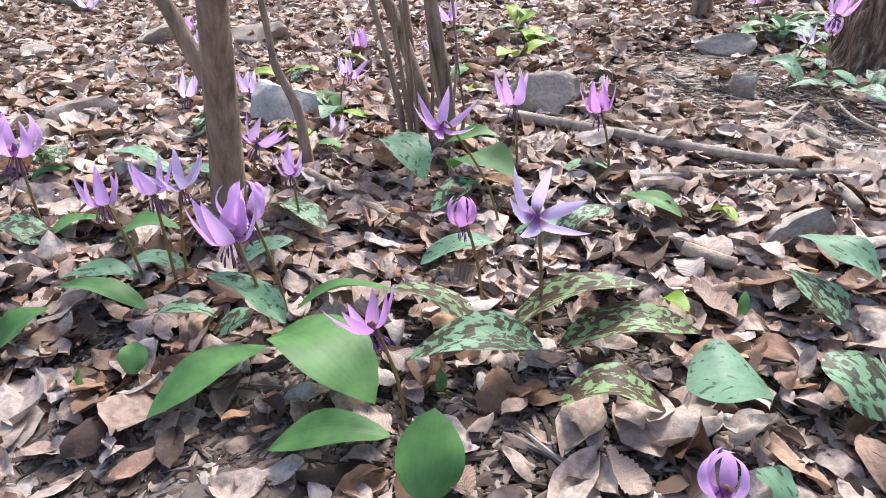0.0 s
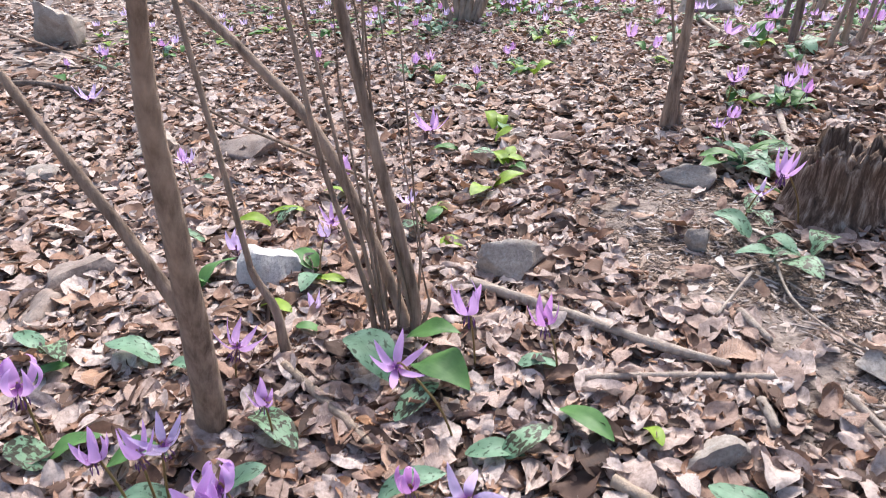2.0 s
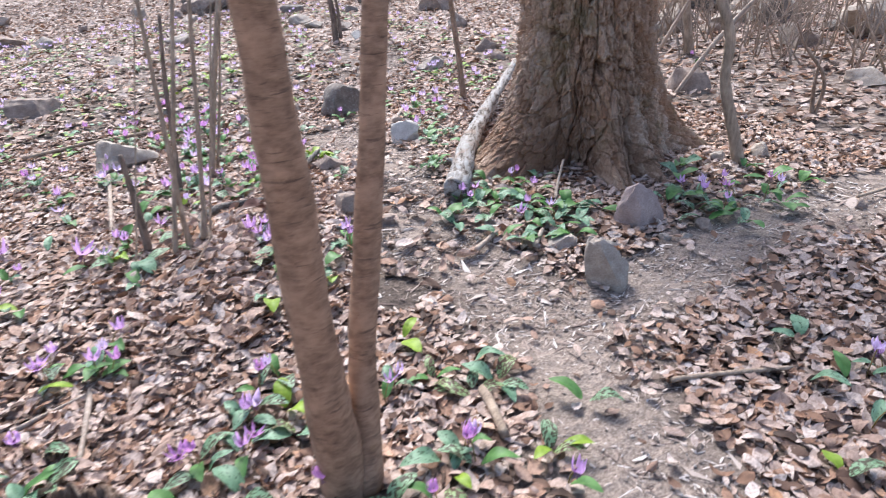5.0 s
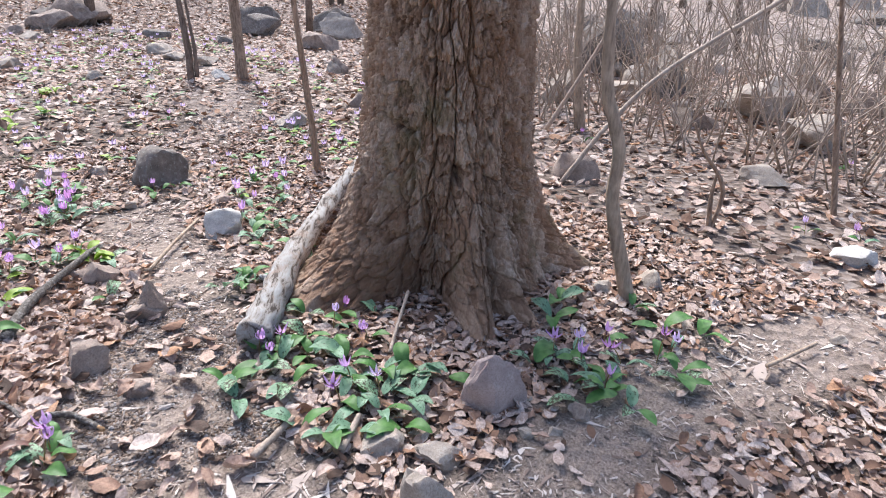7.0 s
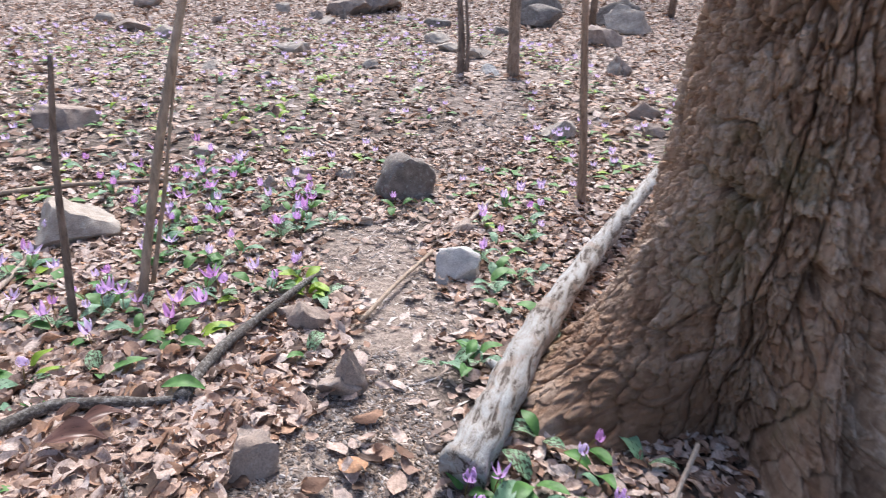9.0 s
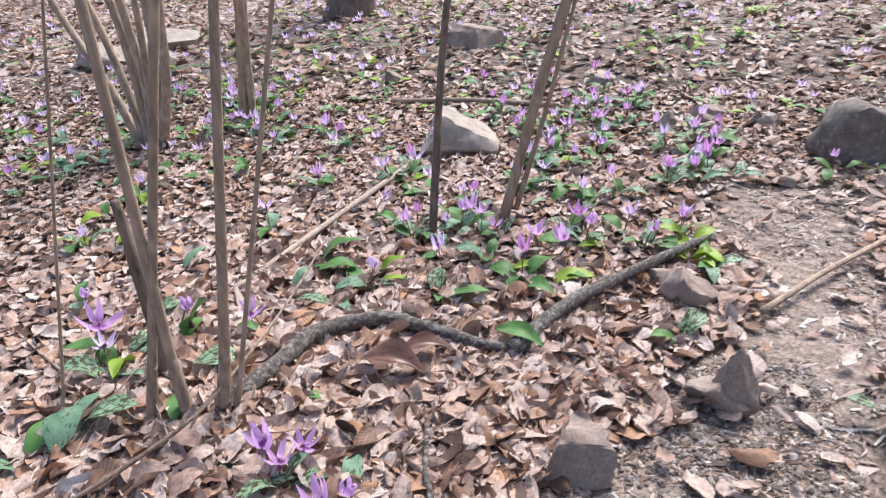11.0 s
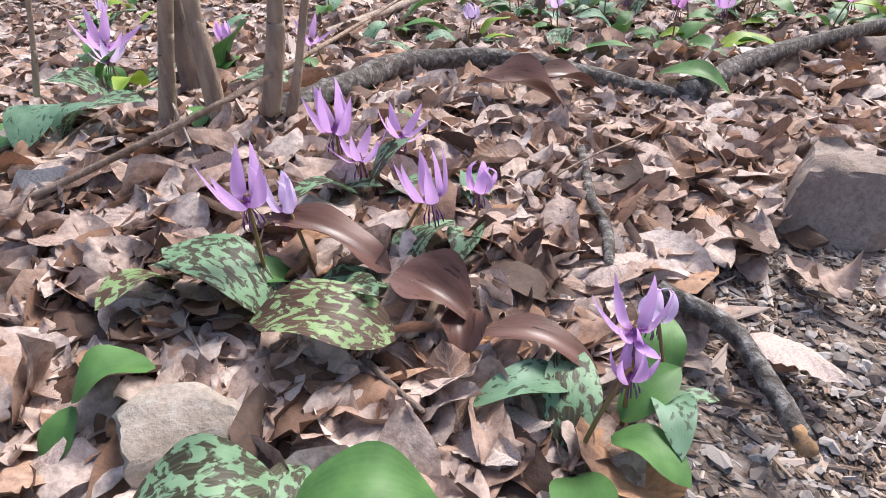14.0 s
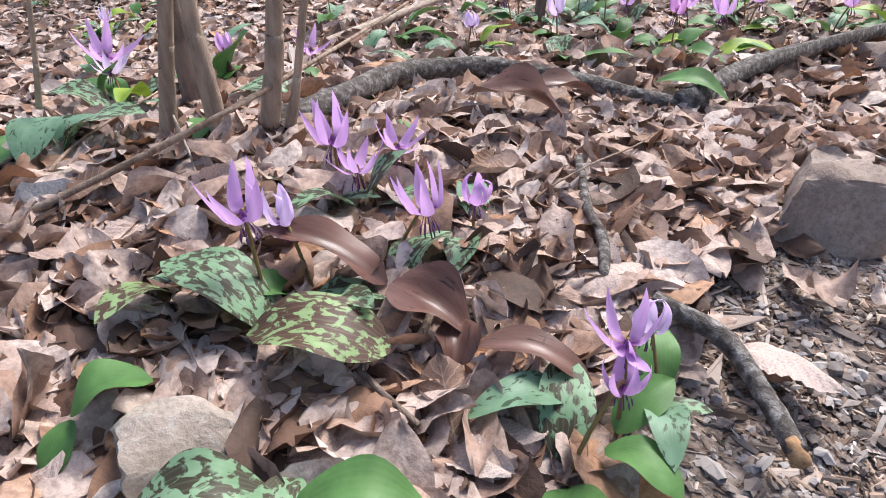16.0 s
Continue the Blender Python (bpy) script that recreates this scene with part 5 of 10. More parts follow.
stems("shrub", (0.358, 8.558), [
    ([(0.218, 8.595, 0.222), (-0.002, 8.654, 0.759), (-0.375, 8.754, 1.364), (-0.572, 8.807, 1.803), (-1.061, 8.938, 2.891)], (0.044, 0.035, 0.031, 0.024)),
    ([(0.286, 8.577, 0.22), (0.209, 8.598, 0.82), (0.067, 8.636, 1.35), (-0.112, 8.684, 1.789), (-0.562, 8.804, 2.895)], (0.044, 0.037, 0.034, 0.025)),
    ([(0.32, 8.568, 0.219), (0.372, 8.554, 0.815), (0.333, 8.564, 1.406), (0.227, 8.593, 1.779), (-0.102, 8.681, 2.93)], (0.049, 0.041, 0.04, 0.03)),
    ([(0.388, 8.55, 0.217), (0.47, 8.528, 0.812), (0.447, 8.534, 1.339), (0.411, 8.543, 1.774), (0.315, 8.569, 2.97)], (0.049, 0.039, 0.036, 0.027)),
    ([(0.462, 8.53, 0.251), (0.671, 8.474, 1.007), (0.75, 8.452, 1.764), (0.875, 8.419, 2.957)], (0.049, 0.042, 0.038, 0.029)),
    ([(0.503, 8.519, 0.285), (0.756, 8.451, 0.938), (0.905, 8.411, 1.759), (1.118, 8.354, 2.939)], (0.054, 0.043, 0.036, 0.027)),
    ([(0.361, 8.557, 0.254), (0.542, 8.508, 1.011), (0.627, 8.486, 1.767), (0.761, 8.45, 2.959)], (0.039, 0.033, 0.027, 0.02))], "bark_grey", "fan of many bare grey stems from one foot", "shrub", reach=0.9, seed=11)
stems("shrub", (0.916, 9.359), [
    ([(0.914, 9.359, 0.259), (1.043, 9.325, 0.951), (1.143, 9.298, 1.649), (1.315, 9.252, 2.836)], (0.062, 0.056, 0.05, 0.038)),
    ([(1.028, 9.329, 0.271), (1.1, 9.309, 0.949), (1.199, 9.283, 1.648), (1.366, 9.238, 2.835)], (0.039, 0.034, 0.029, 0.022))], "bark_grey", "pair of bare grey stems", "shrub", reach=0.8, seed=12)
stems("shrub", (2.975, 4.962), [
    ([(2.986, 4.965, 0.556), (2.984, 4.964, 0.69), (2.982, 4.964, 0.851), (2.984, 4.964, 0.913), (3.043, 4.983, 2.511)], (0.029, 0.025, 0.021, 0.019, 0.014)),
    ([(2.855, 4.924, 0.569), (2.881, 4.932, 0.694), (2.912, 4.942, 0.828), (2.933, 4.948, 0.915), (3.309, 5.067, 2.465)], (0.024, 0.021, 0.018, 0.018, 0.013)),
    ([(3.108, 5.003, 0.627), (3.136, 5.012, 0.74), (3.157, 5.019, 0.845), (3.167, 5.022, 0.906), (3.429, 5.105, 2.482)], (0.027, 0.023, 0.021, 0.019, 0.014)),
    ([(3.156, 5.019, 0.618), (3.191, 5.03, 0.738), (3.228, 5.041, 0.892), (3.604, 5.16, 2.443)], (0.014, 0.011, 0.009, 0.007)),
    ([(2.578, 4.837, 0.692), (2.611, 4.847, 0.8), (2.64, 4.856, 0.913), (3.039, 4.982, 2.457)], (0.008, 0.007, 0.006, 0.004))], "bark_grey", "bare shrub stems standing behind violet leaves", "shrub", reach=0.7, seed=13)
stems("dead_sapling", (2.733, 5.213), [
    ([(2.738, 5.209, 0.496), (2.738, 5.209, 0.967), (2.725, 5.219, 1.338)], (0.035, 0.027, 0.018))], "bark_dark", "short dark snapped stem", "dead stem", reach=0, seed=14)
stems("sapling", (9.093, 13.648), [
    ([(9.091, 13.649, 0.527), (9.093, 13.648, 1.167), (9.038, 13.704, 2.045), (8.964, 13.779, 3.241)], (0.075, 0.063, 0.051, 0.038)),
    ([(9.177, 13.562, 0.659), (9.181, 13.558, 1.172), (9.149, 13.59, 1.667), (9.072, 13.669, 2.862)], (0.043, 0.037, 0.026, 0.019))], "bark_dark", "dark thin bare sapling", "tree", reach=1, seed=15, group="bare saplings")
stems("sapling", (10.046, 13.41), [
    ([(10.044, 13.411, 0.534), (10.026, 13.429, 1.248), (10.002, 13.454, 2.059), (9.967, 13.49, 3.258)], (0.122, 0.103, 0.095, 0.071))], "bark_shrub", "thin bare brown sapling", "tree", reach=1, seed=16, group="bare saplings")
stems("sapling", (9.933, 3.646), [
    ([(9.935, 3.644, 0.383), (9.904, 3.676, 0.754), (9.907, 3.673, 1.042)], (0.031, 0.022, 0.014)),
    ([(9.945, 3.634, 0.396), (9.97, 3.608, 0.875), (9.781, 3.801, 1.257), (9.688, 3.896, 1.521)], (0.025, 0.019, 0.011))], "bark_shrub", "small forked bare seedling", "shrub", reach=0, seed=17)
stems("sapling", (11.604, 2.939), [
    ([(11.611, 2.932, 0.351), (11.444, 3.102, 1.321), (11.304, 3.246, 2.166), (11.217, 3.335, 2.683), (11.02, 3.536, 3.85)], (0.034, 0.029, 0.025, 0.022, 0.016))], "bark_shrub", "thin bare upright sapling", "tree", reach=0.9, seed=18, group="bare saplings")
stems("sapling", (12.482, 6.954), [
    ([(12.474, 6.962, 0.407), (12.342, 7.097, 1.487), (12.304, 7.136, 2.446), (12.257, 7.184, 3.644)], (0.08, 0.064, 0.053, 0.04))], "bark_grey", "bare sapling behind the old tree", "tree", reach=0.9, seed=19, group="bare saplings")
stems("dead_branch", (9.996, 5.574), [
    ([(9.976, 5.595, 0.361), (10.537, 5.333, 1.124), (11.15, 4.987, 1.778), (12.208, 4.255, 2.594), (12.624, 3.967, 2.915)], (0.03, 0.03, 0.03, 0.029, 0.022)),
    ([(9.829, 5.746, 1.072), (10.137, 5.43, 1.915), (10.253, 5.312, 2.277), (10.426, 5.135, 2.823)], (0.026, 0.022, 0.018, 0.014))], "twig_pale", "long pale dead branch slanting behind the tree", "branch", reach=0, seed=20)
# ---- dogtooth violets round the shrub ----
violet(-0.363, 1.113, flower=(-0.061, 0.001, 0.233), leaves=[(0.009, -0.095, 0.053, -0.154, -0.267, 0.027, 0.086, 0.12, "leaf_green"), (0.026, -0.071, 0.065, 0.231, -0.25, 0.049, 0.153, 0.22, "leaf_green")], size=0.126, label="lilac dogtooth violet with two broad plain green leaves")
violet(-0.34, 1.164, flower=(-0.06, 0.001, 0.249), leaves=[(0.021, -0.022, 0.049, 0.226, -0.024, 0.098, 0.058, 0.14, "leaf_green"), (0.006, -0.065, 0.045, -0.136, -0.064, 0.153, 0.069, 0.14, "leaf_grey_green")], size=0.114, kind="curled", label="lilac dogtooth violet with a nodding flower and mottled leaves")
violet(-0.684, 1.276, flower=(-0.056, 0.001, 0.226), leaves=[(-0.004, -0.012, 0.049, -0.165, -0.056, 0.065, 0.059, 0.14, "leaf_grey_green"), (0.053, -0.128, 0.042, -0.123, -0.126, 0.094, 0.064, 0.14, "leaf_green")], size=0.096, kind="cup", label="lilac dogtooth violet with a nodding flower and mottled leaves")
violet(-0.606, 1.254, flower=(-0.013, 0, 0.263), leaves=[(0.129, -0.134, 0.043, -0.002, -0.152, 0.059, 0.048, 0.14, "leaf_mottled")], size=0.093, label="lilac dogtooth violet with a nodding flower and mottled leaves")
violet(-0.594, 1.275, flower=(0.03, -0, 0.267), leaves=[(-0.01, 0.038, 0.052, -0.134, 0.019, 0.069, 0.058, 0.14, "leaf_grey_green")], size=0.089, kind="wide", tone="petal_pale", label="lilac dogtooth violet with a nodding flower and mottled leaves")
violet(-0.566, 1.767, flower=(0.031, -0, 0.16), leaves=[(0.101, -0.172, 0.043, 0.267, -0.325, 0.049, 0.089, 0.14, "leaf_mottled")], size=0.112, kind="wide", tilt=(0.4, 0), label="lilac dogtooth violet with a nodding flower and mottled leaves")
violet(-0.371, 1.483, flower=(-0.013, 0, 0.195), leaves=[(-0.108, -0.154, 0.035, 0.001, -0.1, 0.063, 0.063, 0.14, "leaf_grey_green")], size=0.084, label="lilac dogtooth violet with a nodding flower and mottled leaves")
violet(0.139, 1.478, flower=(-0.161, 0.002, 0.285), leaves=[(-0.205, -0.198, 0.031, -0.032, -0.151, 0.065, 0.064, 0.14, "leaf_grey_green")], size=0.105, kind="wide", tilt=(0.35, 0.1), label="lilac dogtooth violet with a nodding flower and mottled leaves")
violet(0.2, 1.771, flower=(-0.026, 0, 0.242), leaves=[(-0.19, -0.012, 0.046, -0.025, -0.181, 0.085, 0.131, 0.25, "leaf_green"), (-0.223, 0.099, 0.071, -0.047, 0.053, 0.12, 0.08, 0.14, "leaf_green")], size=0.117, kind="cup", tilt=(0.1, 0), label="lilac dogtooth violet with plain green leaves")
violet(0.453, 1.711, flower=(-0.057, 0.001, 0.221), leaves=[(-0.025, -0.162, 0.036, 0.095, -0.31, 0.054, 0.067, 0.14, "leaf_green"), (-0.123, 0.035, 0.043, 0.029, 0.034, 0.035, 0.073, 0.14, "leaf_grey_green")], size=0.102, tone="petal_deep", label="lilac dogtooth violet with a nodding flower and mottled leaves")
violet(0.071, 1.17, flower=(-0.05, 0.001, 0.218), leaves=[(-0.024, -0.102, 0.05, -0.195, -0.038, 0.086, 0.084, 0.14, "leaf_brown_mottled"), (-0.114, 0.373, 0.073, 0.015, 0.494, 0.111, 0.072, 0.14, "leaf_mottled")], size=0.079, kind="curled", tone="petal_deep", label="lilac dogtooth violet with a nodding flower and mottled leaves")
violet(0.178, 1.083, flower=(-0.028, 0, 0.274), leaves=[(-0.011, -0.089, 0.052, -0.263, -0.129, 0.044, 0.091, 0.18, "leaf_mottled"), (-0.073, -0.028, 0.043, 0.187, -0.031, 0.152, 0.084, 0.12, "leaf_brown_mottled"), (0.023, -0.079, 0.045, 0.284, -0.082, 0.078, 0.086, 0.18, "leaf_brown_mottled")], size=0.106, kind="wide", tone="petal_pale", tilt=(0.75, 0), label="pale lilac dogtooth violet with large brown-mottled leaves")
violet(-0.078, 0.875, flower=(-0.057, 0.001, 0.205), leaves=[(-0.025, -0.081, 0.052, -0.226, -0.079, 0.016, 0.066, 0.15, "leaf_green"), (0.032, -0.182, 0.017, 0.047, -0.085, 0.115, 0.101, 0.1, "leaf_green")], size=0.09, kind="wide", tone="petal_deep", tilt=(0.35, 0.3), label="deep lilac dogtooth violet with plain green leaves")
violet(0.432, 0.631, flower=(-0.075, 0.001, 0.099), leaves=[(0.036, 0.013, 0.054, 0.005, 0.064, 0.076, 0.072, 0.14, "leaf_grey_green")], size=0.089, kind="curled", label="lilac dogtooth violet with a nodding flower and mottled leaves")
violet(-1.028, 1.495, flower=(-0.01, 0, 0.253), leaves=[(0.051, -0.081, 0.046, -0.096, -0.021, 0.068, 0.083, 0.14, "leaf_mottled"), (0.037, -0.059, 0.047, 0.166, 0.01, 0.072, 0.068, 0.14, "leaf_green")], size=0.139, kind="curled", label="lilac dogtooth violet with a nodding flower and mottled leaves")
violet(0.369, 0.881, leaves=[(-0.02, -0.049, 0.044, -0.197, -0.028, 0.033, 0.083, 0.3, "leaf_brown_mottled")])
violet(0.433, 0.79, leaves=[(-0.067, 0.026, 0.107, 0.065, 0.014, 0.107, 0.147, 0.22, "leaf_grey_green")], label="broad grey-green dogtooth violet leaf on a stalk")
violet(0.756, 1.067, leaves=[(-0.041, 0.144, 0.128, 0.075, 0.021, 0.089, 0.102, 0.15, "leaf_grey_green"), (-0.035, -0.052, 0.042, -0.07, 0.091, 0.081, 0.105, 0.1, "leaf_mottled")])
violet(0.697, 0.804, leaves=[(-0.013, -0.018, 0.047, -0.071, 0.096, 0.092, 0.115, 0.14, "leaf_mottled")])
violet(-0.888, 1.08, leaves=[(0.024, -0.064, 0.046, 0.092, 0.018, 0.091, 0.068, 0.14, "leaf_green")])
violet(-0.844, 1.487, leaves=[(0.028, -0.077, 0.046, 0.203, -0.068, 0.079, 0.085, 0.2, "leaf_green")])
violet(-0.479, 1.125, leaves=[(0.026, -0.058, 0.046, 0.081, -0.007, 0.072, 0.054, 0.14, "leaf_mottled")])
violet(-0.613, 1.013, leaves=[(0.022, -0.034, 0.028, 0.001, 0.021, 0.061, 0.048, 0.14, "leaf_green")])
violet(-0.245, 2.055, leaves=[(0.037, -0.21, 0.11, 0.179, -0.367, 0.048, 0.145, 0.25, "leaf_grey_green")])
violet(0.165, 1.489, leaves=[(-0.01, -0.077, 0.043, 0.155, -0.078, 0.035, 0.062, 0.14, "leaf_grey_green"), (0.088, -0.095, 0.049, 0.231, -0.021, 0.086, 0.066, 0.14, "leaf_mottled")])
violet(0.717, 1.525, leaves=[(-0.073, -0.065, 0.038, -0.049, -0.141, 0.045, 0.046, 0.14, "leaf_lime")])
violet(0.477, 1.16, leaves=[(-0.053, -0.034, 0.042, -0.023, -0.104, 0.059, 0.045, 0.14, "leaf_lime")])
violet(-0.543, 2.241, leaves=[(-0.022, -0.107, 0.045, 0.104, -0.171, 0.057, 0.075, 0.14, "leaf_lime")])
violet(-0.405, 2.408, leaves=[(-0.011, -0.116, 0.045, 0.139, -0.118, 0.033, 0.045, 0.14, "leaf_lime")])
violet(1.562, 2.536, flower=(-0.119, 0.001, 0.241), leaves=[(-0.221, -0.292, 0.028, -0.39, -0.293, 0.036, 0.074, 0.14, "leaf_grey_green"), (-0.219, -0.325, 0.027, -0.164, -0.493, 0.044, 0.102, 0.14, "leaf_mottled")], size=0.119, label="lilac dogtooth violet with a nodding flower and mottled leaves")
violet(1.675, 3.36, leaves=[(-0.105, -0.22, 0.037, -0.308, -0.16, 0.044, 0.085, 0.14, "leaf_green"), (-0.094, -0.197, 0.038, 0.069, -0.199, 0.13, 0.068, 0.14, "leaf_green"), (-0.122, -0.241, 0.035, -0.238, -0.24, 0.137, 0.103, 0.14, "leaf_grey_green")])
violet(0.128, 2.645, leaves=[(-0.058, -0.123, 0.042, 0.071, -0.124, 0.031, 0.075, 0.14, "leaf_lime"), (-0.064, 0.228, 0.051, 0.011, 0.227, 0.036, 0.074, 0.14, "leaf_lime")])
violet(0.47, 3.547, leaves=[(-0.1, -0.156, 0.041, 0.073, -0.158, 0.035, 0.074, 0.14, "leaf_lime")])
violet(0.485, 4.067, leaves=[(-0.091, -0.363, 0.042, 0.01, -0.364, 0.125, 0.08, 0.14, "leaf_lime")])
violet(-1.26, 1.925, leaves=[(0.055, -0.156, 0.045, 0.153, -0.114, 0.068, 0.046, 0.14, "leaf_green")])
violet(-0.861, 2.296, leaves=[(0.012, -0.168, 0.045, 0.079, -0.146, 0.068, 0.065, 0.14, "leaf_mottled")])
violet(-0.66, 3.107, leaves=[(-0.059, -0.198, 0.045, 0.129, -0.199, 0.058, 0.04, 0.14, "leaf_lime")])
violet(-0.707, 0.985, leaves=[(0.037, -0.04, 0.027, 0.041, -0.04, 0.085, 0.018, 0.14, "leaf_green")])
violet(-0.021, 0.957, leaves=[(-0, -0.035, 0.027, -0.003, -0.011, 0.059, 0.018, 0.14, "leaf_green")])
violet(0.596, 1.12, leaves=[(-0.026, -0.037, 0.024, -0.015, -0.011, 0.068, 0.018, 0.14, "leaf_green")])
violet(-0.763, 2.517, flower=(0.003, -0, 0.085), leaves=[(0.047, -0.161, 0.048, 0.164, -0.209, 0.071, 0.045, 0.14, "leaf_mottled")], size=0.103, kind="cup", tone="petal_pale", label="lilac dogtooth violet with a nodding flower")
violet(-0.968, 2.464, flower=(-0.016, 0, 0.092), leaves=[(0.06, -0.157, 0.048, 0.163, -0.159, 0.052, 0.045, 0.14, "leaf_green")], size=0.112, tone="petal_pale", label="lilac dogtooth violet with a nodding flower")
violet(-0.354, 2.735, flower=(-0.037, 0, 0.075), size=0.1, kind="wide", label="lilac dogtooth violet with a nodding flower")
violet(-0.387, 3.312, flower=(-0.029, 0, 0.073), leaves=[(0.025, -0.232, 0.05, -0.108, -0.212, 0.062, 0.058, 0.14, "leaf_lime")], size=0.119, kind="cup", label="lilac dogtooth violet with a nodding flower")
violet(-0.344, 2.105, flower=(-0.022, 0, 0.054), leaves=[(0.019, -0.127, 0.044, -0.068, -0.131, 0.06, 0.039, 0.14, "leaf_green")], size=0.071, tone="petal_pale", label="lilac dogtooth violet with a nodding flower")
violet(0.045, 3.953, flower=(-0.019, 0, 0.08), leaves=[(-0.005, -0.29, 0.05, 0.148, -0.291, 0.041, 0.067, 0.14, "leaf_green")], size=0.155, kind="wide", label="lilac dogtooth violet with a nodding flower")
violet(-1.359, 3.636, flower=(0.011, -0, 0.081), size=0.093, kind="wide", tone="petal_pale", label="lilac dogtooth violet with a nodding flower")
violet(-2.709, 5.262, flower=(-0.015, 0, 0.073), size=0.163, kind="wide", tone="petal_pale", label="lilac dogtooth violet with a nodding flower")
# ---- dogtooth violets by the forked limb ----
violet(3.432, 4.4, flower=(-0.005, -0.002, 0.223), leaves=[(0.041, -0.054, 0.05, -0.166, -0.03, 0.13, 0.113, 0.2, "leaf_mottled"), (-0.013, 0.003, 0.042, -0.18, -0.05, 0.108, 0.056, 0.1, "leaf_mottled"), (0.24, -0.053, 0.046, 0.026, -0.104, 0.076, 0.128, 0.2, "leaf_brown_mottled")], size=0.104, label="lilac dogtooth violet with blotched leaves beside dead leaves")
violet(3.403, 4.771, flower=(-0.003, -0.001, 0.159), leaves=[(0.074, -0.049, 0.043, 0.165, -0.02, 0.163, 0.058, 0.14, "leaf_mottled")], size=0.112, label="lilac dogtooth violet with blotched leaves beside dead leaves")
violet(3.472, 4.76, flower=(-0.018, -0.006, 0.112), leaves=[(-0.048, -0.059, 0.053, 0.038, -0.026, 0.066, 0.046, 0.14, "leaf_mottled")], size=0.091, kind="wide", tilt=(0.2, 0.1), label="lilac dogtooth violet with blotched leaves beside dead leaves")
violet(3.582, 4.593, flower=(0.066, 0.021, 0.142), leaves=[(0.025, -0.092, 0.051, -0.189, -0.111, 0.142, 0.089, 0.2, "leaf_brown"), (0.023, -0.064, 0.043, 0.096, 0.066, 0.072, 0.09, 0.14, "leaf_mottled"), (0.041, -0.108, 0.068, 0.19, -0.158, 0.023, 0.107, 0.25, "leaf_brown"), (0.027, -0.105, 0.039, -0.077, -0.198, 0.053, 0.066, 0.14, "leaf_mottled")], size=0.108, label="lilac dogtooth violet with dark brown leaves")
violet(4.016, 4.358, flower=(-0.006, -0.002, 0.207), leaves=[(-0.003, -0.015, 0.049, 0.071, 0.067, 0.097, 0.062, 0.14, "leaf_green"), (0.047, 0.034, 0.047, 0.132, 0.054, 0.057, 0.033, 0.14, "leaf_mottled"), (-0.014, -0.05, 0.056, 0.09, -0.111, 0.056, 0.072, 0.2, "leaf_green")], size=0.088, kind="wide", tilt=(0.1, -0.1), label="lilac dogtooth violet with green leaves")
violet(3.751, 4.513, leaves=[(0.039, -0.113, 0.064, 0.22, -0.099, 0.02, 0.069, 0.25, "leaf_brown"), (0.002, -0.057, 0.065, 0.014, -0.149, 0.034, 0.067, 0.2, "leaf_brown")], label="dark brown dogtooth violet leaves")
violet(3.938, 4.418, leaves=[(0.003, -0.035, 0.046, -0.134, -0.135, 0.065, 0.064, 0.2, "leaf_grey_green")])
violet(3.303, 4.238, leaves=[(0.08, -0.063, 0.085, -0, -0.14, 0.071, 0.084, 0.25, "leaf_green"), (-0.002, -0.137, 0.062, -0.001, -0.213, 0.011, 0.041, 0.1, "leaf_green")], label="plain green dogtooth violet leaf")
violet(3.594, 4.099, leaves=[(-0.107, -0.117, 0.125, 0.033, -0.031, 0.111, 0.088, 0.25, "leaf_mottled"), (0.052, -0.047, 0.087, 0.217, 0.015, 0.073, 0.1, 0.25, "leaf_green")], label="green and mottled dogtooth violet leaves over a stone")
violet(2.719, 5.409, leaves=[(0.118, -0.17, 0.097, 0.321, -0.106, 0.058, 0.133, 0.2, "leaf_mottled")])
violet(2.809, 4.764, leaves=[(0.021, 0.139, 0.117, -0.2, 0.069, 0.011, 0.114, 0.2, "leaf_mottled"), (-0.206, 0.12, 0.098, -0.169, -0.08, 0.057, 0.122, 0.2, "leaf_grey_green")])
violet(2.545, 5.713, leaves=[(0.099, -0.187, 0.079, 0.193, -0.157, 0.244, 0.165, 0.1, "leaf_green")])
violet(2.306, 5.363, flower=(0.009, 0.003, 0.179), leaves=[(0.092, -0.149, 0.064, 0.172, -0.125, 0.218, 0.055, 0.14, "leaf_green"), (0.039, -0.009, 0.055, -0.165, -0.074, 0.082, 0.07, 0.14, "leaf_green"), (0.155, -0.025, 0.069, 0.2, 0.127, 0.078, 0.093, 0.14, "leaf_mottled")], size=0.146, kind="wide", tilt=(0.3, 0), label="lilac dogtooth violet with blotched leaves beside dead leaves")
violet(1.838, 6.378, flower=(-0.003, -0.001, 0.108), leaves=[(0.513, -0.685, 0.14, 0.597, -0.583, 0.156, 0.107, 0.14, "leaf_mottled")], size=0.154, label="lilac dogtooth violet with blotched leaves beside dead leaves")
violet(3.152, 6.161, leaves=[(-0.152, 0.031, 0.074, 0.084, 0.106, 0.02, 0.121, 0.2, "leaf_green"), (-0.204, 0.204, 0.036, 0.021, 0.275, 0.146, 0.146, 0.14, "leaf_green")])
violet(3.324, 6.431, leaves=[(-0.005, -0.133, 0.062, 0.126, -0.092, 0.136, 0.069, 0.14, "leaf_lime"), (0.036, -0.299, 0.078, 0.203, -0.246, 0.089, 0.057, 0.14, "leaf_lime")])
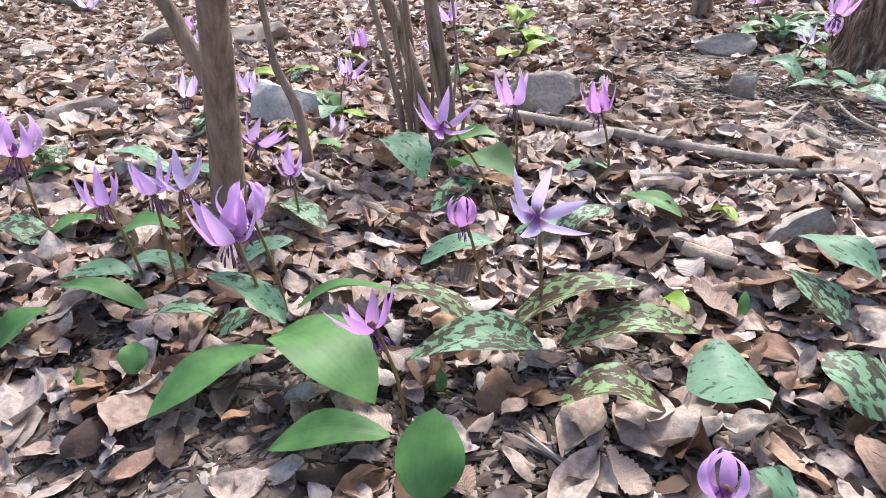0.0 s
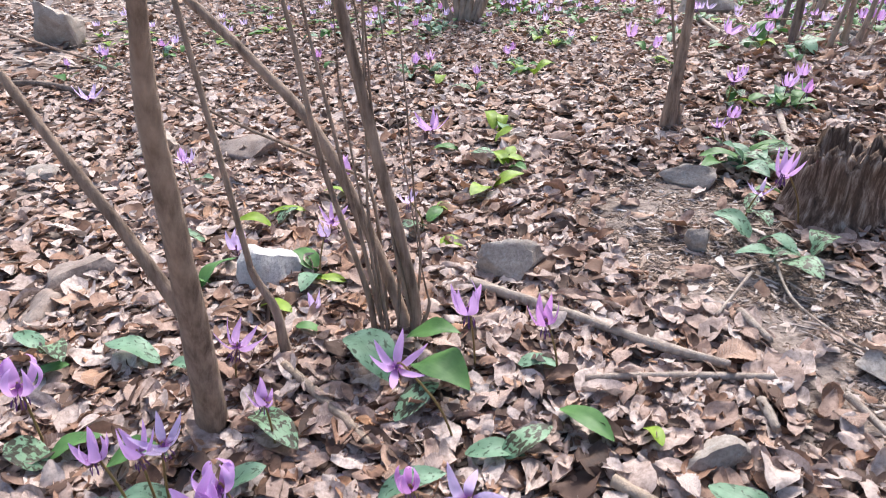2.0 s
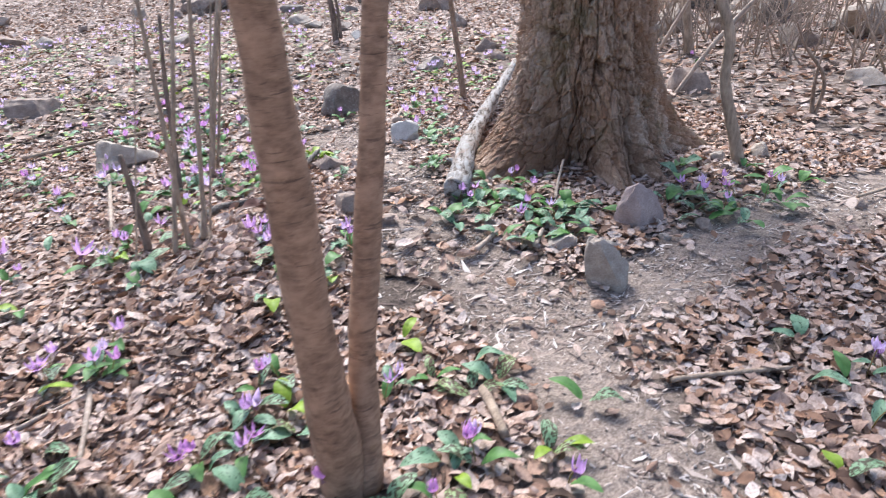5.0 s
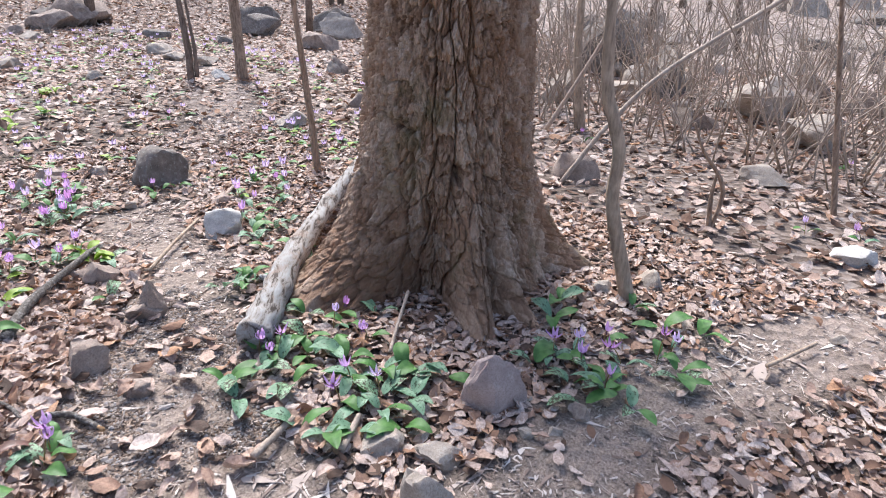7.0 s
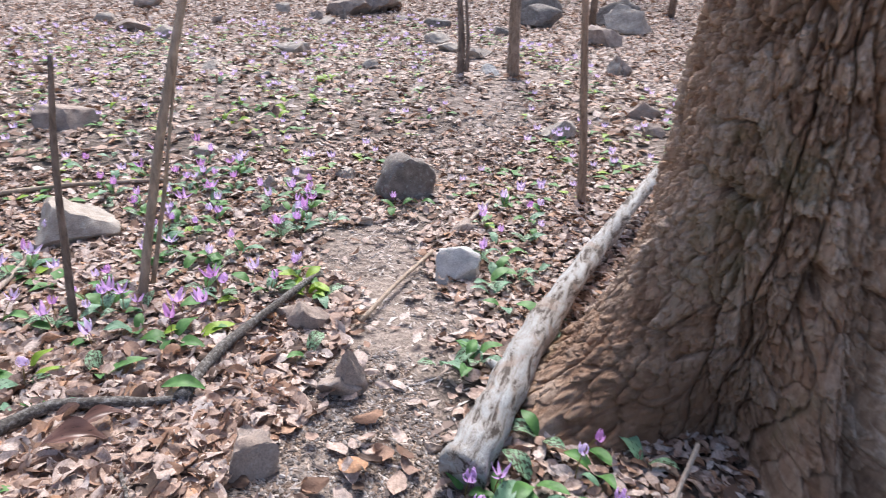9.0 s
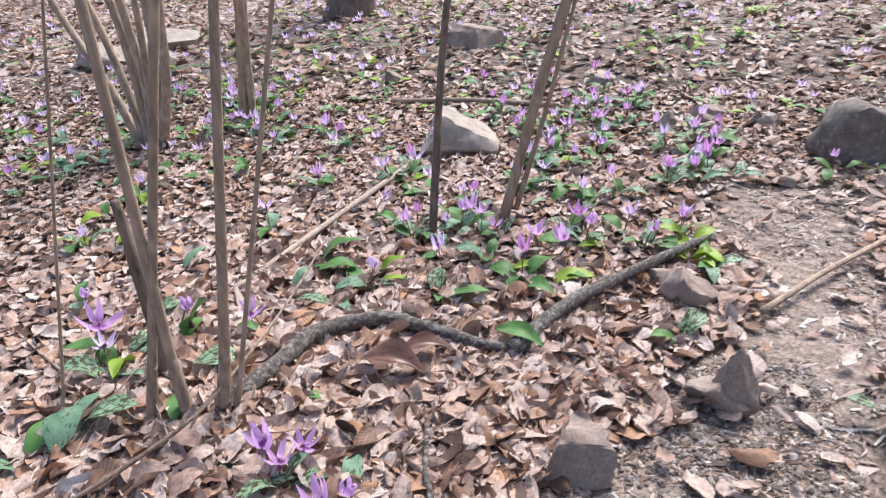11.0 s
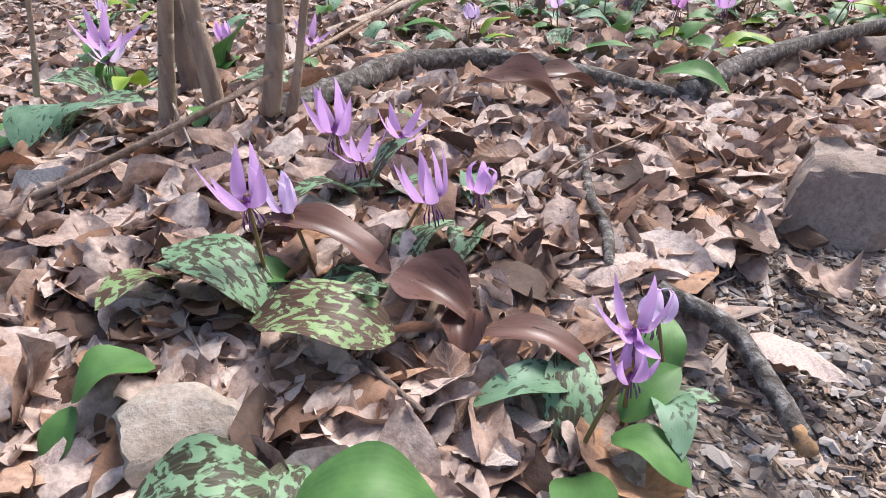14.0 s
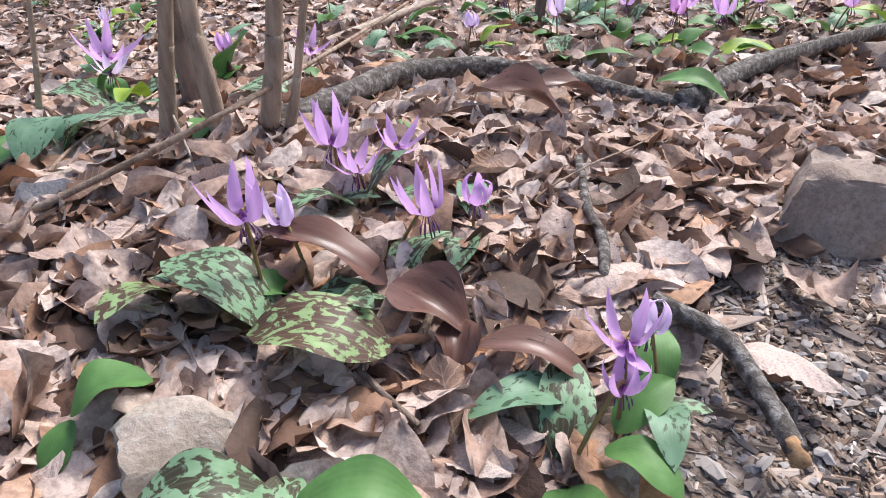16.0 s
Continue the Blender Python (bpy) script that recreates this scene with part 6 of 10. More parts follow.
violet(3.652, 6.351, leaves=[(-0.162, 0.108, 0.042, 0.006, 0.162, 0.018, 0.078, 0.14, "leaf_green"), (0.07, -0.318, 0.076, 0.307, -0.243, 0.096, 0.082, 0.14, "leaf_green")])
violet(4.235, 6.649, leaves=[(-0.099, 0.134, 0.055, 0.077, 0.189, 0.023, 0.113, 0.14, "leaf_green"), (0.007, -0.313, 0.064, 0.23, -0.246, 0.078, 0.086, 0.14, "leaf_lime"), (-0.213, -0.211, 0.061, -0.076, -0.212, 0.08, 0.063, 0.14, "leaf_lime"), (0.134, 0.119, 0.045, 0.29, 0.168, 0.024, 0.083, 0.14, "leaf_lime")])
violet(4.113, 6.07, leaves=[(-0.085, -0.309, 0.115, 0.137, -0.372, 0.086, 0.083, 0.2, "leaf_green")])
violet(3.664, 5.493, leaves=[(-0.144, -0.124, 0.112, 0.132, -0.112, 0.06, 0.125, 0.25, "leaf_brown"), (-0.009, -0.018, 0.092, 0.216, 0.083, 0.047, 0.091, 0.2, "leaf_brown")], label="withered purple-brown dogtooth violet leaves")
violet(3.164, 5.48, leaves=[(0.051, -0.153, 0.069, 0.112, -0.133, 0.058, 0.039, 0.14, "leaf_green")])
violet(3.254, 4.745, leaves=[(-0.019, 0.003, 0.051, 0.015, 0.014, 0.029, 0.049, 0.14, "leaf_grey_green")])
violet(3.415, 5.184, leaves=[(-0.028, -0.044, 0.055, 0.031, -0.025, 0.03, 0.05, 0.14, "leaf_green")])
violet(3.631, 6.423, flower=(-0.011, -0.004, 0.173), size=0.109, kind="cup", tone="petal_pale", label="pale lilac dogtooth violet")
violet(4.317, 6.672, flower=(-0.035, -0.011, 0.15), size=0.122, label="pale lilac dogtooth violet")
violet(4.157, 6.688, flower=(-0.033, -0.011, 0.173), size=0.112, label="pale lilac dogtooth violet")
# ---- dogtooth violets along the trail ----
violet(0.019, 5.688, flower=(-0.031, 0.072, 0.14), size=0.078, kind="wide", tone="petal_deep", leaves=[(0.01, 0.018, 0.04, 0.077, 0.143, 0.09, 0.06, 0.19, "leaf_grey_green"), (-0.018, -0.008, 0.04, -0.167, -0.07, 0.108, 0.08, 0.2, "leaf_green")])
violet(-0.175, 5.654, flower=(0.04, 0.026, 0.149), size=0.087, kind="cup", tone="petal", leaves=[(-0.014, 0.014, 0.04, -0.132, 0.138, 0.052, 0.081, 0.16, "leaf_green"), (0.001, -0.02, 0.04, 0.007, -0.148, 0.053, 0.05, 0.19, "leaf_grey_green")])
violet(0.558, 5.61, flower=(0.074, 0.036, 0.172), size=0.085, kind="curled", tone="petal", leaves=[(-0.011, 0.017, 0.04, -0.075, 0.111, 0.072, 0.047, 0.17, "leaf_grey_green")])
violet(1.736, 5.211, flower=(-0.008, 0.051, 0.158), size=0.087, kind="reflexed", tone="petal", leaves=[(0.002, -0.02, 0.04, 0.018, -0.178, 0.105, 0.075, 0.13, "leaf_mottled")])
violet(1.276, 6.483, flower=(0.022, -0.007, 0.137), size=0.08, kind="reflexed", tone="petal_pale", leaves=[(0.011, 0.017, 0.04, 0.113, 0.166, 0.088, 0.071, 0.18, "leaf_mottled"), (-0.02, -0.004, 0.04, -0.177, -0.035, 0.091, 0.068, 0.21, "leaf_mottled")])
violet(1.828, 4.044, flower=(-0.002, -0.031, 0.187), size=0.082, kind="wide", tone="petal", leaves=[(-0.006, -0.019, 0.04, -0.043, -0.147, 0.052, 0.048, 0.1, "leaf_mottled"), (0.016, 0.012, 0.04, 0.122, 0.09, 0.064, 0.055, 0.25, "leaf_green")])
violet(2.078, 3.932, flower=(0.065, 0.015, 0.156), size=0.078, kind="reflexed", tone="petal_pale", leaves=[(0.006, 0.019, 0.04, 0.066, 0.198, 0.084, 0.068, 0.21, "leaf_grey_green"), (-0.008, -0.018, 0.04, -0.078, -0.177, 0.105, 0.076, 0.22, "leaf_green")])
violet(1.578, 3.397, flower=(-0.069, -0.03, 0.149), size=0.072, kind="wide", tone="petal", leaves=[(-0.019, -0.005, 0.04, -0.135, -0.036, 0.085, 0.044, 0.15, "leaf_grey_green")])
violet(1.372, 2.628, flower=(0.03, -0.031, 0.135), size=0.075, kind="wide", tone="petal_pale", leaves=[(0.001, -0.02, 0.04, 0.012, -0.204, 0.061, 0.072, 0.19, "leaf_mottled"), (0.013, 0.015, 0.04, 0.087, 0.102, 0.077, 0.055, 0.11, "leaf_mottled")])
violet(2.295, 2.783, flower=(-0.03, 0.033, 0.181), size=0.079, kind="curled", tone="petal_deep", leaves=[(-0.02, -0.002, 0.04, -0.201, -0.02, 0.06, 0.077, 0.19, "leaf_mottled"), (0.02, -0.002, 0.04, 0.149, -0.014, 0.097, 0.048, 0.22, "leaf_grey_green")])
violet(2.492, 2.775, flower=(0.063, -0.011, 0.133), size=0.076, kind="wide", tone="petal_deep", leaves=[(-0.008, 0.019, 0.04, -0.05, 0.122, 0.104, 0.05, 0.13, "leaf_grey_green"), (-0.008, -0.019, 0.04, -0.074, -0.18, 0.065, 0.064, 0.22, "leaf_green")])
violet(2.581, 2.977, flower=(0.06, -0.023, 0.149), size=0.088, kind="reflexed", tone="petal_pale", leaves=[(0.011, -0.017, 0.04, 0.106, -0.161, 0.075, 0.078, 0.15, "leaf_grey_green"), (-0.005, 0.019, 0.04, -0.045, 0.163, 0.099, 0.058, 0.22, "leaf_grey_green")])
violet(2.872, 3.197, flower=(-0.059, -0.024, 0.183), size=0.074, kind="cup", tone="petal_pale", leaves=[(-0.001, -0.02, 0.04, -0.011, -0.208, 0.096, 0.09, 0.15, "leaf_mottled"), (0.004, 0.02, 0.04, 0.037, 0.186, 0.083, 0.062, 0.22, "leaf_green")])
violet(2.705, 2.278, flower=(-0.044, -0.007, 0.189), size=0.084, kind="curled", tone="petal_deep", leaves=[(0.02, 0.003, 0.04, 0.158, 0.022, 0.082, 0.059, 0.18, "leaf_grey_green")])
violet(3.347, 2.777, flower=(0.023, -0.054, 0.148), size=0.072, kind="cup", tone="petal_pale", leaves=[(0.012, -0.016, 0.04, 0.079, -0.106, 0.051, 0.043, 0.21, "leaf_mottled"), (0.006, 0.019, 0.04, 0.042, 0.132, 0.083, 0.059, 0.16, "leaf_grey_green")])
violet(3.373, 2.154, flower=(0.012, -0.049, 0.144), size=0.084, kind="curled", tone="petal_pale", leaves=[(0.01, -0.017, 0.04, 0.068, -0.113, 0.086, 0.05, 0.22, "leaf_green")])
violet(3.044, 1.959, flower=(-0.053, -0.048, 0.169), size=0.075, kind="curled", tone="petal_deep", leaves=[(-0.015, 0.013, 0.04, -0.121, 0.1, 0.109, 0.064, 0.24, "leaf_green"), (-0.002, -0.02, 0.04, -0.012, -0.153, 0.086, 0.061, 0.1, "leaf_grey_green")])
violet(3.323, 6.111, flower=(0.015, 0.029, 0.15), size=0.082, kind="curled", tone="petal_pale", leaves=[(-0.017, -0.011, 0.04, -0.167, -0.111, 0.071, 0.087, 0.2, "leaf_grey_green"), (0.02, 0.001, 0.04, 0.135, 0.005, 0.073, 0.051, 0.12, "leaf_mottled")])
violet(3.502, 4.447, flower=(-0.079, 0.061, 0.151), size=0.084, kind="cup", tone="petal_pale", leaves=[(-0.017, -0.01, 0.04, -0.136, -0.082, 0.086, 0.061, 0.16, "leaf_green"), (0.018, -0.01, 0.04, 0.139, -0.076, 0.107, 0.061, 0.11, "leaf_mottled")])
violet(3.701, 4.732, flower=(0.024, -0.07, 0.152), size=0.077, kind="curled", tone="petal", leaves=[(-0.006, 0.019, 0.04, -0.053, 0.175, 0.053, 0.066, 0.18, "leaf_grey_green"), (0.002, -0.02, 0.04, 0.015, -0.171, 0.06, 0.065, 0.11, "leaf_mottled")])
violet(4.075, 4.434, flower=(-0.03, 0.05, 0.134), size=0.074, kind="curled", tone="petal_pale", leaves=[(-0.003, 0.02, 0.04, -0.022, 0.145, 0.079, 0.063, 0.17, "leaf_green"), (0.002, -0.02, 0.04, 0.017, -0.16, 0.073, 0.056, 0.24, "leaf_grey_green")])
violet(3.474, 4.724, flower=(0.058, 0.068, 0.154), size=0.08, kind="wide", tone="petal", leaves=[(-0.01, -0.017, 0.04, -0.089, -0.161, 0.104, 0.062, 0.23, "leaf_mottled"), (0.02, 0.004, 0.04, 0.152, 0.03, 0.075, 0.064, 0.12, "leaf_mottled")])
violet(2.99, 5.576, flower=(-0.045, -0.008, 0.143), size=0.09, kind="wide", tone="petal", leaves=[(-0.02, -0.001, 0.04, -0.137, -0.01, 0.059, 0.046, 0.23, "leaf_green")])
violet(-0.154, 7.474, flower=(-0.042, -0.008, 0.185), size=0.088, kind="reflexed", tone="petal_deep", leaves=[(0.005, -0.019, 0.04, 0.044, -0.167, 0.057, 0.068, 0.13, "leaf_grey_green")])
violet(-0.64, 8.612, flower=(0.001, 0.023, 0.131), size=0.072, kind="wide", tone="petal_pale", leaves=[(-0.016, 0.012, 0.04, -0.165, 0.12, 0.084, 0.088, 0.23, "leaf_grey_green"), (0.006, -0.019, 0.04, 0.048, -0.167, 0.075, 0.058, 0.15, "leaf_mottled")])
violet(-1.184, 7.828, flower=(0.035, -0.002, 0.148), size=0.076, kind="reflexed", tone="petal", leaves=[(-0.016, 0.012, 0.04, -0.145, 0.114, 0.102, 0.074, 0.15, "leaf_green")])
violet(-1.015, 6.227, flower=(-0.049, 0.07, 0.137), size=0.092, kind="cup", tone="petal_deep", leaves=[(0.012, 0.016, 0.04, 0.1, 0.138, 0.061, 0.071, 0.23, "leaf_green")])
violet(1.691, 8.374, flower=(0.035, -0.011, 0.17), size=0.074, kind="reflexed", tone="petal_pale", leaves=[(-0.006, -0.019, 0.04, -0.06, -0.187, 0.067, 0.082, 0.17, "leaf_green")])
violet(-0.198, 9.313, flower=(-0.018, 0.02, 0.148), size=0.09, kind="reflexed", tone="petal", leaves=[(-0.012, 0.016, 0.04, -0.095, 0.122, 0.068, 0.065, 0.15, "leaf_green"), (0.012, -0.016, 0.04, 0.078, -0.11, 0.064, 0.05, 0.22, "leaf_mottled")])
violet(-0.033, 9.415, flower=(-0.039, -0.079, 0.167), size=0.071, kind="wide", tone="petal_deep", leaves=[(0.02, -0.002, 0.04, 0.151, -0.013, 0.076, 0.064, 0.15, "leaf_green")])
violet(1.245, 8.894, flower=(-0.019, -0.052, 0.182), size=0.087, kind="wide", tone="petal", leaves=[(-0.01, -0.017, 0.04, -0.095, -0.17, 0.081, 0.079, 0.17, "leaf_green")])
violet(1.035, 8.971, flower=(-0.029, -0.005, 0.138), size=0.074, kind="cup", tone="petal", leaves=[(-0.004, -0.02, 0.04, -0.029, -0.136, 0.063, 0.047, 0.11, "leaf_grey_green"), (0.017, 0.011, 0.04, 0.171, 0.11, 0.081, 0.077, 0.16, "leaf_grey_green")])
violet(-2.688, 12.616, flower=(0.053, 0.028, 0.162), size=0.089, kind="curled", tone="petal", leaves=[(-0.017, -0.01, 0.04, -0.127, -0.077, 0.094, 0.049, 0.24, "leaf_grey_green")])
violet(1.882, 4.016, flower=(-0.075, -0.047, 0.186), size=0.079, kind="wide", tone="petal", leaves=[(0.02, -0.004, 0.04, 0.168, -0.032, 0.081, 0.068, 0.14, "leaf_green")])
violet(2.068, 3.867, flower=(0.008, -0.003, 0.166), size=0.09, kind="reflexed", tone="petal", leaves=[(0.019, -0.005, 0.04, 0.187, -0.043, 0.09, 0.078, 0.1, "leaf_green"), (0, 0.02, 0.04, 0.001, 0.173, 0.068, 0.059, 0.17, "leaf_grey_green")])
violet(2.131, 3.829, flower=(0.054, 0.015, 0.134), size=0.088, kind="reflexed", tone="petal_deep", leaves=[(0.011, -0.017, 0.04, 0.071, -0.11, 0.055, 0.044, 0.23, "leaf_green"), (0.01, 0.017, 0.04, 0.097, 0.161, 0.105, 0.074, 0.17, "leaf_green")])
violet(2.743, 3.182, flower=(0.035, 0.022, 0.152), size=0.081, kind="curled", tone="petal_deep", leaves=[(0.016, 0.013, 0.04, 0.115, 0.094, 0.103, 0.051, 0.22, "leaf_mottled"), (-0.02, 0.002, 0.04, -0.13, 0.012, 0.074, 0.042, 0.17, "leaf_green")])
violet(2.66, 3.052, flower=(-0.062, -0.075, 0.134), size=0.092, kind="cup", tone="petal", leaves=[(-0.016, -0.013, 0.04, -0.163, -0.131, 0.069, 0.076, 0.21, "leaf_grey_green"), (0.014, -0.014, 0.04, 0.141, -0.142, 0.08, 0.079, 0.21, "leaf_mottled")])
violet(2.503, 2.815, flower=(-0.02, -0.078, 0.138), size=0.092, kind="reflexed", tone="petal", leaves=[(0.02, 0.001, 0.04, 0.158, 0.006, 0.07, 0.05, 0.15, "leaf_mottled"), (-0.009, 0.018, 0.04, -0.063, 0.131, 0.058, 0.062, 0.21, "leaf_grey_green")])
violet(2.29, 2.879, flower=(-0.077, -0.03, 0.137), size=0.086, kind="wide", tone="petal_deep", leaves=[(-0.003, -0.02, 0.04, -0.033, -0.19, 0.072, 0.067, 0.17, "leaf_green"), (0.02, 0.001, 0.04, 0.197, 0.009, 0.1, 0.069, 0.19, "leaf_mottled")])
violet(3.233, 2.687, flower=(0.056, 0.009, 0.141), size=0.07, kind="wide", tone="petal", leaves=[(0.015, 0.013, 0.04, 0.127, 0.11, 0.081, 0.058, 0.15, "leaf_green")])
violet(3.317, 2.013, flower=(0.014, 0.068, 0.155), size=0.083, kind="curled", tone="petal_deep", leaves=[(0.013, -0.015, 0.04, 0.132, -0.161, 0.109, 0.069, 0.23, "leaf_green"), (-0.013, 0.015, 0.04, -0.122, 0.149, 0.089, 0.074, 0.23, "leaf_mottled")])
violet(3.551, 1.664, flower=(-0.014, -0.07, 0.168), size=0.087, kind="cup", tone="petal", leaves=[(0.003, -0.02, 0.04, 0.026, -0.186, 0.099, 0.067, 0.19, "leaf_green")])
violet(5.407, 1.169, flower=(0.076, 0.001, 0.18), size=0.09, kind="curled", tone="petal_pale", leaves=[(0.008, -0.019, 0.04, 0.075, -0.185, 0.09, 0.069, 0.24, "leaf_grey_green")])
violet(5.493, 1.116, flower=(0.01, 0.052, 0.14), size=0.073, kind="reflexed", tone="petal", leaves=[(0.019, -0.007, 0.04, 0.187, -0.07, 0.097, 0.071, 0.21, "leaf_green"), (-0.011, 0.017, 0.04, -0.09, 0.14, 0.076, 0.054, 0.19, "leaf_grey_green")])
violet(5.022, 0.984, flower=(-0.005, -0.067, 0.176), size=0.088, kind="curled", tone="petal", leaves=[(0.02, 0.003, 0.04, 0.162, 0.027, 0.087, 0.053, 0.17, "leaf_grey_green")])
violet(3.303, 2.097, flower=(0.048, 0.016, 0.151), size=0.075, kind="cup", tone="petal", leaves=[(-0.002, 0.02, 0.04, -0.021, 0.173, 0.083, 0.07, 0.13, "leaf_grey_green")])
violet(5.319, 4.614, flower=(0.007, -0.044, 0.159), size=0.083, kind="curled", tone="petal", leaves=[(0.012, -0.016, 0.04, 0.112, -0.141, 0.055, 0.071, 0.16, "leaf_green"), (-0.007, 0.019, 0.04, -0.053, 0.151, 0.08, 0.062, 0.18, "leaf_green")])
violet(5.434, 4.556, flower=(0.037, 0.003, 0.143), size=0.084, kind="wide", tone="petal", leaves=[(0.015, 0.014, 0.04, 0.115, 0.106, 0.062, 0.062, 0.16, "leaf_green"), (-0.02, -0.004, 0.04, -0.138, -0.026, 0.108, 0.058, 0.18, "leaf_green")])
violet(5.334, 4.504, flower=(-0.019, -0.053, 0.133), size=0.074, kind="curled", tone="petal", leaves=[(-0.005, -0.019, 0.04, -0.042, -0.174, 0.091, 0.059, 0.21, "leaf_green")])
violet(5.863, 4.531, flower=(0.02, -0.01, 0.179), size=0.075, kind="curled", tone="petal_pale", leaves=[(0.006, -0.019, 0.04, 0.043, -0.132, 0.072, 0.055, 0.24, "leaf_grey_green")])
violet(6.027, 4.676, flower=(0.004, -0.069, 0.143), size=0.074, kind="cup", tone="petal_deep", leaves=[(0.003, -0.02, 0.04, 0.028, -0.178, 0.054, 0.075, 0.11, "leaf_green")])
violet(5.97, 4.27, flower=(-0.069, -0.031, 0.149), size=0.09, kind="curled", tone="petal", leaves=[(0.01, -0.017, 0.04, 0.081, -0.144, 0.089, 0.059, 0.16, "leaf_green")])
violet(5.596, 3.965, flower=(-0.056, -0.016, 0.171), size=0.077, kind="reflexed", tone="petal", leaves=[(0.016, -0.012, 0.04, 0.12, -0.095, 0.065, 0.05, 0.12, "leaf_grey_green"), (-0.014, 0.014, 0.04, -0.137, 0.14, 0.081, 0.069, 0.19, "leaf_green")])
violet(5.428, 3.846, flower=(-0.045, 0.02, 0.157), size=0.086, kind="wide", tone="petal", leaves=[(-0.001, -0.02, 0.04, -0.008, -0.194, 0.068, 0.083, 0.22, "leaf_green"), (0.016, 0.012, 0.04, 0.147, 0.117, 0.079, 0.069, 0.16, "leaf_grey_green")])
violet(5.623, 3.708, flower=(-0.012, 0.035, 0.186), size=0.073, kind="wide", tone="petal_pale", leaves=[(0.02, 0.003, 0.04, 0.186, 0.032, 0.089, 0.079, 0.15, "leaf_grey_green"), (-0.009, 0.018, 0.04, -0.092, 0.186, 0.097, 0.081, 0.16, "leaf_mottled")])
violet(6.738, 3.256, flower=(0.066, 0.044, 0.154), size=0.083, kind="wide", tone="petal", leaves=[(-0.019, -0.007, 0.04, -0.153, -0.059, 0.065, 0.054, 0.23, "leaf_grey_green"), (0.017, -0.011, 0.04, 0.128, -0.083, 0.071, 0.061, 0.18, "leaf_grey_green")])
violet(6.878, 3.185, flower=(0.061, 0.004, 0.157), size=0.09, kind="curled", tone="petal_pale", leaves=[(0.02, 0.004, 0.04, 0.164, 0.034, 0.084, 0.061, 0.23, "leaf_grey_green")])
violet(6.812, 3.082, flower=(-0.059, -0.036, 0.186), size=0.09, kind="cup", tone="petal", leaves=[(-0.017, 0.011, 0.04, -0.146, 0.098, 0.107, 0.073, 0.2, "leaf_green"), (0.001, -0.02, 0.04, 0.012, -0.18, 0.055, 0.063, 0.12, "leaf_green")])
violet(7.163, 3.13, flower=(-0.059, -0.049, 0.186), size=0.078, kind="cup", tone="petal", leaves=[(0.016, -0.012, 0.04, 0.149, -0.109, 0.066, 0.077, 0.22, "leaf_green")])
violet(7.03, 2.893, flower=(-0.064, 0.073, 0.172), size=0.088, kind="wide", tone="petal_deep", leaves=[(0.007, -0.019, 0.04, 0.063, -0.182, 0.077, 0.063, 0.17, "leaf_grey_green"), (-0.005, 0.019, 0.04, -0.046, 0.165, 0.073, 0.075, 0.18, "leaf_mottled")])
violet(6.762, 2.855, flower=(-0.078, -0.064, 0.186), size=0.071, kind="reflexed", tone="petal", leaves=[(0.017, -0.011, 0.04, 0.131, -0.087, 0.084, 0.05, 0.18, "leaf_green"), (0.009, 0.018, 0.04, 0.077, 0.154, 0.056, 0.061, 0.1, "leaf_green")])
violet(7.291, 2.782, flower=(0.077, 0.014, 0.189), size=0.074, kind="wide", tone="petal_deep", leaves=[(-0.005, -0.019, 0.04, -0.041, -0.177, 0.1, 0.063, 0.21, "leaf_green"), (0.016, 0.012, 0.04, 0.146, 0.109, 0.08, 0.068, 0.18, "leaf_green")])
violet(7.454, 2.769, flower=(-0.054, -0.053, 0.16), size=0.078, kind="reflexed", tone="petal_pale", leaves=[(0.02, -0, 0.04, 0.172, -0.003, 0.082, 0.061, 0.12, "leaf_grey_green")])
violet(5.384, 8.608, flower=(-0.039, -0.062, 0.18), size=0.089, kind="reflexed", tone="petal", leaves=[(-0.005, 0.019, 0.04, -0.046, 0.169, 0.083, 0.065, 0.16, "leaf_mottled"), (-0.005, -0.019, 0.04, -0.044, -0.177, 0.065, 0.071, 0.17, "leaf_green")])
violet(5.156, 7.878, flower=(-0.027, 0.074, 0.158), size=0.08, kind="curled", tone="petal_pale", leaves=[(-0.02, -0, 0.04, -0.13, -0.002, 0.089, 0.043, 0.19, "leaf_mottled"), (0.02, -0.003, 0.04, 0.188, -0.028, 0.11, 0.072, 0.23, "leaf_grey_green")])
violet(4.992, 7.158, flower=(-0.011, -0.061, 0.156), size=0.091, kind="reflexed", tone="petal_pale", leaves=[(-0.004, -0.02, 0.04, -0.033, -0.156, 0.056, 0.059, 0.17, "leaf_green")])
violet(13.64, 3.412, flower=(0.015, -0.056, 0.152), size=0.082, kind="wide", tone="petal", leaves=[(0.019, 0.006, 0.04, 0.131, 0.041, 0.083, 0.055, 0.18, "leaf_green"), (-0.02, 0.003, 0.04, -0.182, 0.031, 0.086, 0.075, 0.15, "leaf_green")])
violet(10.886, 2.467, flower=(-0.046, 0.074, 0.173), size=0.087, kind="reflexed", tone="petal", leaves=[(0.013, -0.015, 0.04, 0.109, -0.13, 0.065, 0.061, 0.17, "leaf_grey_green"), (-0.008, 0.018, 0.04, -0.06, 0.138, 0.081, 0.062, 0.14, "leaf_green")])
violet(10.73, 2.962, flower=(-0.007, 0.025, 0.141), size=0.084, kind="cup", tone="petal_pale", leaves=[(-0.018, 0.009, 0.04, -0.156, 0.083, 0.08, 0.076, 0.17, "leaf_green"), (-0.001, -0.02, 0.04, -0.004, -0.161, 0.084, 0.066, 0.17, "leaf_green")])
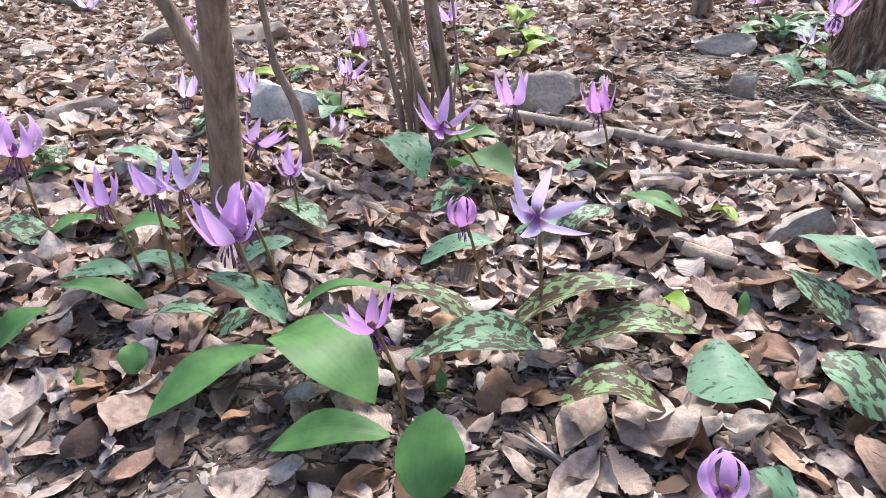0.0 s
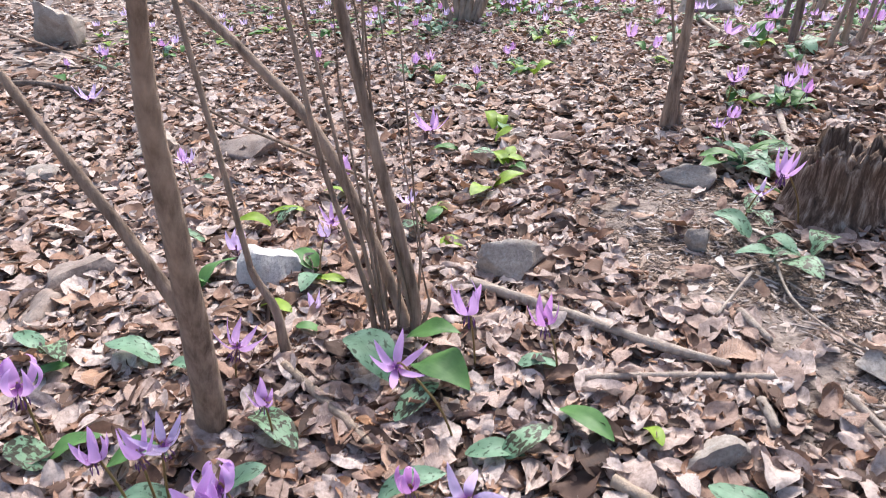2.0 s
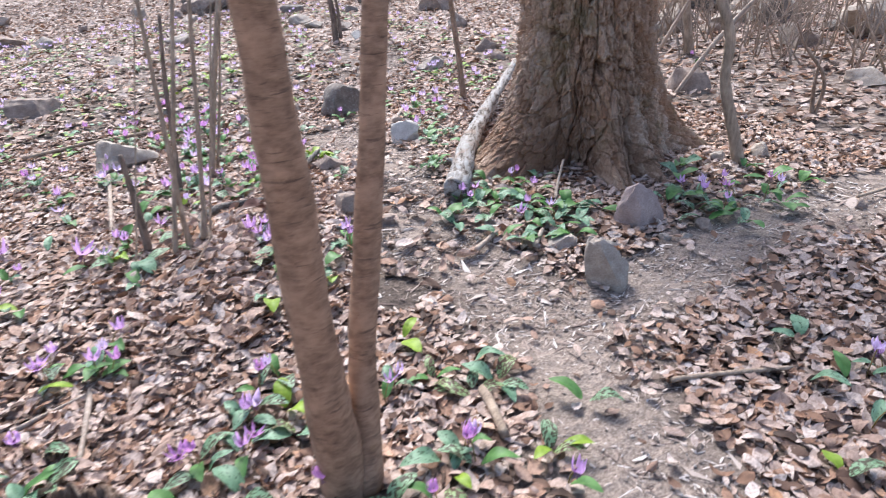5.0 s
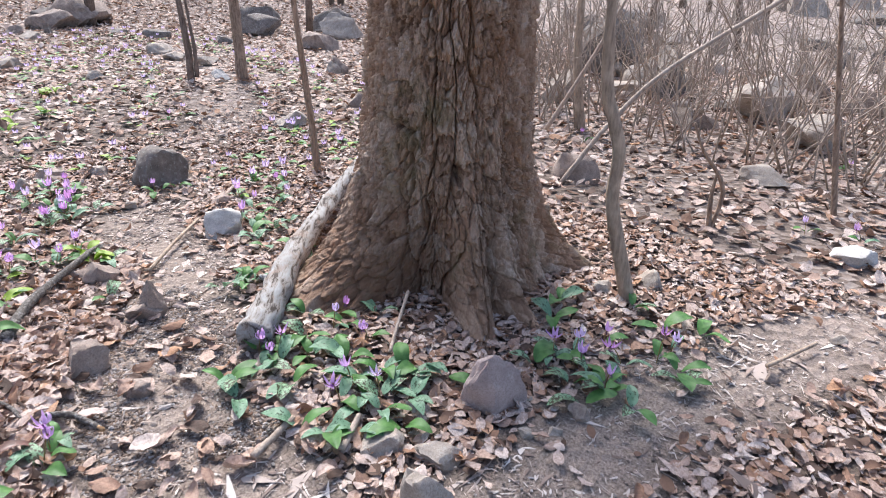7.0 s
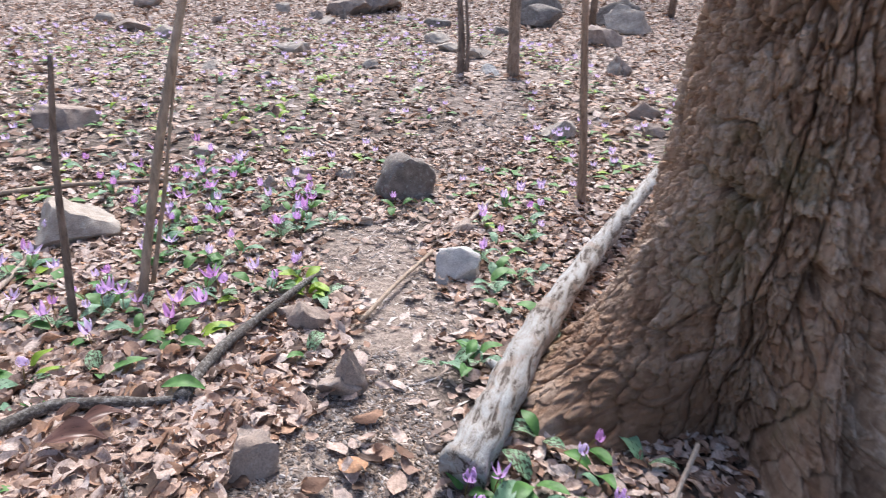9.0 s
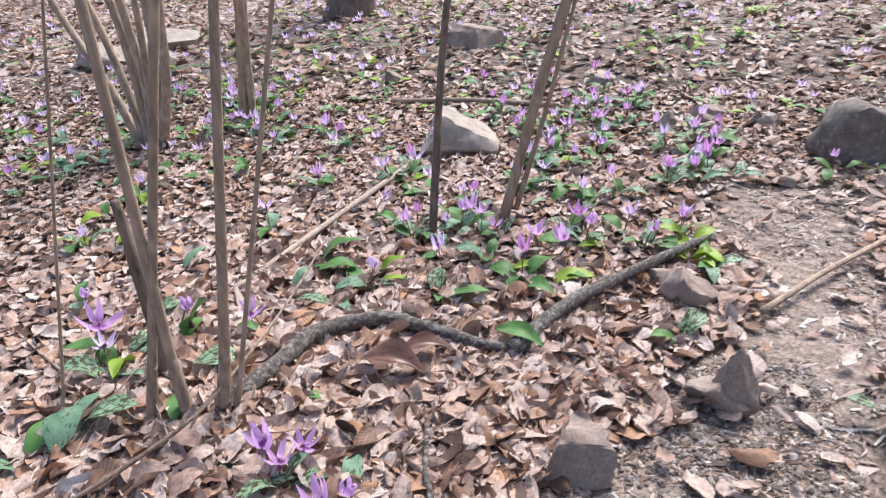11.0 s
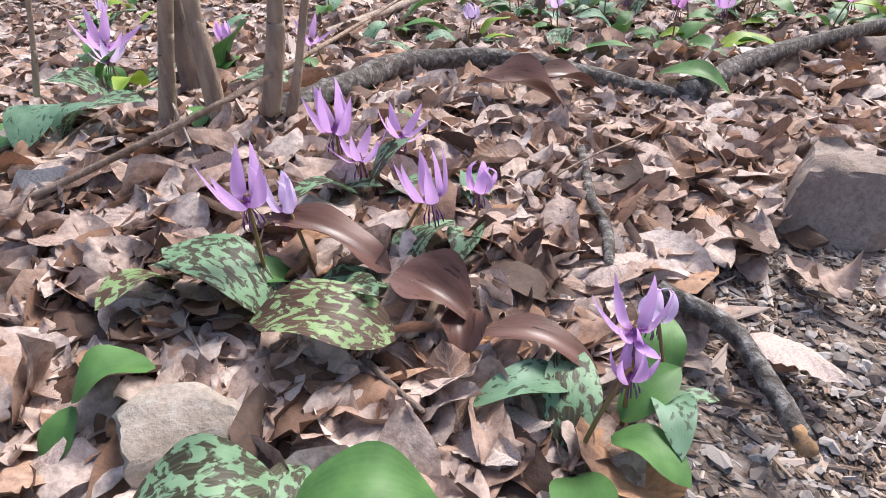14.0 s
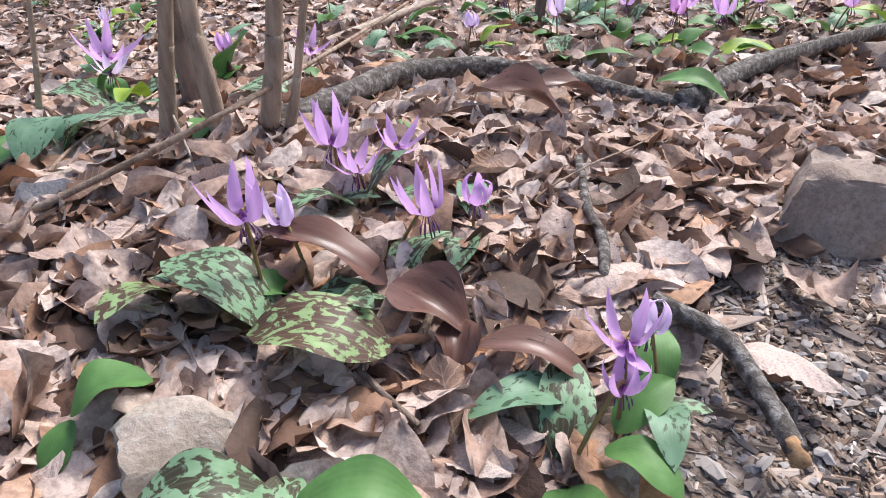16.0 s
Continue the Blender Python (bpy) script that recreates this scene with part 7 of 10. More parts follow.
violet(3.951, 4.258, flower=(0.062, 0.063, 0.169), size=0.076, kind="cup", tone="petal", leaves=[(0.007, -0.019, 0.04, 0.064, -0.168, 0.071, 0.076, 0.18, "leaf_green"), (-0.003, 0.02, 0.04, -0.027, 0.187, 0.093, 0.082, 0.14, "leaf_mottled")])
violet(11.849, 6.492, flower=(0.01, 0.062, 0.186), size=0.081, kind="curled", tone="petal_deep", leaves=[(-0, -0.02, 0.04, -0.003, -0.193, 0.107, 0.076, 0.23, "leaf_green")])
violet(3.032, 7.045, flower=(0.078, 0.075, 0.159), size=0.08, kind="wide", tone="petal_pale", leaves=[(0.018, -0.009, 0.04, 0.186, -0.088, 0.068, 0.089, 0.21, "leaf_green")])
violet(3.367, 6.951, flower=(-0.011, 0.033, 0.135), size=0.076, kind="cup", tone="petal_deep", leaves=[(0.016, 0.013, 0.04, 0.107, 0.087, 0.083, 0.051, 0.12, "leaf_mottled"), (-0.018, -0.008, 0.04, -0.181, -0.077, 0.059, 0.085, 0.18, "leaf_mottled")])
violet(3.504, 6.824, flower=(0.064, 0.042, 0.131), size=0.071, kind="curled", tone="petal_pale", leaves=[(0.01, -0.018, 0.04, 0.096, -0.174, 0.058, 0.068, 0.2, "leaf_grey_green")])
violet(3.67, 7.214, flower=(-0.069, 0.044, 0.174), size=0.074, kind="cup", tone="petal_pale", leaves=[(-0.015, 0.013, 0.04, -0.145, 0.129, 0.082, 0.067, 0.17, "leaf_green"), (0.008, -0.018, 0.04, 0.053, -0.126, 0.077, 0.045, 0.21, "leaf_green")])
violet(3.905, 6.86, flower=(-0.023, -0.054, 0.142), size=0.076, kind="wide", tone="petal", leaves=[(0.009, 0.018, 0.04, 0.072, 0.143, 0.107, 0.065, 0.12, "leaf_mottled"), (-0.017, -0.011, 0.04, -0.111, -0.072, 0.077, 0.052, 0.2, "leaf_green")])
violet(4.411, 6.999, flower=(-0.033, -0.003, 0.169), size=0.086, kind="wide", tone="petal_deep", leaves=[(-0.019, -0.006, 0.04, -0.148, -0.051, 0.054, 0.062, 0.16, "leaf_grey_green"), (0.011, -0.017, 0.04, 0.109, -0.171, 0.071, 0.069, 0.12, "leaf_mottled")])
violet(4.308, 7.457, flower=(0.063, 0.054, 0.132), size=0.086, kind="cup", tone="petal_pale", leaves=[(0.018, 0.008, 0.04, 0.178, 0.079, 0.052, 0.083, 0.24, "leaf_green")])
violet(4.006, 8.136, flower=(-0.065, -0.004, 0.154), size=0.087, kind="wide", tone="petal_pale", leaves=[(0.013, -0.015, 0.04, 0.131, -0.147, 0.061, 0.078, 0.18, "leaf_green"), (-0.004, 0.02, 0.04, -0.047, 0.204, 0.055, 0.093, 0.23, "leaf_grey_green")])
violet(4.034, 8.282, flower=(-0.057, -0.056, 0.15), size=0.071, kind="reflexed", tone="petal", leaves=[(-0.015, -0.013, 0.04, -0.121, -0.107, 0.063, 0.059, 0.14, "leaf_mottled"), (0.02, 0.002, 0.04, 0.148, 0.018, 0.099, 0.056, 0.12, "leaf_mottled")])
violet(4.117, 8.954, flower=(-0.018, 0.069, 0.175), size=0.09, kind="reflexed", tone="petal_pale", leaves=[(-0.02, -0.003, 0.04, -0.19, -0.026, 0.107, 0.083, 0.25, "leaf_green"), (0.005, -0.019, 0.04, 0.038, -0.136, 0.091, 0.046, 0.25, "leaf_mottled")])
violet(4.061, 8.255, flower=(0.053, 0.075, 0.145), size=0.073, kind="cup", tone="petal", leaves=[(-0.015, 0.013, 0.04, -0.121, 0.108, 0.101, 0.057, 0.23, "leaf_grey_green")])
violet(4.231, 8.123, flower=(0.068, 0.048, 0.145), size=0.076, kind="cup", tone="petal", leaves=[(-0.02, -0.004, 0.04, -0.192, -0.036, 0.065, 0.086, 0.16, "leaf_green"), (0.019, -0.006, 0.04, 0.18, -0.054, 0.081, 0.077, 0.14, "leaf_mottled")])
violet(4.636, 7.616, flower=(-0.077, 0.05, 0.176), size=0.077, kind="reflexed", tone="petal", leaves=[(0.018, -0.008, 0.04, 0.159, -0.072, 0.084, 0.057, 0.15, "leaf_green"), (-0.006, 0.019, 0.04, -0.048, 0.165, 0.076, 0.059, 0.2, "leaf_green")])
violet(4.37, 9.351, flower=(-0.019, 0.069, 0.155), size=0.077, kind="wide", tone="petal_pale", leaves=[(0.015, -0.013, 0.04, 0.157, -0.133, 0.082, 0.074, 0.18, "leaf_green"), (-0.008, 0.018, 0.04, -0.055, 0.119, 0.105, 0.041, 0.11, "leaf_green")])
violet(4.261, 9.305, flower=(0.008, 0.056, 0.18), size=0.087, kind="curled", tone="petal", leaves=[(0.014, 0.014, 0.04, 0.128, 0.134, 0.072, 0.065, 0.23, "leaf_grey_green"), (-0.019, 0.007, 0.04, -0.152, 0.058, 0.065, 0.068, 0.16, "leaf_green")])
violet(4.607, 9.429, flower=(-0.056, 0.05, 0.152), size=0.084, kind="reflexed", tone="petal", leaves=[(-0.017, -0.01, 0.04, -0.164, -0.095, 0.061, 0.077, 0.21, "leaf_green")])
violet(4.721, 9.211, flower=(0.005, 0.071, 0.159), size=0.086, kind="reflexed", tone="petal_deep", leaves=[(0.015, 0.013, 0.04, 0.151, 0.137, 0.053, 0.09, 0.24, "leaf_mottled"), (-0.018, 0.009, 0.04, -0.134, 0.072, 0.096, 0.065, 0.16, "leaf_green")])
violet(4.465, 8.948, flower=(-0.008, 0.038, 0.179), size=0.089, kind="curled", tone="petal_deep", leaves=[(0.004, -0.02, 0.04, 0.042, -0.197, 0.051, 0.081, 0.21, "leaf_green"), (0.012, 0.016, 0.04, 0.102, 0.129, 0.099, 0.063, 0.17, "leaf_grey_green")])
violet(3.459, 9.724, flower=(-0.009, -0.006, 0.147), size=0.082, kind="cup", tone="petal_deep", leaves=[(-0.001, 0.02, 0.04, -0.007, 0.178, 0.051, 0.059, 0.2, "leaf_green")])
violet(5.151, 8.452, flower=(0.065, -0.069, 0.179), size=0.073, kind="cup", tone="petal", leaves=[(0.018, -0.008, 0.04, 0.184, -0.076, 0.056, 0.066, 0.15, "leaf_grey_green"), (-0.008, 0.018, 0.04, -0.072, 0.163, 0.06, 0.074, 0.23, "leaf_green")])
violet(5.259, 8.076, flower=(-0.014, 0.057, 0.155), size=0.085, kind="curled", tone="petal", leaves=[(0.014, -0.015, 0.04, 0.089, -0.095, 0.065, 0.049, 0.23, "leaf_green"), (0.003, 0.02, 0.04, 0.027, 0.172, 0.08, 0.064, 0.23, "leaf_grey_green")])
violet(5.449, 8.867, flower=(-0.021, -0.057, 0.137), size=0.073, kind="cup", tone="petal", leaves=[(0.018, 0.008, 0.04, 0.149, 0.07, 0.077, 0.057, 0.11, "leaf_green")])
violet(4.966, 7.082, flower=(-0.001, -0.055, 0.175), size=0.075, kind="curled", tone="petal", leaves=[(0.019, -0.006, 0.04, 0.13, -0.044, 0.103, 0.052, 0.18, "leaf_green"), (-0.016, 0.012, 0.04, -0.129, 0.092, 0.069, 0.063, 0.12, "leaf_green")])
violet(2.415, 6.807, flower=(-0.042, 0.07, 0.167), size=0.087, kind="wide", tone="petal_pale", leaves=[(-0.004, 0.02, 0.04, -0.038, 0.19, 0.055, 0.085, 0.21, "leaf_grey_green"), (0.003, -0.02, 0.04, 0.027, -0.196, 0.074, 0.066, 0.24, "leaf_green")])
violet(1.144, 7.228, flower=(0.027, 0.053, 0.188), size=0.09, kind="cup", tone="petal_pale", leaves=[(0.003, 0.02, 0.04, 0.024, 0.193, 0.1, 0.064, 0.15, "leaf_mottled"), (-0.017, -0.011, 0.04, -0.15, -0.099, 0.056, 0.06, 0.19, "leaf_green")])
violet(0.03, 8.685, flower=(0.038, 0.043, 0.16), size=0.09, kind="cup", tone="petal_deep", leaves=[(0.02, 0.001, 0.04, 0.187, 0.008, 0.078, 0.081, 0.2, "leaf_green"), (-0.02, 0, 0.04, -0.209, 0.004, 0.096, 0.069, 0.13, "leaf_green")])
violet(0.201, 8.723, flower=(0.034, -0.077, 0.131), size=0.087, kind="curled", tone="petal", leaves=[(-0.015, -0.013, 0.04, -0.153, -0.126, 0.085, 0.073, 0.1, "leaf_grey_green"), (0.019, 0.006, 0.04, 0.164, 0.049, 0.058, 0.055, 0.23, "leaf_green")])
violet(1.328, 8.675, flower=(0.071, 0.002, 0.133), size=0.073, kind="curled", tone="petal_pale", leaves=[(-0.001, 0.02, 0.04, -0.01, 0.207, 0.056, 0.085, 0.2, "leaf_grey_green")])
violet(1.224, 8.217, flower=(0.021, 0.025, 0.161), size=0.081, kind="reflexed", tone="petal_pale", leaves=[(0.017, -0.011, 0.04, 0.142, -0.092, 0.067, 0.062, 0.14, "leaf_grey_green"), (0.006, 0.019, 0.04, 0.049, 0.167, 0.08, 0.057, 0.13, "leaf_green")])
violet(0.777, 8.721, flower=(0.066, 0.031, 0.18), size=0.084, kind="wide", tone="petal", leaves=[(0.02, 0, 0.04, 0.185, 0.002, 0.096, 0.065, 0.19, "leaf_green")])
violet(0.938, 9.431, flower=(-0.031, -0.022, 0.148), size=0.075, kind="reflexed", tone="petal", leaves=[(0.019, -0.006, 0.04, 0.149, -0.05, 0.053, 0.068, 0.13, "leaf_green")])
violet(0.909, 9.683, flower=(0.047, -0.046, 0.152), size=0.072, kind="reflexed", tone="petal", leaves=[(0.003, 0.02, 0.04, 0.021, 0.15, 0.086, 0.054, 0.24, "leaf_grey_green"), (-0.02, -0.004, 0.04, -0.205, -0.04, 0.085, 0.091, 0.17, "leaf_grey_green")])
violet(2.565, 5.547, flower=(0.037, 0.053, 0.141), size=0.082, kind="cup", tone="petal", leaves=[(0.017, -0.01, 0.04, 0.132, -0.073, 0.075, 0.052, 0.13, "leaf_green")])
violet(2.66, 5.425, flower=(-0.041, -0.055, 0.172), size=0.09, kind="curled", tone="petal", leaves=[(-0.001, 0.02, 0.04, -0.006, 0.192, 0.054, 0.076, 0.18, "leaf_green"), (-0.014, -0.014, 0.04, -0.106, -0.104, 0.098, 0.06, 0.22, "leaf_green")])
violet(6.133, 8.22, flower=(-0.036, -0.033, 0.162), size=0.073, kind="reflexed", tone="petal", leaves=[(-0.017, 0.01, 0.04, -0.131, 0.075, 0.103, 0.056, 0.14, "leaf_green")])
violet(7.504, 11.064, flower=(0.016, -0.043, 0.179), size=0.073, kind="reflexed", tone="petal", leaves=[(0.013, 0.015, 0.04, 0.094, 0.109, 0.092, 0.05, 0.23, "leaf_green"), (-0.02, -0.004, 0.04, -0.161, -0.029, 0.07, 0.06, 0.2, "leaf_green")])
violet(0.748, 14.459, flower=(0.023, 0.046, 0.134), size=0.085, kind="cup", tone="petal", leaves=[(-0.019, -0.005, 0.04, -0.145, -0.039, 0.077, 0.055, 0.24, "leaf_mottled")])
violet(4.95, 14.019, flower=(0.031, -0.001, 0.175), size=0.084, kind="cup", tone="petal", leaves=[(0.004, 0.02, 0.04, 0.039, 0.196, 0.104, 0.08, 0.23, "leaf_mottled")])
violet(5.152, 14.233, flower=(0.017, -0.077, 0.136), size=0.077, kind="curled", tone="petal_pale", leaves=[(-0.018, -0.008, 0.04, -0.165, -0.075, 0.095, 0.059, 0.17, "leaf_mottled")])
violet(7.425, 7.633, flower=(-0.049, -0.039, 0.152), size=0.09, kind="curled", tone="petal_pale", leaves=[(-0.008, 0.018, 0.04, -0.065, 0.158, 0.094, 0.062, 0.16, "leaf_green")])
violet(6.688, 7.112, flower=(0.021, -0.021, 0.175), size=0.077, kind="cup", tone="petal", leaves=[(0.015, -0.013, 0.04, 0.115, -0.1, 0.085, 0.05, 0.14, "leaf_green"), (0.003, 0.02, 0.04, 0.029, 0.202, 0.064, 0.07, 0.19, "leaf_grey_green")])
violet(7.073, 7.101, flower=(0.053, 0.04, 0.15), size=0.074, kind="reflexed", tone="petal_pale", leaves=[(0.001, 0.02, 0.04, 0.011, 0.167, 0.056, 0.073, 0.22, "leaf_green"), (-0.019, -0.007, 0.04, -0.172, -0.067, 0.074, 0.08, 0.25, "leaf_mottled")])
violet(2.507, 5.186, flower=(-0.061, 0.047, 0.142), size=0.086, kind="wide", tone="petal_pale", leaves=[(-0.015, 0.013, 0.04, -0.125, 0.105, 0.102, 0.059, 0.15, "leaf_green")])
violet(3.812, 9.079, flower=(-0.004, 0.034, 0.149), size=0.085, kind="reflexed", tone="petal", leaves=[(-0.004, 0.02, 0.04, -0.033, 0.185, 0.095, 0.067, 0.13, "leaf_green"), (-0.003, -0.02, 0.04, -0.019, -0.144, 0.104, 0.055, 0.24, "leaf_mottled")])
violet(3.537, 7.155, flower=(-0.066, -0.064, 0.145), size=0.072, kind="curled", tone="petal", leaves=[(0.015, 0.013, 0.04, 0.104, 0.085, 0.057, 0.055, 0.12, "leaf_grey_green"), (-0.018, 0.008, 0.04, -0.136, 0.059, 0.081, 0.047, 0.13, "leaf_green")])
violet(1.695, 3.456, flower=(-0.07, 0.024, 0.155), size=0.087, kind="curled", tone="petal", leaves=[(0.015, -0.013, 0.04, 0.134, -0.112, 0.056, 0.073, 0.19, "leaf_mottled")])
violet(1.602, 2.773, flower=(-0.047, -0.034, 0.134), size=0.087, kind="curled", tone="petal", leaves=[(-0.02, -0.002, 0.04, -0.151, -0.018, 0.064, 0.052, 0.13, "leaf_green"), (0.015, -0.013, 0.04, 0.122, -0.105, 0.105, 0.069, 0.2, "leaf_mottled")])
violet(2.203, 4.143, flower=(0.071, -0.044, 0.139), size=0.089, kind="reflexed", tone="petal", leaves=[(0.004, -0.02, 0.04, 0.039, -0.2, 0.069, 0.072, 0.17, "leaf_green")])
violet(1.861, 4.148, flower=(0.048, -0.049, 0.186), size=0.077, kind="cup", tone="petal", leaves=[(0, -0.02, 0.04, 0, -0.206, 0.09, 0.089, 0.23, "leaf_mottled")])
violet(0.021, 2.726, flower=(-0.072, -0.058, 0.171), size=0.072, kind="wide", tone="petal_pale", leaves=[(-0.01, -0.017, 0.04, -0.094, -0.161, 0.101, 0.076, 0.11, "leaf_mottled"), (0.01, 0.017, 0.04, 0.071, 0.118, 0.067, 0.058, 0.13, "leaf_green")])
violet(-0.398, 2.364, flower=(0.029, 0.076, 0.168), size=0.073, kind="cup", tone="petal_pale", leaves=[(-0.013, 0.016, 0.04, -0.12, 0.149, 0.065, 0.086, 0.15, "leaf_green"), (-0.003, -0.02, 0.04, -0.028, -0.199, 0.073, 0.075, 0.19, "leaf_grey_green")])
violet(-3.29, 5.987, flower=(0.024, 0.054, 0.17), size=0.071, kind="cup", tone="petal", leaves=[(0.02, 0.003, 0.04, 0.155, 0.025, 0.106, 0.063, 0.14, "leaf_green"), (-0.015, 0.013, 0.04, -0.154, 0.128, 0.054, 0.089, 0.17, "leaf_green")])
violet(0.334, 4.944, flower=(0.012, -0.048, 0.181), size=0.072, kind="reflexed", tone="petal", leaves=[(0.014, 0.014, 0.04, 0.105, 0.101, 0.065, 0.058, 0.24, "leaf_green"), (-0.02, 0, 0.04, -0.185, 0.004, 0.064, 0.074, 0.15, "leaf_mottled")])
violet(0.663, 5.814, flower=(0.035, 0.056, 0.15), size=0.083, kind="curled", tone="petal_deep", leaves=[(0.009, -0.018, 0.04, 0.095, -0.185, 0.096, 0.086, 0.13, "leaf_mottled"), (0.007, 0.019, 0.04, 0.045, 0.123, 0.062, 0.055, 0.11, "leaf_grey_green")])
violet(-0.019, 5.726, flower=(0.011, -0.031, 0.179), size=0.079, kind="wide", tone="petal", leaves=[(0.012, -0.016, 0.04, 0.118, -0.149, 0.105, 0.072, 0.12, "leaf_grey_green"), (0.013, 0.016, 0.04, 0.089, 0.11, 0.082, 0.052, 0.12, "leaf_mottled")])
violet(-0.176, 5.697, flower=(0.047, 0.026, 0.159), size=0.082, kind="cup", tone="petal", leaves=[(-0.018, 0.008, 0.04, -0.135, 0.059, 0.107, 0.057, 0.24, "leaf_mottled"), (0.017, -0.01, 0.04, 0.114, -0.066, 0.109, 0.045, 0.21, "leaf_grey_green")])
violet(1.823, 5.784, flower=(0.076, -0.04, 0.13), size=0.076, kind="curled", tone="petal", leaves=[(0.011, -0.017, 0.04, 0.077, -0.121, 0.104, 0.06, 0.18, "leaf_grey_green"), (-0.009, 0.018, 0.04, -0.074, 0.144, 0.091, 0.07, 0.2, "leaf_green")])
violet(-1.255, 3.398, flower=(-0.005, -0.05, 0.187), size=0.072, kind="reflexed", tone="petal", leaves=[(0.019, -0.006, 0.04, 0.136, -0.045, 0.075, 0.061, 0.16, "leaf_grey_green")])
# ---- leaves without flowers ----
violet(5.002, 4.429, leaves=[(0.02, 0.002, 0.04, 0.224, 0.028, 0.088, 0.083, 0.11, "leaf_green"), (-0.012, 0.016, 0.04, -0.095, 0.134, 0.099, 0.055, 0.2, "leaf_green"), (0.017, -0.011, 0.04, 0.155, -0.104, 0.103, 0.076, 0.19, "leaf_green")])
violet(5.114, 4.389, leaves=[(-0.017, -0.01, 0.04, -0.206, -0.119, 0.096, 0.103, 0.14, "leaf_mottled"), (0.019, -0.006, 0.04, 0.166, -0.057, 0.083, 0.061, 0.21, "leaf_grey_green")])
violet(4.976, 4.251, leaves=[(0, 0.02, 0.04, 0.004, 0.228, 0.059, 0.102, 0.24, "leaf_grey_green"), (-0.009, -0.018, 0.04, -0.102, -0.201, 0.061, 0.089, 0.16, "leaf_grey_green")])
violet(5.238, 4.441, leaves=[(0.008, -0.018, 0.04, 0.09, -0.217, 0.094, 0.096, 0.15, "leaf_mottled"), (0.017, 0.01, 0.04, 0.142, 0.082, 0.08, 0.071, 0.2, "leaf_grey_green"), (-0.02, 0.002, 0.04, -0.173, 0.016, 0.06, 0.056, 0.24, "leaf_grey_green")])
violet(5.363, 4.41, leaves=[(0.016, 0.012, 0.04, 0.182, 0.142, 0.103, 0.083, 0.24, "leaf_grey_green"), (-0.018, -0.009, 0.04, -0.182, -0.097, 0.106, 0.072, 0.19, "leaf_grey_green"), (0.015, 0.014, 0.04, 0.126, 0.116, 0.089, 0.063, 0.22, "leaf_green")])
violet(5.289, 4.173, leaves=[(-0.015, -0.013, 0.04, -0.173, -0.155, 0.083, 0.098, 0.17, "leaf_mottled"), (0.02, 0, 0.04, 0.205, 0.005, 0.08, 0.088, 0.21, "leaf_green"), (-0.019, -0.006, 0.04, -0.21, -0.061, 0.057, 0.089, 0.16, "leaf_grey_green")])
violet(5.645, 4.554, leaves=[(0.011, -0.017, 0.04, 0.104, -0.16, 0.081, 0.067, 0.13, "leaf_green"), (-0.006, 0.019, 0.04, -0.071, 0.209, 0.087, 0.093, 0.23, "leaf_mottled"), (-0.016, -0.012, 0.04, -0.195, -0.141, 0.095, 0.081, 0.2, "leaf_green")])
violet(5.664, 4.305, leaves=[(-0.002, -0.02, 0.04, -0.026, -0.217, 0.079, 0.074, 0.22, "leaf_grey_green"), (0.02, 0.001, 0.04, 0.186, 0.006, 0.079, 0.074, 0.21, "leaf_green"), (-0.004, -0.02, 0.04, -0.04, -0.21, 0.103, 0.095, 0.15, "leaf_grey_green")])
violet(5.706, 4.156, leaves=[(0.009, -0.018, 0.04, 0.088, -0.183, 0.094, 0.078, 0.2, "leaf_green"), (0.006, 0.019, 0.04, 0.068, 0.201, 0.109, 0.078, 0.15, "leaf_green"), (-0.013, 0.015, 0.04, -0.17, 0.19, 0.104, 0.107, 0.23, "leaf_grey_green")])
violet(5.552, 4.331, leaves=[(-0.019, -0.006, 0.04, -0.188, -0.064, 0.072, 0.081, 0.15, "leaf_green"), (0.019, 0.007, 0.04, 0.178, 0.064, 0.078, 0.084, 0.2, "leaf_grey_green"), (0.002, 0.02, 0.04, 0.017, 0.163, 0.103, 0.065, 0.15, "leaf_green")])
violet(5.662, 3.945, leaves=[(-0.017, 0.01, 0.04, -0.201, 0.123, 0.097, 0.097, 0.12, "leaf_grey_green"), (0.004, -0.02, 0.04, 0.035, -0.17, 0.07, 0.062, 0.13, "leaf_green")])
violet(5.797, 3.916, leaves=[(-0.007, -0.019, 0.04, -0.075, -0.205, 0.104, 0.091, 0.19, "leaf_green"), (0.019, -0.006, 0.04, 0.169, -0.053, 0.066, 0.058, 0.22, "leaf_grey_green"), (-0.015, 0.013, 0.04, -0.142, 0.121, 0.08, 0.082, 0.24, "leaf_green")])
violet(5.556, 3.768, leaves=[(0.005, 0.019, 0.04, 0.049, 0.196, 0.075, 0.084, 0.2, "leaf_green"), (-0.016, -0.012, 0.04, -0.145, -0.112, 0.09, 0.062, 0.14, "leaf_grey_green")])
violet(5.706, 3.735, leaves=[(0.006, -0.019, 0.04, 0.057, -0.197, 0.052, 0.068, 0.1, "leaf_grey_green"), (0.018, 0.009, 0.04, 0.148, 0.073, 0.104, 0.061, 0.22, "leaf_grey_green")])
violet(5.896, 3.805, leaves=[(0.01, 0.017, 0.04, 0.121, 0.198, 0.11, 0.101, 0.25, "leaf_green"), (-0.017, -0.01, 0.04, -0.221, -0.132, 0.052, 0.1, 0.14, "leaf_mottled"), (0.002, -0.02, 0.04, 0.026, -0.223, 0.105, 0.098, 0.1, "leaf_mottled")])
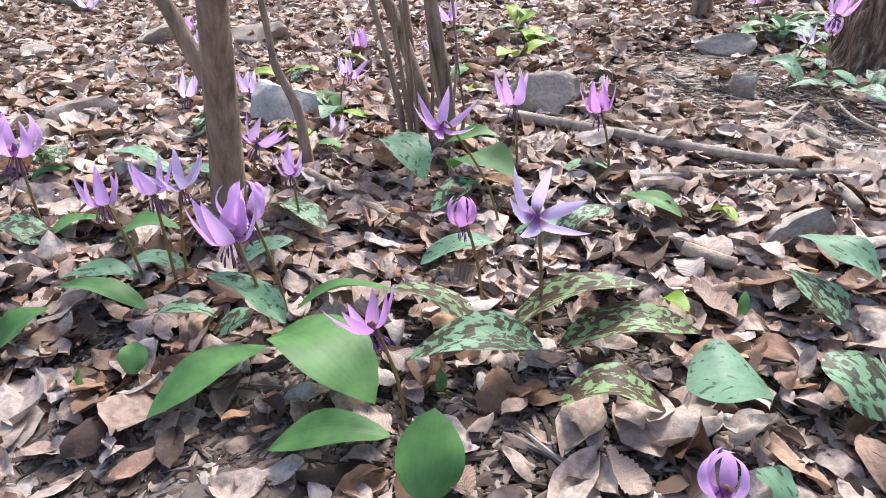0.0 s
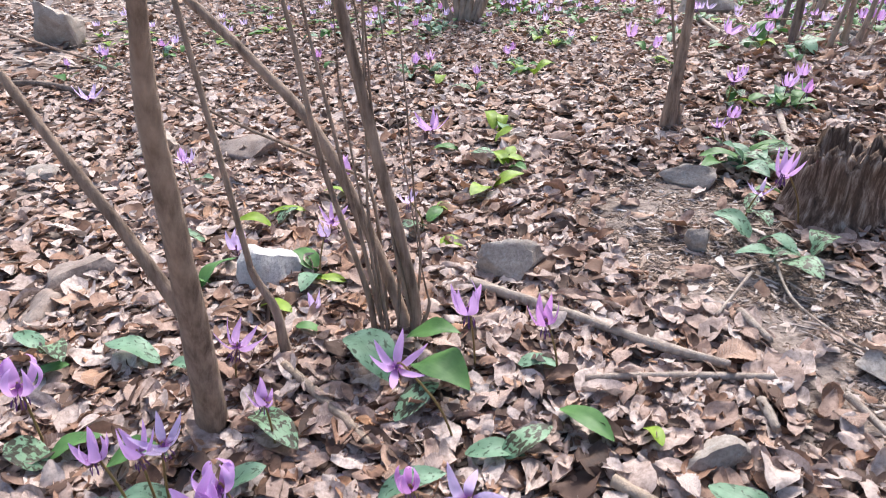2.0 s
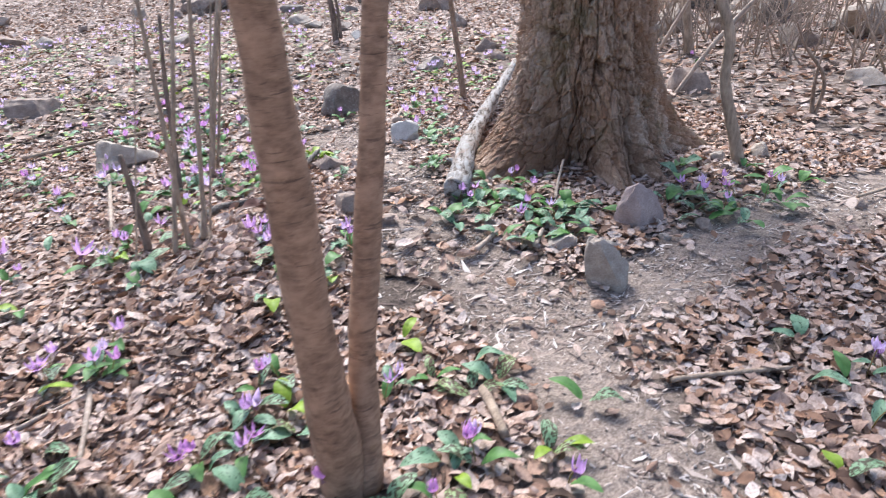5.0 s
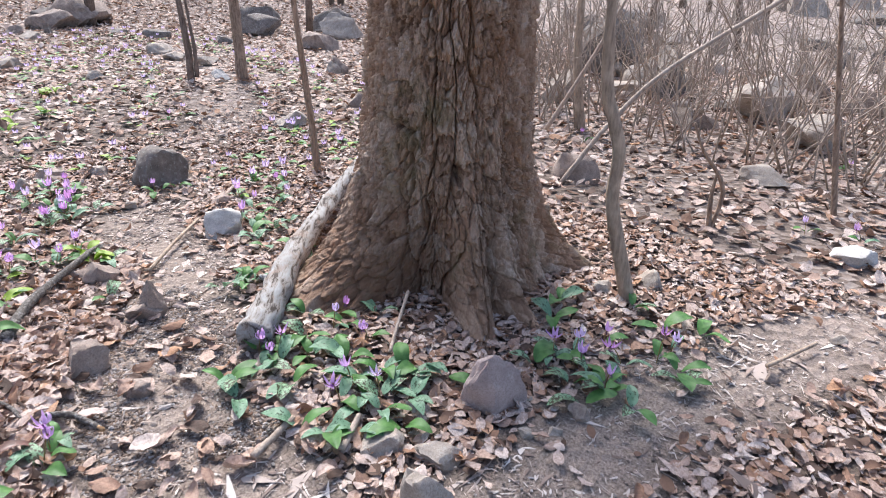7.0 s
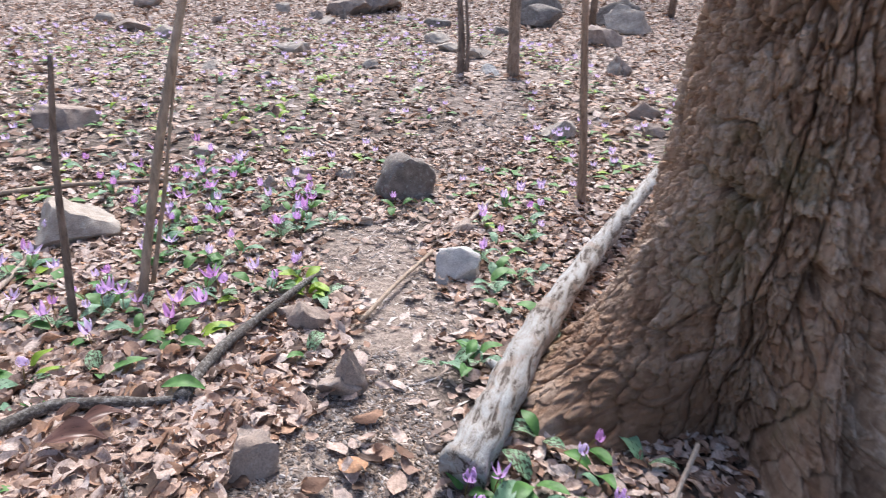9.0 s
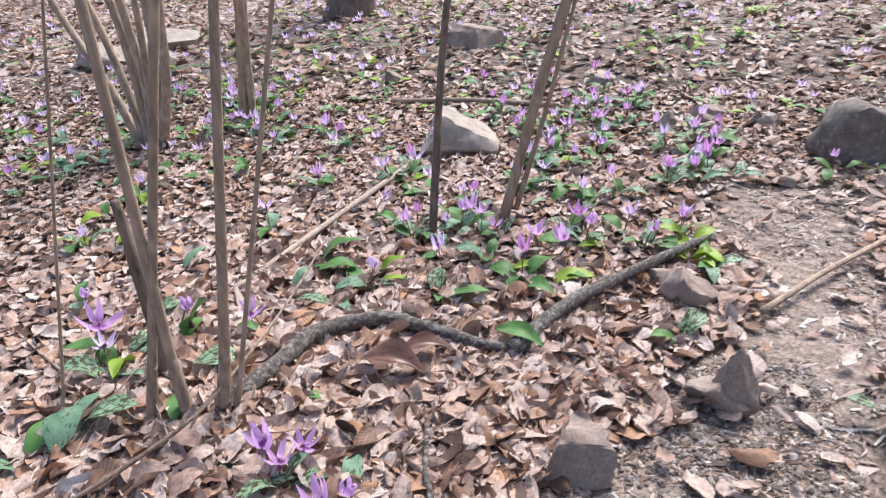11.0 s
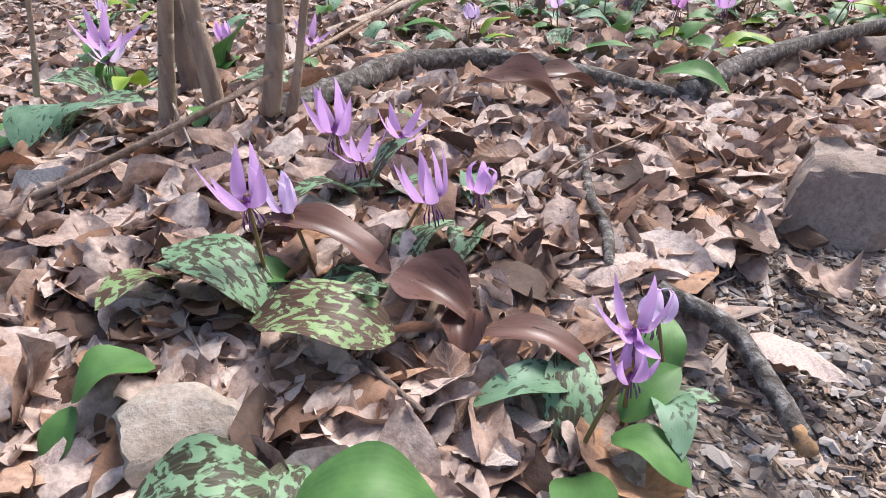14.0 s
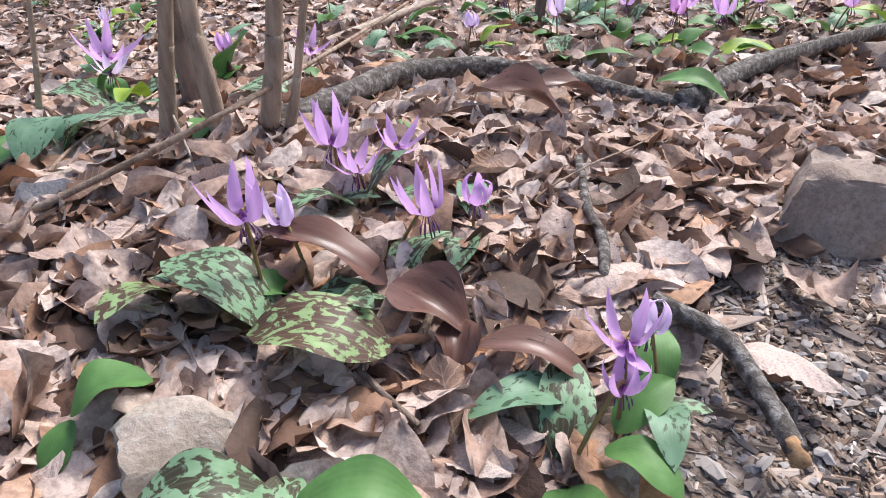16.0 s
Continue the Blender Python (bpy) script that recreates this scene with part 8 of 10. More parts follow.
violet(5.991, 3.746, leaves=[(-0.02, 0.001, 0.04, -0.22, 0.008, 0.077, 0.1, 0.23, "leaf_green"), (0.003, -0.02, 0.04, 0.036, -0.208, 0.097, 0.074, 0.23, "leaf_grey_green")])
violet(5.752, 3.574, leaves=[(0.002, -0.02, 0.04, 0.017, -0.177, 0.081, 0.057, 0.11, "leaf_grey_green"), (0.019, 0.005, 0.04, 0.223, 0.058, 0.081, 0.097, 0.13, "leaf_grey_green"), (-0.008, -0.018, 0.04, -0.098, -0.213, 0.079, 0.082, 0.21, "leaf_grey_green")])
violet(5.55, 3.612, leaves=[(-0.003, 0.02, 0.04, -0.026, 0.167, 0.076, 0.071, 0.15, "leaf_grey_green"), (-0.01, -0.017, 0.04, -0.096, -0.168, 0.087, 0.064, 0.19, "leaf_grey_green"), (0.007, -0.019, 0.04, 0.074, -0.191, 0.106, 0.076, 0.13, "leaf_green")])
violet(5.225, 3.676, leaves=[(0.02, 0.003, 0.04, 0.217, 0.035, 0.053, 0.075, 0.23, "leaf_grey_green"), (-0.02, 0.002, 0.04, -0.18, 0.019, 0.067, 0.065, 0.12, "leaf_grey_green"), (-0.009, -0.018, 0.04, -0.108, -0.223, 0.108, 0.1, 0.11, "leaf_green")])
violet(5.109, 3.814, leaves=[(0.019, -0.006, 0.04, 0.19, -0.055, 0.108, 0.072, 0.14, "leaf_green"), (-0.01, 0.017, 0.04, -0.119, 0.202, 0.082, 0.095, 0.17, "leaf_grey_green")])
violet(5.355, 3.585, leaves=[(-0.02, -0, 0.04, -0.192, -0, 0.066, 0.086, 0.11, "leaf_green"), (0.002, -0.02, 0.04, 0.027, -0.219, 0.1, 0.084, 0.14, "leaf_grey_green"), (-0.019, 0.007, 0.04, -0.178, 0.072, 0.062, 0.082, 0.22, "leaf_grey_green")])
violet(5.552, 3.427, leaves=[(-0.02, 0.001, 0.04, -0.254, 0.013, 0.075, 0.117, 0.2, "leaf_green"), (0.004, -0.02, 0.04, 0.044, -0.204, 0.082, 0.085, 0.19, "leaf_green")])
violet(6.059, 3.587, leaves=[(-0.017, 0.01, 0.04, -0.193, 0.111, 0.073, 0.101, 0.21, "leaf_grey_green"), (0.005, -0.019, 0.04, 0.057, -0.21, 0.052, 0.079, 0.11, "leaf_green")])
violet(5.965, 4.504, leaves=[(-0.01, 0.018, 0.04, -0.089, 0.161, 0.059, 0.064, 0.21, "leaf_green"), (-0.002, -0.02, 0.04, -0.017, -0.174, 0.101, 0.061, 0.13, "leaf_green")])
violet(5.826, 4.807, leaves=[(0.005, -0.019, 0.04, 0.045, -0.167, 0.095, 0.06, 0.15, "leaf_mottled"), (-0.003, 0.02, 0.04, -0.029, 0.173, 0.105, 0.063, 0.22, "leaf_green"), (-0.015, 0.013, 0.04, -0.162, 0.133, 0.057, 0.077, 0.22, "leaf_mottled")])
violet(6.217, 4.472, leaves=[(0.015, -0.014, 0.04, 0.123, -0.114, 0.069, 0.054, 0.21, "leaf_mottled"), (0.001, 0.02, 0.04, 0.009, 0.255, 0.055, 0.095, 0.15, "leaf_grey_green")])
violet(7.436, 3.71, leaves=[(-0.019, -0.006, 0.04, -0.231, -0.078, 0.107, 0.102, 0.13, "leaf_green"), (0.019, -0.006, 0.04, 0.243, -0.075, 0.056, 0.091, 0.18, "leaf_grey_green"), (0.017, 0.011, 0.04, 0.146, 0.095, 0.062, 0.065, 0.12, "leaf_green")])
violet(7.162, 3.565, leaves=[(0.001, 0.02, 0.04, 0.014, 0.238, 0.106, 0.088, 0.19, "leaf_grey_green"), (-0.016, -0.012, 0.04, -0.193, -0.14, 0.073, 0.1, 0.23, "leaf_green"), (0.018, -0.008, 0.04, 0.19, -0.089, 0.081, 0.08, 0.12, "leaf_green")])
violet(6.804, 3.234, leaves=[(0.004, -0.02, 0.04, 0.033, -0.176, 0.072, 0.073, 0.18, "leaf_green"), (-0.004, 0.02, 0.04, -0.047, 0.213, 0.098, 0.086, 0.12, "leaf_mottled")])
violet(6.591, 3.004, leaves=[(0.005, -0.019, 0.04, 0.058, -0.203, 0.098, 0.076, 0.21, "leaf_green"), (0.001, 0.02, 0.04, 0.01, 0.195, 0.051, 0.075, 0.16, "leaf_grey_green"), (-0.015, 0.013, 0.04, -0.143, 0.131, 0.098, 0.077, 0.24, "leaf_mottled")])
violet(6.765, 2.96, leaves=[(-0.003, 0.02, 0.04, -0.022, 0.162, 0.099, 0.054, 0.23, "leaf_mottled"), (-0.018, -0.008, 0.04, -0.158, -0.066, 0.051, 0.062, 0.1, "leaf_grey_green")])
violet(6.691, 2.796, leaves=[(0.014, -0.014, 0.04, 0.127, -0.128, 0.061, 0.07, 0.16, "leaf_green"), (-0.005, 0.019, 0.04, -0.062, 0.244, 0.067, 0.105, 0.24, "leaf_grey_green"), (-0.018, 0.009, 0.04, -0.185, 0.09, 0.109, 0.085, 0.22, "leaf_mottled")])
violet(6.483, 2.834, leaves=[(0.018, -0.008, 0.04, 0.225, -0.1, 0.061, 0.098, 0.14, "leaf_green"), (-0.017, 0.011, 0.04, -0.199, 0.129, 0.052, 0.104, 0.19, "leaf_mottled")])
violet(6.669, 2.605, leaves=[(0.016, 0.012, 0.04, 0.145, 0.114, 0.089, 0.076, 0.12, "leaf_grey_green"), (-0.02, -0.002, 0.04, -0.158, -0.02, 0.078, 0.066, 0.21, "leaf_mottled"), (-0.007, -0.019, 0.04, -0.065, -0.189, 0.062, 0.081, 0.2, "leaf_green")])
violet(6.837, 2.782, leaves=[(0.007, 0.019, 0.04, 0.063, 0.172, 0.107, 0.081, 0.1, "leaf_grey_green"), (-0.02, 0.002, 0.04, -0.17, 0.017, 0.08, 0.067, 0.12, "leaf_green")])
violet(6.587, 3.296, leaves=[(0.02, 0.004, 0.04, 0.244, 0.053, 0.09, 0.112, 0.13, "leaf_green"), (-0.01, 0.017, 0.04, -0.084, 0.152, 0.082, 0.063, 0.15, "leaf_mottled"), (0.019, -0.006, 0.04, 0.159, -0.052, 0.088, 0.068, 0.23, "leaf_green")])
violet(7.678, 2.961, leaves=[(0.017, -0.011, 0.04, 0.216, -0.137, 0.096, 0.114, 0.23, "leaf_green"), (-0.014, 0.014, 0.04, -0.166, 0.163, 0.055, 0.093, 0.1, "leaf_green")])
violet(7.783, 2.72, leaves=[(-0.002, -0.02, 0.04, -0.027, -0.234, 0.094, 0.09, 0.17, "leaf_green"), (0.02, 0.004, 0.04, 0.228, 0.049, 0.068, 0.096, 0.21, "leaf_green")])
violet(7.245, 2.604, leaves=[(0.007, 0.019, 0.04, 0.059, 0.147, 0.098, 0.067, 0.15, "leaf_green"), (-0.014, -0.014, 0.04, -0.178, -0.178, 0.061, 0.107, 0.1, "leaf_green"), (0.013, -0.015, 0.04, 0.148, -0.163, 0.069, 0.073, 0.24, "leaf_green")])
violet(7.15, 2.51, leaves=[(-0.012, 0.016, 0.04, -0.139, 0.175, 0.08, 0.085, 0.14, "leaf_mottled"), (0.012, -0.016, 0.04, 0.101, -0.134, 0.061, 0.055, 0.16, "leaf_green"), (0.02, -0.003, 0.04, 0.183, -0.025, 0.066, 0.076, 0.17, "leaf_mottled")])
violet(7.791, 3.267, leaves=[(0.007, -0.019, 0.04, 0.059, -0.171, 0.088, 0.061, 0.13, "leaf_mottled"), (0.015, 0.013, 0.04, 0.133, 0.112, 0.065, 0.06, 0.23, "leaf_green"), (-0.006, -0.019, 0.04, -0.052, -0.157, 0.09, 0.064, 0.12, "leaf_green")])
violet(5.636, 5.557, leaves=[(0.003, -0.02, 0.04, 0.026, -0.183, 0.071, 0.063, 0.23, "leaf_green"), (0.019, 0.005, 0.04, 0.216, 0.05, 0.095, 0.08, 0.11, "leaf_mottled")])
violet(5.798, 5.526, leaves=[(0.017, -0.011, 0.04, 0.149, -0.095, 0.057, 0.067, 0.23, "leaf_grey_green"), (0.003, 0.02, 0.04, 0.027, 0.161, 0.106, 0.056, 0.2, "leaf_grey_green")])
violet(6.493, 6.775, leaves=[(-0.018, 0.009, 0.04, -0.219, 0.116, 0.091, 0.087, 0.16, "leaf_mottled"), (0.009, -0.018, 0.04, 0.079, -0.164, 0.075, 0.069, 0.21, "leaf_mottled")])
violet(6.451, 5.817, leaves=[(-0.002, -0.02, 0.04, -0.018, -0.175, 0.061, 0.063, 0.2, "leaf_green"), (0.02, 0.003, 0.04, 0.195, 0.025, 0.08, 0.086, 0.14, "leaf_mottled"), (-0.012, 0.016, 0.04, -0.149, 0.197, 0.105, 0.113, 0.22, "leaf_green")])
violet(3.09, 6.24, leaves=[(-0.02, 0.002, 0.04, -0.146, 0.017, 0.064, 0.057, 0.21, "leaf_green"), (0.019, -0.008, 0.04, 0.188, -0.077, 0.06, 0.086, 0.16, "leaf_green")])
violet(3.216, 5.894, leaves=[(-0.019, -0.007, 0.04, -0.187, -0.075, 0.092, 0.086, 0.18, "leaf_mottled"), (0.015, -0.013, 0.04, 0.108, -0.094, 0.073, 0.056, 0.19, "leaf_grey_green")])
violet(3.511, 5.784, leaves=[(0.018, -0.008, 0.04, 0.156, -0.07, 0.085, 0.066, 0.16, "leaf_grey_green"), (-0.018, 0.008, 0.04, -0.161, 0.073, 0.061, 0.057, 0.15, "leaf_green")])
violet(3.697, 6.072, leaves=[(-0.004, 0.02, 0.04, -0.049, 0.217, 0.083, 0.092, 0.16, "leaf_mottled"), (0.004, -0.02, 0.04, 0.026, -0.14, 0.107, 0.053, 0.14, "leaf_green")])
violet(4.075, 6.278, leaves=[(0.018, -0.009, 0.04, 0.194, -0.098, 0.064, 0.087, 0.21, "leaf_green"), (-0.018, 0.009, 0.04, -0.163, 0.082, 0.062, 0.067, 0.2, "leaf_green")])
violet(4.845, 5.925, leaves=[(0.012, 0.016, 0.04, 0.124, 0.169, 0.079, 0.091, 0.23, "leaf_mottled"), (-0.019, -0.007, 0.04, -0.138, -0.053, 0.091, 0.063, 0.15, "leaf_green")])
violet(5.733, 5.522, leaves=[(0.011, 0.016, 0.04, 0.111, 0.161, 0.104, 0.063, 0.25, "leaf_green"), (-0.012, -0.016, 0.04, -0.113, -0.148, 0.085, 0.073, 0.18, "leaf_green")])
violet(6.438, 6.61, leaves=[(-0.001, -0.02, 0.04, -0.008, -0.193, 0.065, 0.062, 0.16, "leaf_mottled"), (0.016, 0.011, 0.04, 0.174, 0.122, 0.1, 0.069, 0.24, "leaf_green")])
violet(6.259, 6.303, leaves=[(0.019, 0.007, 0.04, 0.213, 0.077, 0.053, 0.09, 0.18, "leaf_grey_green"), (-0.02, 0.004, 0.04, -0.17, 0.032, 0.1, 0.058, 0.19, "leaf_grey_green")])
violet(6.66, 6.903, leaves=[(-0.018, 0.01, 0.04, -0.129, 0.071, 0.073, 0.049, 0.16, "leaf_grey_green"), (0.017, -0.01, 0.04, 0.168, -0.096, 0.066, 0.085, 0.22, "leaf_green")])
violet(6.273, 5.529, leaves=[(0.017, 0.01, 0.04, 0.156, 0.089, 0.081, 0.079, 0.25, "leaf_mottled"), (-0.019, -0.007, 0.04, -0.21, -0.084, 0.096, 0.084, 0.22, "leaf_mottled")])
violet(6.595, 5.803, leaves=[(-0.02, -0.004, 0.04, -0.187, -0.041, 0.098, 0.08, 0.13, "leaf_grey_green")])
violet(5.071, 6.634, leaves=[(-0, -0.02, 0.04, -0.004, -0.205, 0.063, 0.07, 0.24, "leaf_grey_green"), (0.019, 0.006, 0.04, 0.19, 0.062, 0.078, 0.065, 0.18, "leaf_mottled")])
violet(4.792, 6.905, leaves=[(0.017, -0.01, 0.04, 0.151, -0.092, 0.061, 0.076, 0.21, "leaf_green"), (-0.001, 0.02, 0.04, -0.012, 0.165, 0.096, 0.058, 0.21, "leaf_green")])
violet(2.143, 6.21, leaves=[(0.008, 0.019, 0.04, 0.074, 0.18, 0.101, 0.066, 0.11, "leaf_grey_green")])
violet(4.017, 8.037, leaves=[(0.019, 0.006, 0.04, 0.19, 0.058, 0.104, 0.075, 0.14, "leaf_grey_green"), (-0.015, 0.013, 0.04, -0.167, 0.151, 0.053, 0.089, 0.25, "leaf_green")])
violet(4.234, 7.71, leaves=[(-0.02, -0.004, 0.04, -0.199, -0.042, 0.103, 0.086, 0.12, "leaf_mottled"), (0.014, -0.015, 0.04, 0.135, -0.146, 0.079, 0.08, 0.14, "leaf_green")])
violet(4.435, 7.401, leaves=[(-0.006, 0.019, 0.04, -0.068, 0.206, 0.063, 0.096, 0.16, "leaf_green"), (-0.005, -0.019, 0.04, -0.043, -0.184, 0.088, 0.075, 0.17, "leaf_green")])
violet(3.894, 7.729, leaves=[(-0.012, 0.016, 0.04, -0.095, 0.123, 0.093, 0.054, 0.13, "leaf_green"), (0.008, -0.018, 0.04, 0.07, -0.167, 0.058, 0.08, 0.22, "leaf_green")])
violet(4.168, 7.42, leaves=[(-0.013, -0.015, 0.04, -0.114, -0.139, 0.078, 0.061, 0.18, "leaf_grey_green"), (0.013, 0.015, 0.04, 0.136, 0.151, 0.061, 0.085, 0.23, "leaf_green")])
violet(4.598, 7.595, leaves=[(-0.012, -0.016, 0.04, -0.12, -0.158, 0.107, 0.068, 0.24, "leaf_mottled"), (0.02, -0.004, 0.04, 0.215, -0.039, 0.063, 0.094, 0.22, "leaf_grey_green")])
violet(4.316, 8.15, leaves=[(0.017, -0.01, 0.04, 0.13, -0.074, 0.075, 0.063, 0.18, "leaf_green"), (-0, 0.02, 0.04, -0.003, 0.171, 0.053, 0.067, 0.11, "leaf_green")])
violet(4.49, 8.522, leaves=[(0.018, 0.009, 0.04, 0.148, 0.079, 0.079, 0.067, 0.23, "leaf_grey_green")])
violet(3.817, 8.819, leaves=[(-0.019, 0.007, 0.04, -0.132, 0.053, 0.098, 0.053, 0.22, "leaf_green"), (0.009, -0.018, 0.04, 0.075, -0.153, 0.095, 0.064, 0.22, "leaf_green")])
violet(3.4, 6.835, leaves=[(-0.02, 0.002, 0.04, -0.178, 0.018, 0.076, 0.073, 0.22, "leaf_mottled"), (0.011, -0.017, 0.04, 0.096, -0.146, 0.086, 0.061, 0.15, "leaf_green")])
violet(6.389, 8.263, leaves=[(-0.02, -0.004, 0.04, -0.182, -0.041, 0.057, 0.081, 0.25, "leaf_green"), (0.014, -0.014, 0.04, 0.124, -0.124, 0.059, 0.07, 0.21, "leaf_green")])
violet(6.016, 8.007, leaves=[(0.008, 0.018, 0.04, 0.073, 0.171, 0.052, 0.076, 0.18, "leaf_green")])
violet(6.766, 6.527, leaves=[(-0.017, -0.011, 0.04, -0.149, -0.093, 0.1, 0.062, 0.16, "leaf_grey_green"), (0.019, 0.005, 0.04, 0.151, 0.038, 0.05, 0.053, 0.18, "leaf_grey_green")])
violet(6.957, 7.065, leaves=[(0.02, -0.001, 0.04, 0.189, -0.011, 0.094, 0.066, 0.17, "leaf_grey_green"), (-0.007, 0.019, 0.04, -0.074, 0.189, 0.064, 0.073, 0.11, "leaf_mottled")])
violet(0.25, 8.524, leaves=[(-0.003, -0.02, 0.04, -0.024, -0.178, 0.055, 0.065, 0.22, "leaf_green")])
violet(1.672, 7.935, leaves=[(-0.016, 0.012, 0.04, -0.136, 0.096, 0.099, 0.059, 0.12, "leaf_green"), (0.002, -0.02, 0.04, 0.021, -0.217, 0.098, 0.092, 0.22, "leaf_green")])
violet(2.938, 5.998, leaves=[(0.005, 0.019, 0.04, 0.04, 0.152, 0.106, 0.066, 0.16, "leaf_grey_green")])
violet(6.249, 6.103, leaves=[(-0.016, 0.013, 0.04, -0.12, 0.098, 0.061, 0.061, 0.15, "leaf_green"), (-0.005, -0.019, 0.04, -0.044, -0.181, 0.091, 0.072, 0.14, "leaf_grey_green")])
violet(5.807, 5.499, leaves=[(0.003, 0.02, 0.04, 0.018, 0.146, 0.069, 0.056, 0.17, "leaf_grey_green")])
violet(5.438, 12.398, leaves=[(0.007, 0.019, 0.04, 0.074, 0.209, 0.054, 0.098, 0.12, "leaf_green"), (-0.017, -0.01, 0.04, -0.133, -0.079, 0.092, 0.058, 0.1, "leaf_green")])
violet(5.056, 11.172, leaves=[(0.017, 0.01, 0.04, 0.185, 0.106, 0.054, 0.089, 0.13, "leaf_lime")])
violet(6.762, 13.798, leaves=[(-0, 0.02, 0.04, -0.003, 0.198, 0.108, 0.066, 0.14, "leaf_lime")])
violet(5.71, 12.05, leaves=[(-0.013, 0.016, 0.04, -0.139, 0.172, 0.106, 0.093, 0.17, "leaf_lime"), (-0.002, -0.02, 0.04, -0.018, -0.204, 0.07, 0.076, 0.13, "leaf_lime")])
violet(4.868, 12.068, leaves=[(-0, -0.02, 0.04, -0.003, -0.158, 0.081, 0.052, 0.24, "leaf_green"), (0.019, 0.007, 0.04, 0.193, 0.068, 0.105, 0.068, 0.12, "leaf_lime")])
violet(4.05, 11.519, leaves=[(-0.018, 0.008, 0.04, -0.186, 0.085, 0.091, 0.091, 0.14, "leaf_lime"), (0, -0.02, 0.04, 0.001, -0.176, 0.084, 0.056, 0.16, "leaf_green")])
violet(3.359, 12.806, leaves=[(0.011, 0.016, 0.04, 0.112, 0.163, 0.103, 0.073, 0.23, "leaf_lime")])
violet(0.84, 8.946, leaves=[(0.02, 0.003, 0.04, 0.165, 0.027, 0.058, 0.071, 0.18, "leaf_lime"), (-0.007, 0.019, 0.04, -0.074, 0.213, 0.095, 0.088, 0.17, "leaf_green")])
violet(1.719, 9.409, leaves=[(0.012, 0.016, 0.04, 0.114, 0.155, 0.068, 0.071, 0.17, "leaf_lime")])
violet(1.743, 11.288, leaves=[(-0.008, 0.018, 0.04, -0.062, 0.133, 0.095, 0.053, 0.19, "leaf_lime"), (-0.001, -0.02, 0.04, -0.014, -0.214, 0.09, 0.083, 0.12, "leaf_lime")])
violet(1.565, 6.658, leaves=[(-0.004, -0.02, 0.04, -0.037, -0.197, 0.071, 0.075, 0.24, "leaf_lime")])
violet(0.605, 5.349, leaves=[(0.02, 0.002, 0.04, 0.227, 0.022, 0.06, 0.081, 0.23, "leaf_green")])
violet(1.103, 8.927, leaves=[(-0.015, -0.013, 0.04, -0.131, -0.116, 0.102, 0.071, 0.2, "leaf_lime"), (0.018, 0.009, 0.04, 0.2, 0.104, 0.102, 0.077, 0.13, "leaf_green")])
violet(1.164, 6.527, leaves=[(0.011, -0.017, 0.04, 0.117, -0.186, 0.082, 0.082, 0.14, "leaf_green"), (0.004, 0.02, 0.04, 0.031, 0.142, 0.073, 0.05, 0.12, "leaf_lime")])
violet(4.288, 6.395, leaves=[(0.018, -0.008, 0.04, 0.131, -0.058, 0.092, 0.061, 0.2, "leaf_green")])
violet(4.08, 9.307, leaves=[(-0.009, -0.018, 0.04, -0.082, -0.163, 0.083, 0.059, 0.25, "leaf_lime"), (0.02, 0.001, 0.04, 0.17, 0.011, 0.064, 0.072, 0.19, "leaf_lime")])
violet(5.289, 12.184, leaves=[(0.004, -0.02, 0.04, 0.039, -0.199, 0.104, 0.073, 0.14, "leaf_green"), (0.019, 0.007, 0.04, 0.154, 0.055, 0.104, 0.062, 0.22, "leaf_green")])
violet(1.482, 7.854, leaves=[(-0.017, 0.011, 0.04, -0.159, 0.107, 0.065, 0.066, 0.11, "leaf_lime")])
violet(3.806, 11.438, leaves=[(-0.02, -0.003, 0.04, -0.225, -0.033, 0.106, 0.088, 0.18, "leaf_green")])
violet(0.435, 3.311, leaves=[(0.01, -0.017, 0.04, 0.08, -0.13, 0.077, 0.058, 0.14, "leaf_green"), (-0.008, 0.018, 0.04, -0.078, 0.173, 0.066, 0.079, 0.13, "leaf_lime")])
violet(0.449, 3.941, leaves=[(0.001, 0.02, 0.04, 0.012, 0.18, 0.077, 0.065, 0.21, "leaf_lime"), (-0, -0.02, 0.04, -0.004, -0.186, 0.101, 0.076, 0.2, "leaf_green")])
violet(0.046, 5.247, leaves=[(0.005, 0.019, 0.04, 0.059, 0.209, 0.062, 0.084, 0.16, "leaf_lime")])
violet(1.828, 5.125, leaves=[(-0.018, 0.009, 0.04, -0.176, 0.088, 0.062, 0.077, 0.16, "leaf_lime"), (-0.002, -0.02, 0.04, -0.014, -0.173, 0.054, 0.072, 0.13, "leaf_green")])
violet(1.505, 3.079, leaves=[(0.006, -0.019, 0.04, 0.065, -0.213, 0.079, 0.091, 0.2, "leaf_grey_green"), (0.007, 0.019, 0.04, 0.064, 0.164, 0.055, 0.074, 0.1, "leaf_grey_green")])
violet(1.6, 3.118, leaves=[(0.005, -0.019, 0.04, 0.052, -0.199, 0.056, 0.092, 0.16, "leaf_grey_green"), (-0.005, 0.019, 0.04, -0.047, 0.166, 0.092, 0.063, 0.14, "leaf_grey_green")])
violet(1.495, 2.247, leaves=[(0.007, 0.019, 0.04, 0.052, 0.148, 0.069, 0.066, 0.2, "leaf_mottled")])
violet(2.093, 2.586, leaves=[(-0.003, 0.02, 0.04, -0.031, 0.214, 0.08, 0.096, 0.13, "leaf_green")])
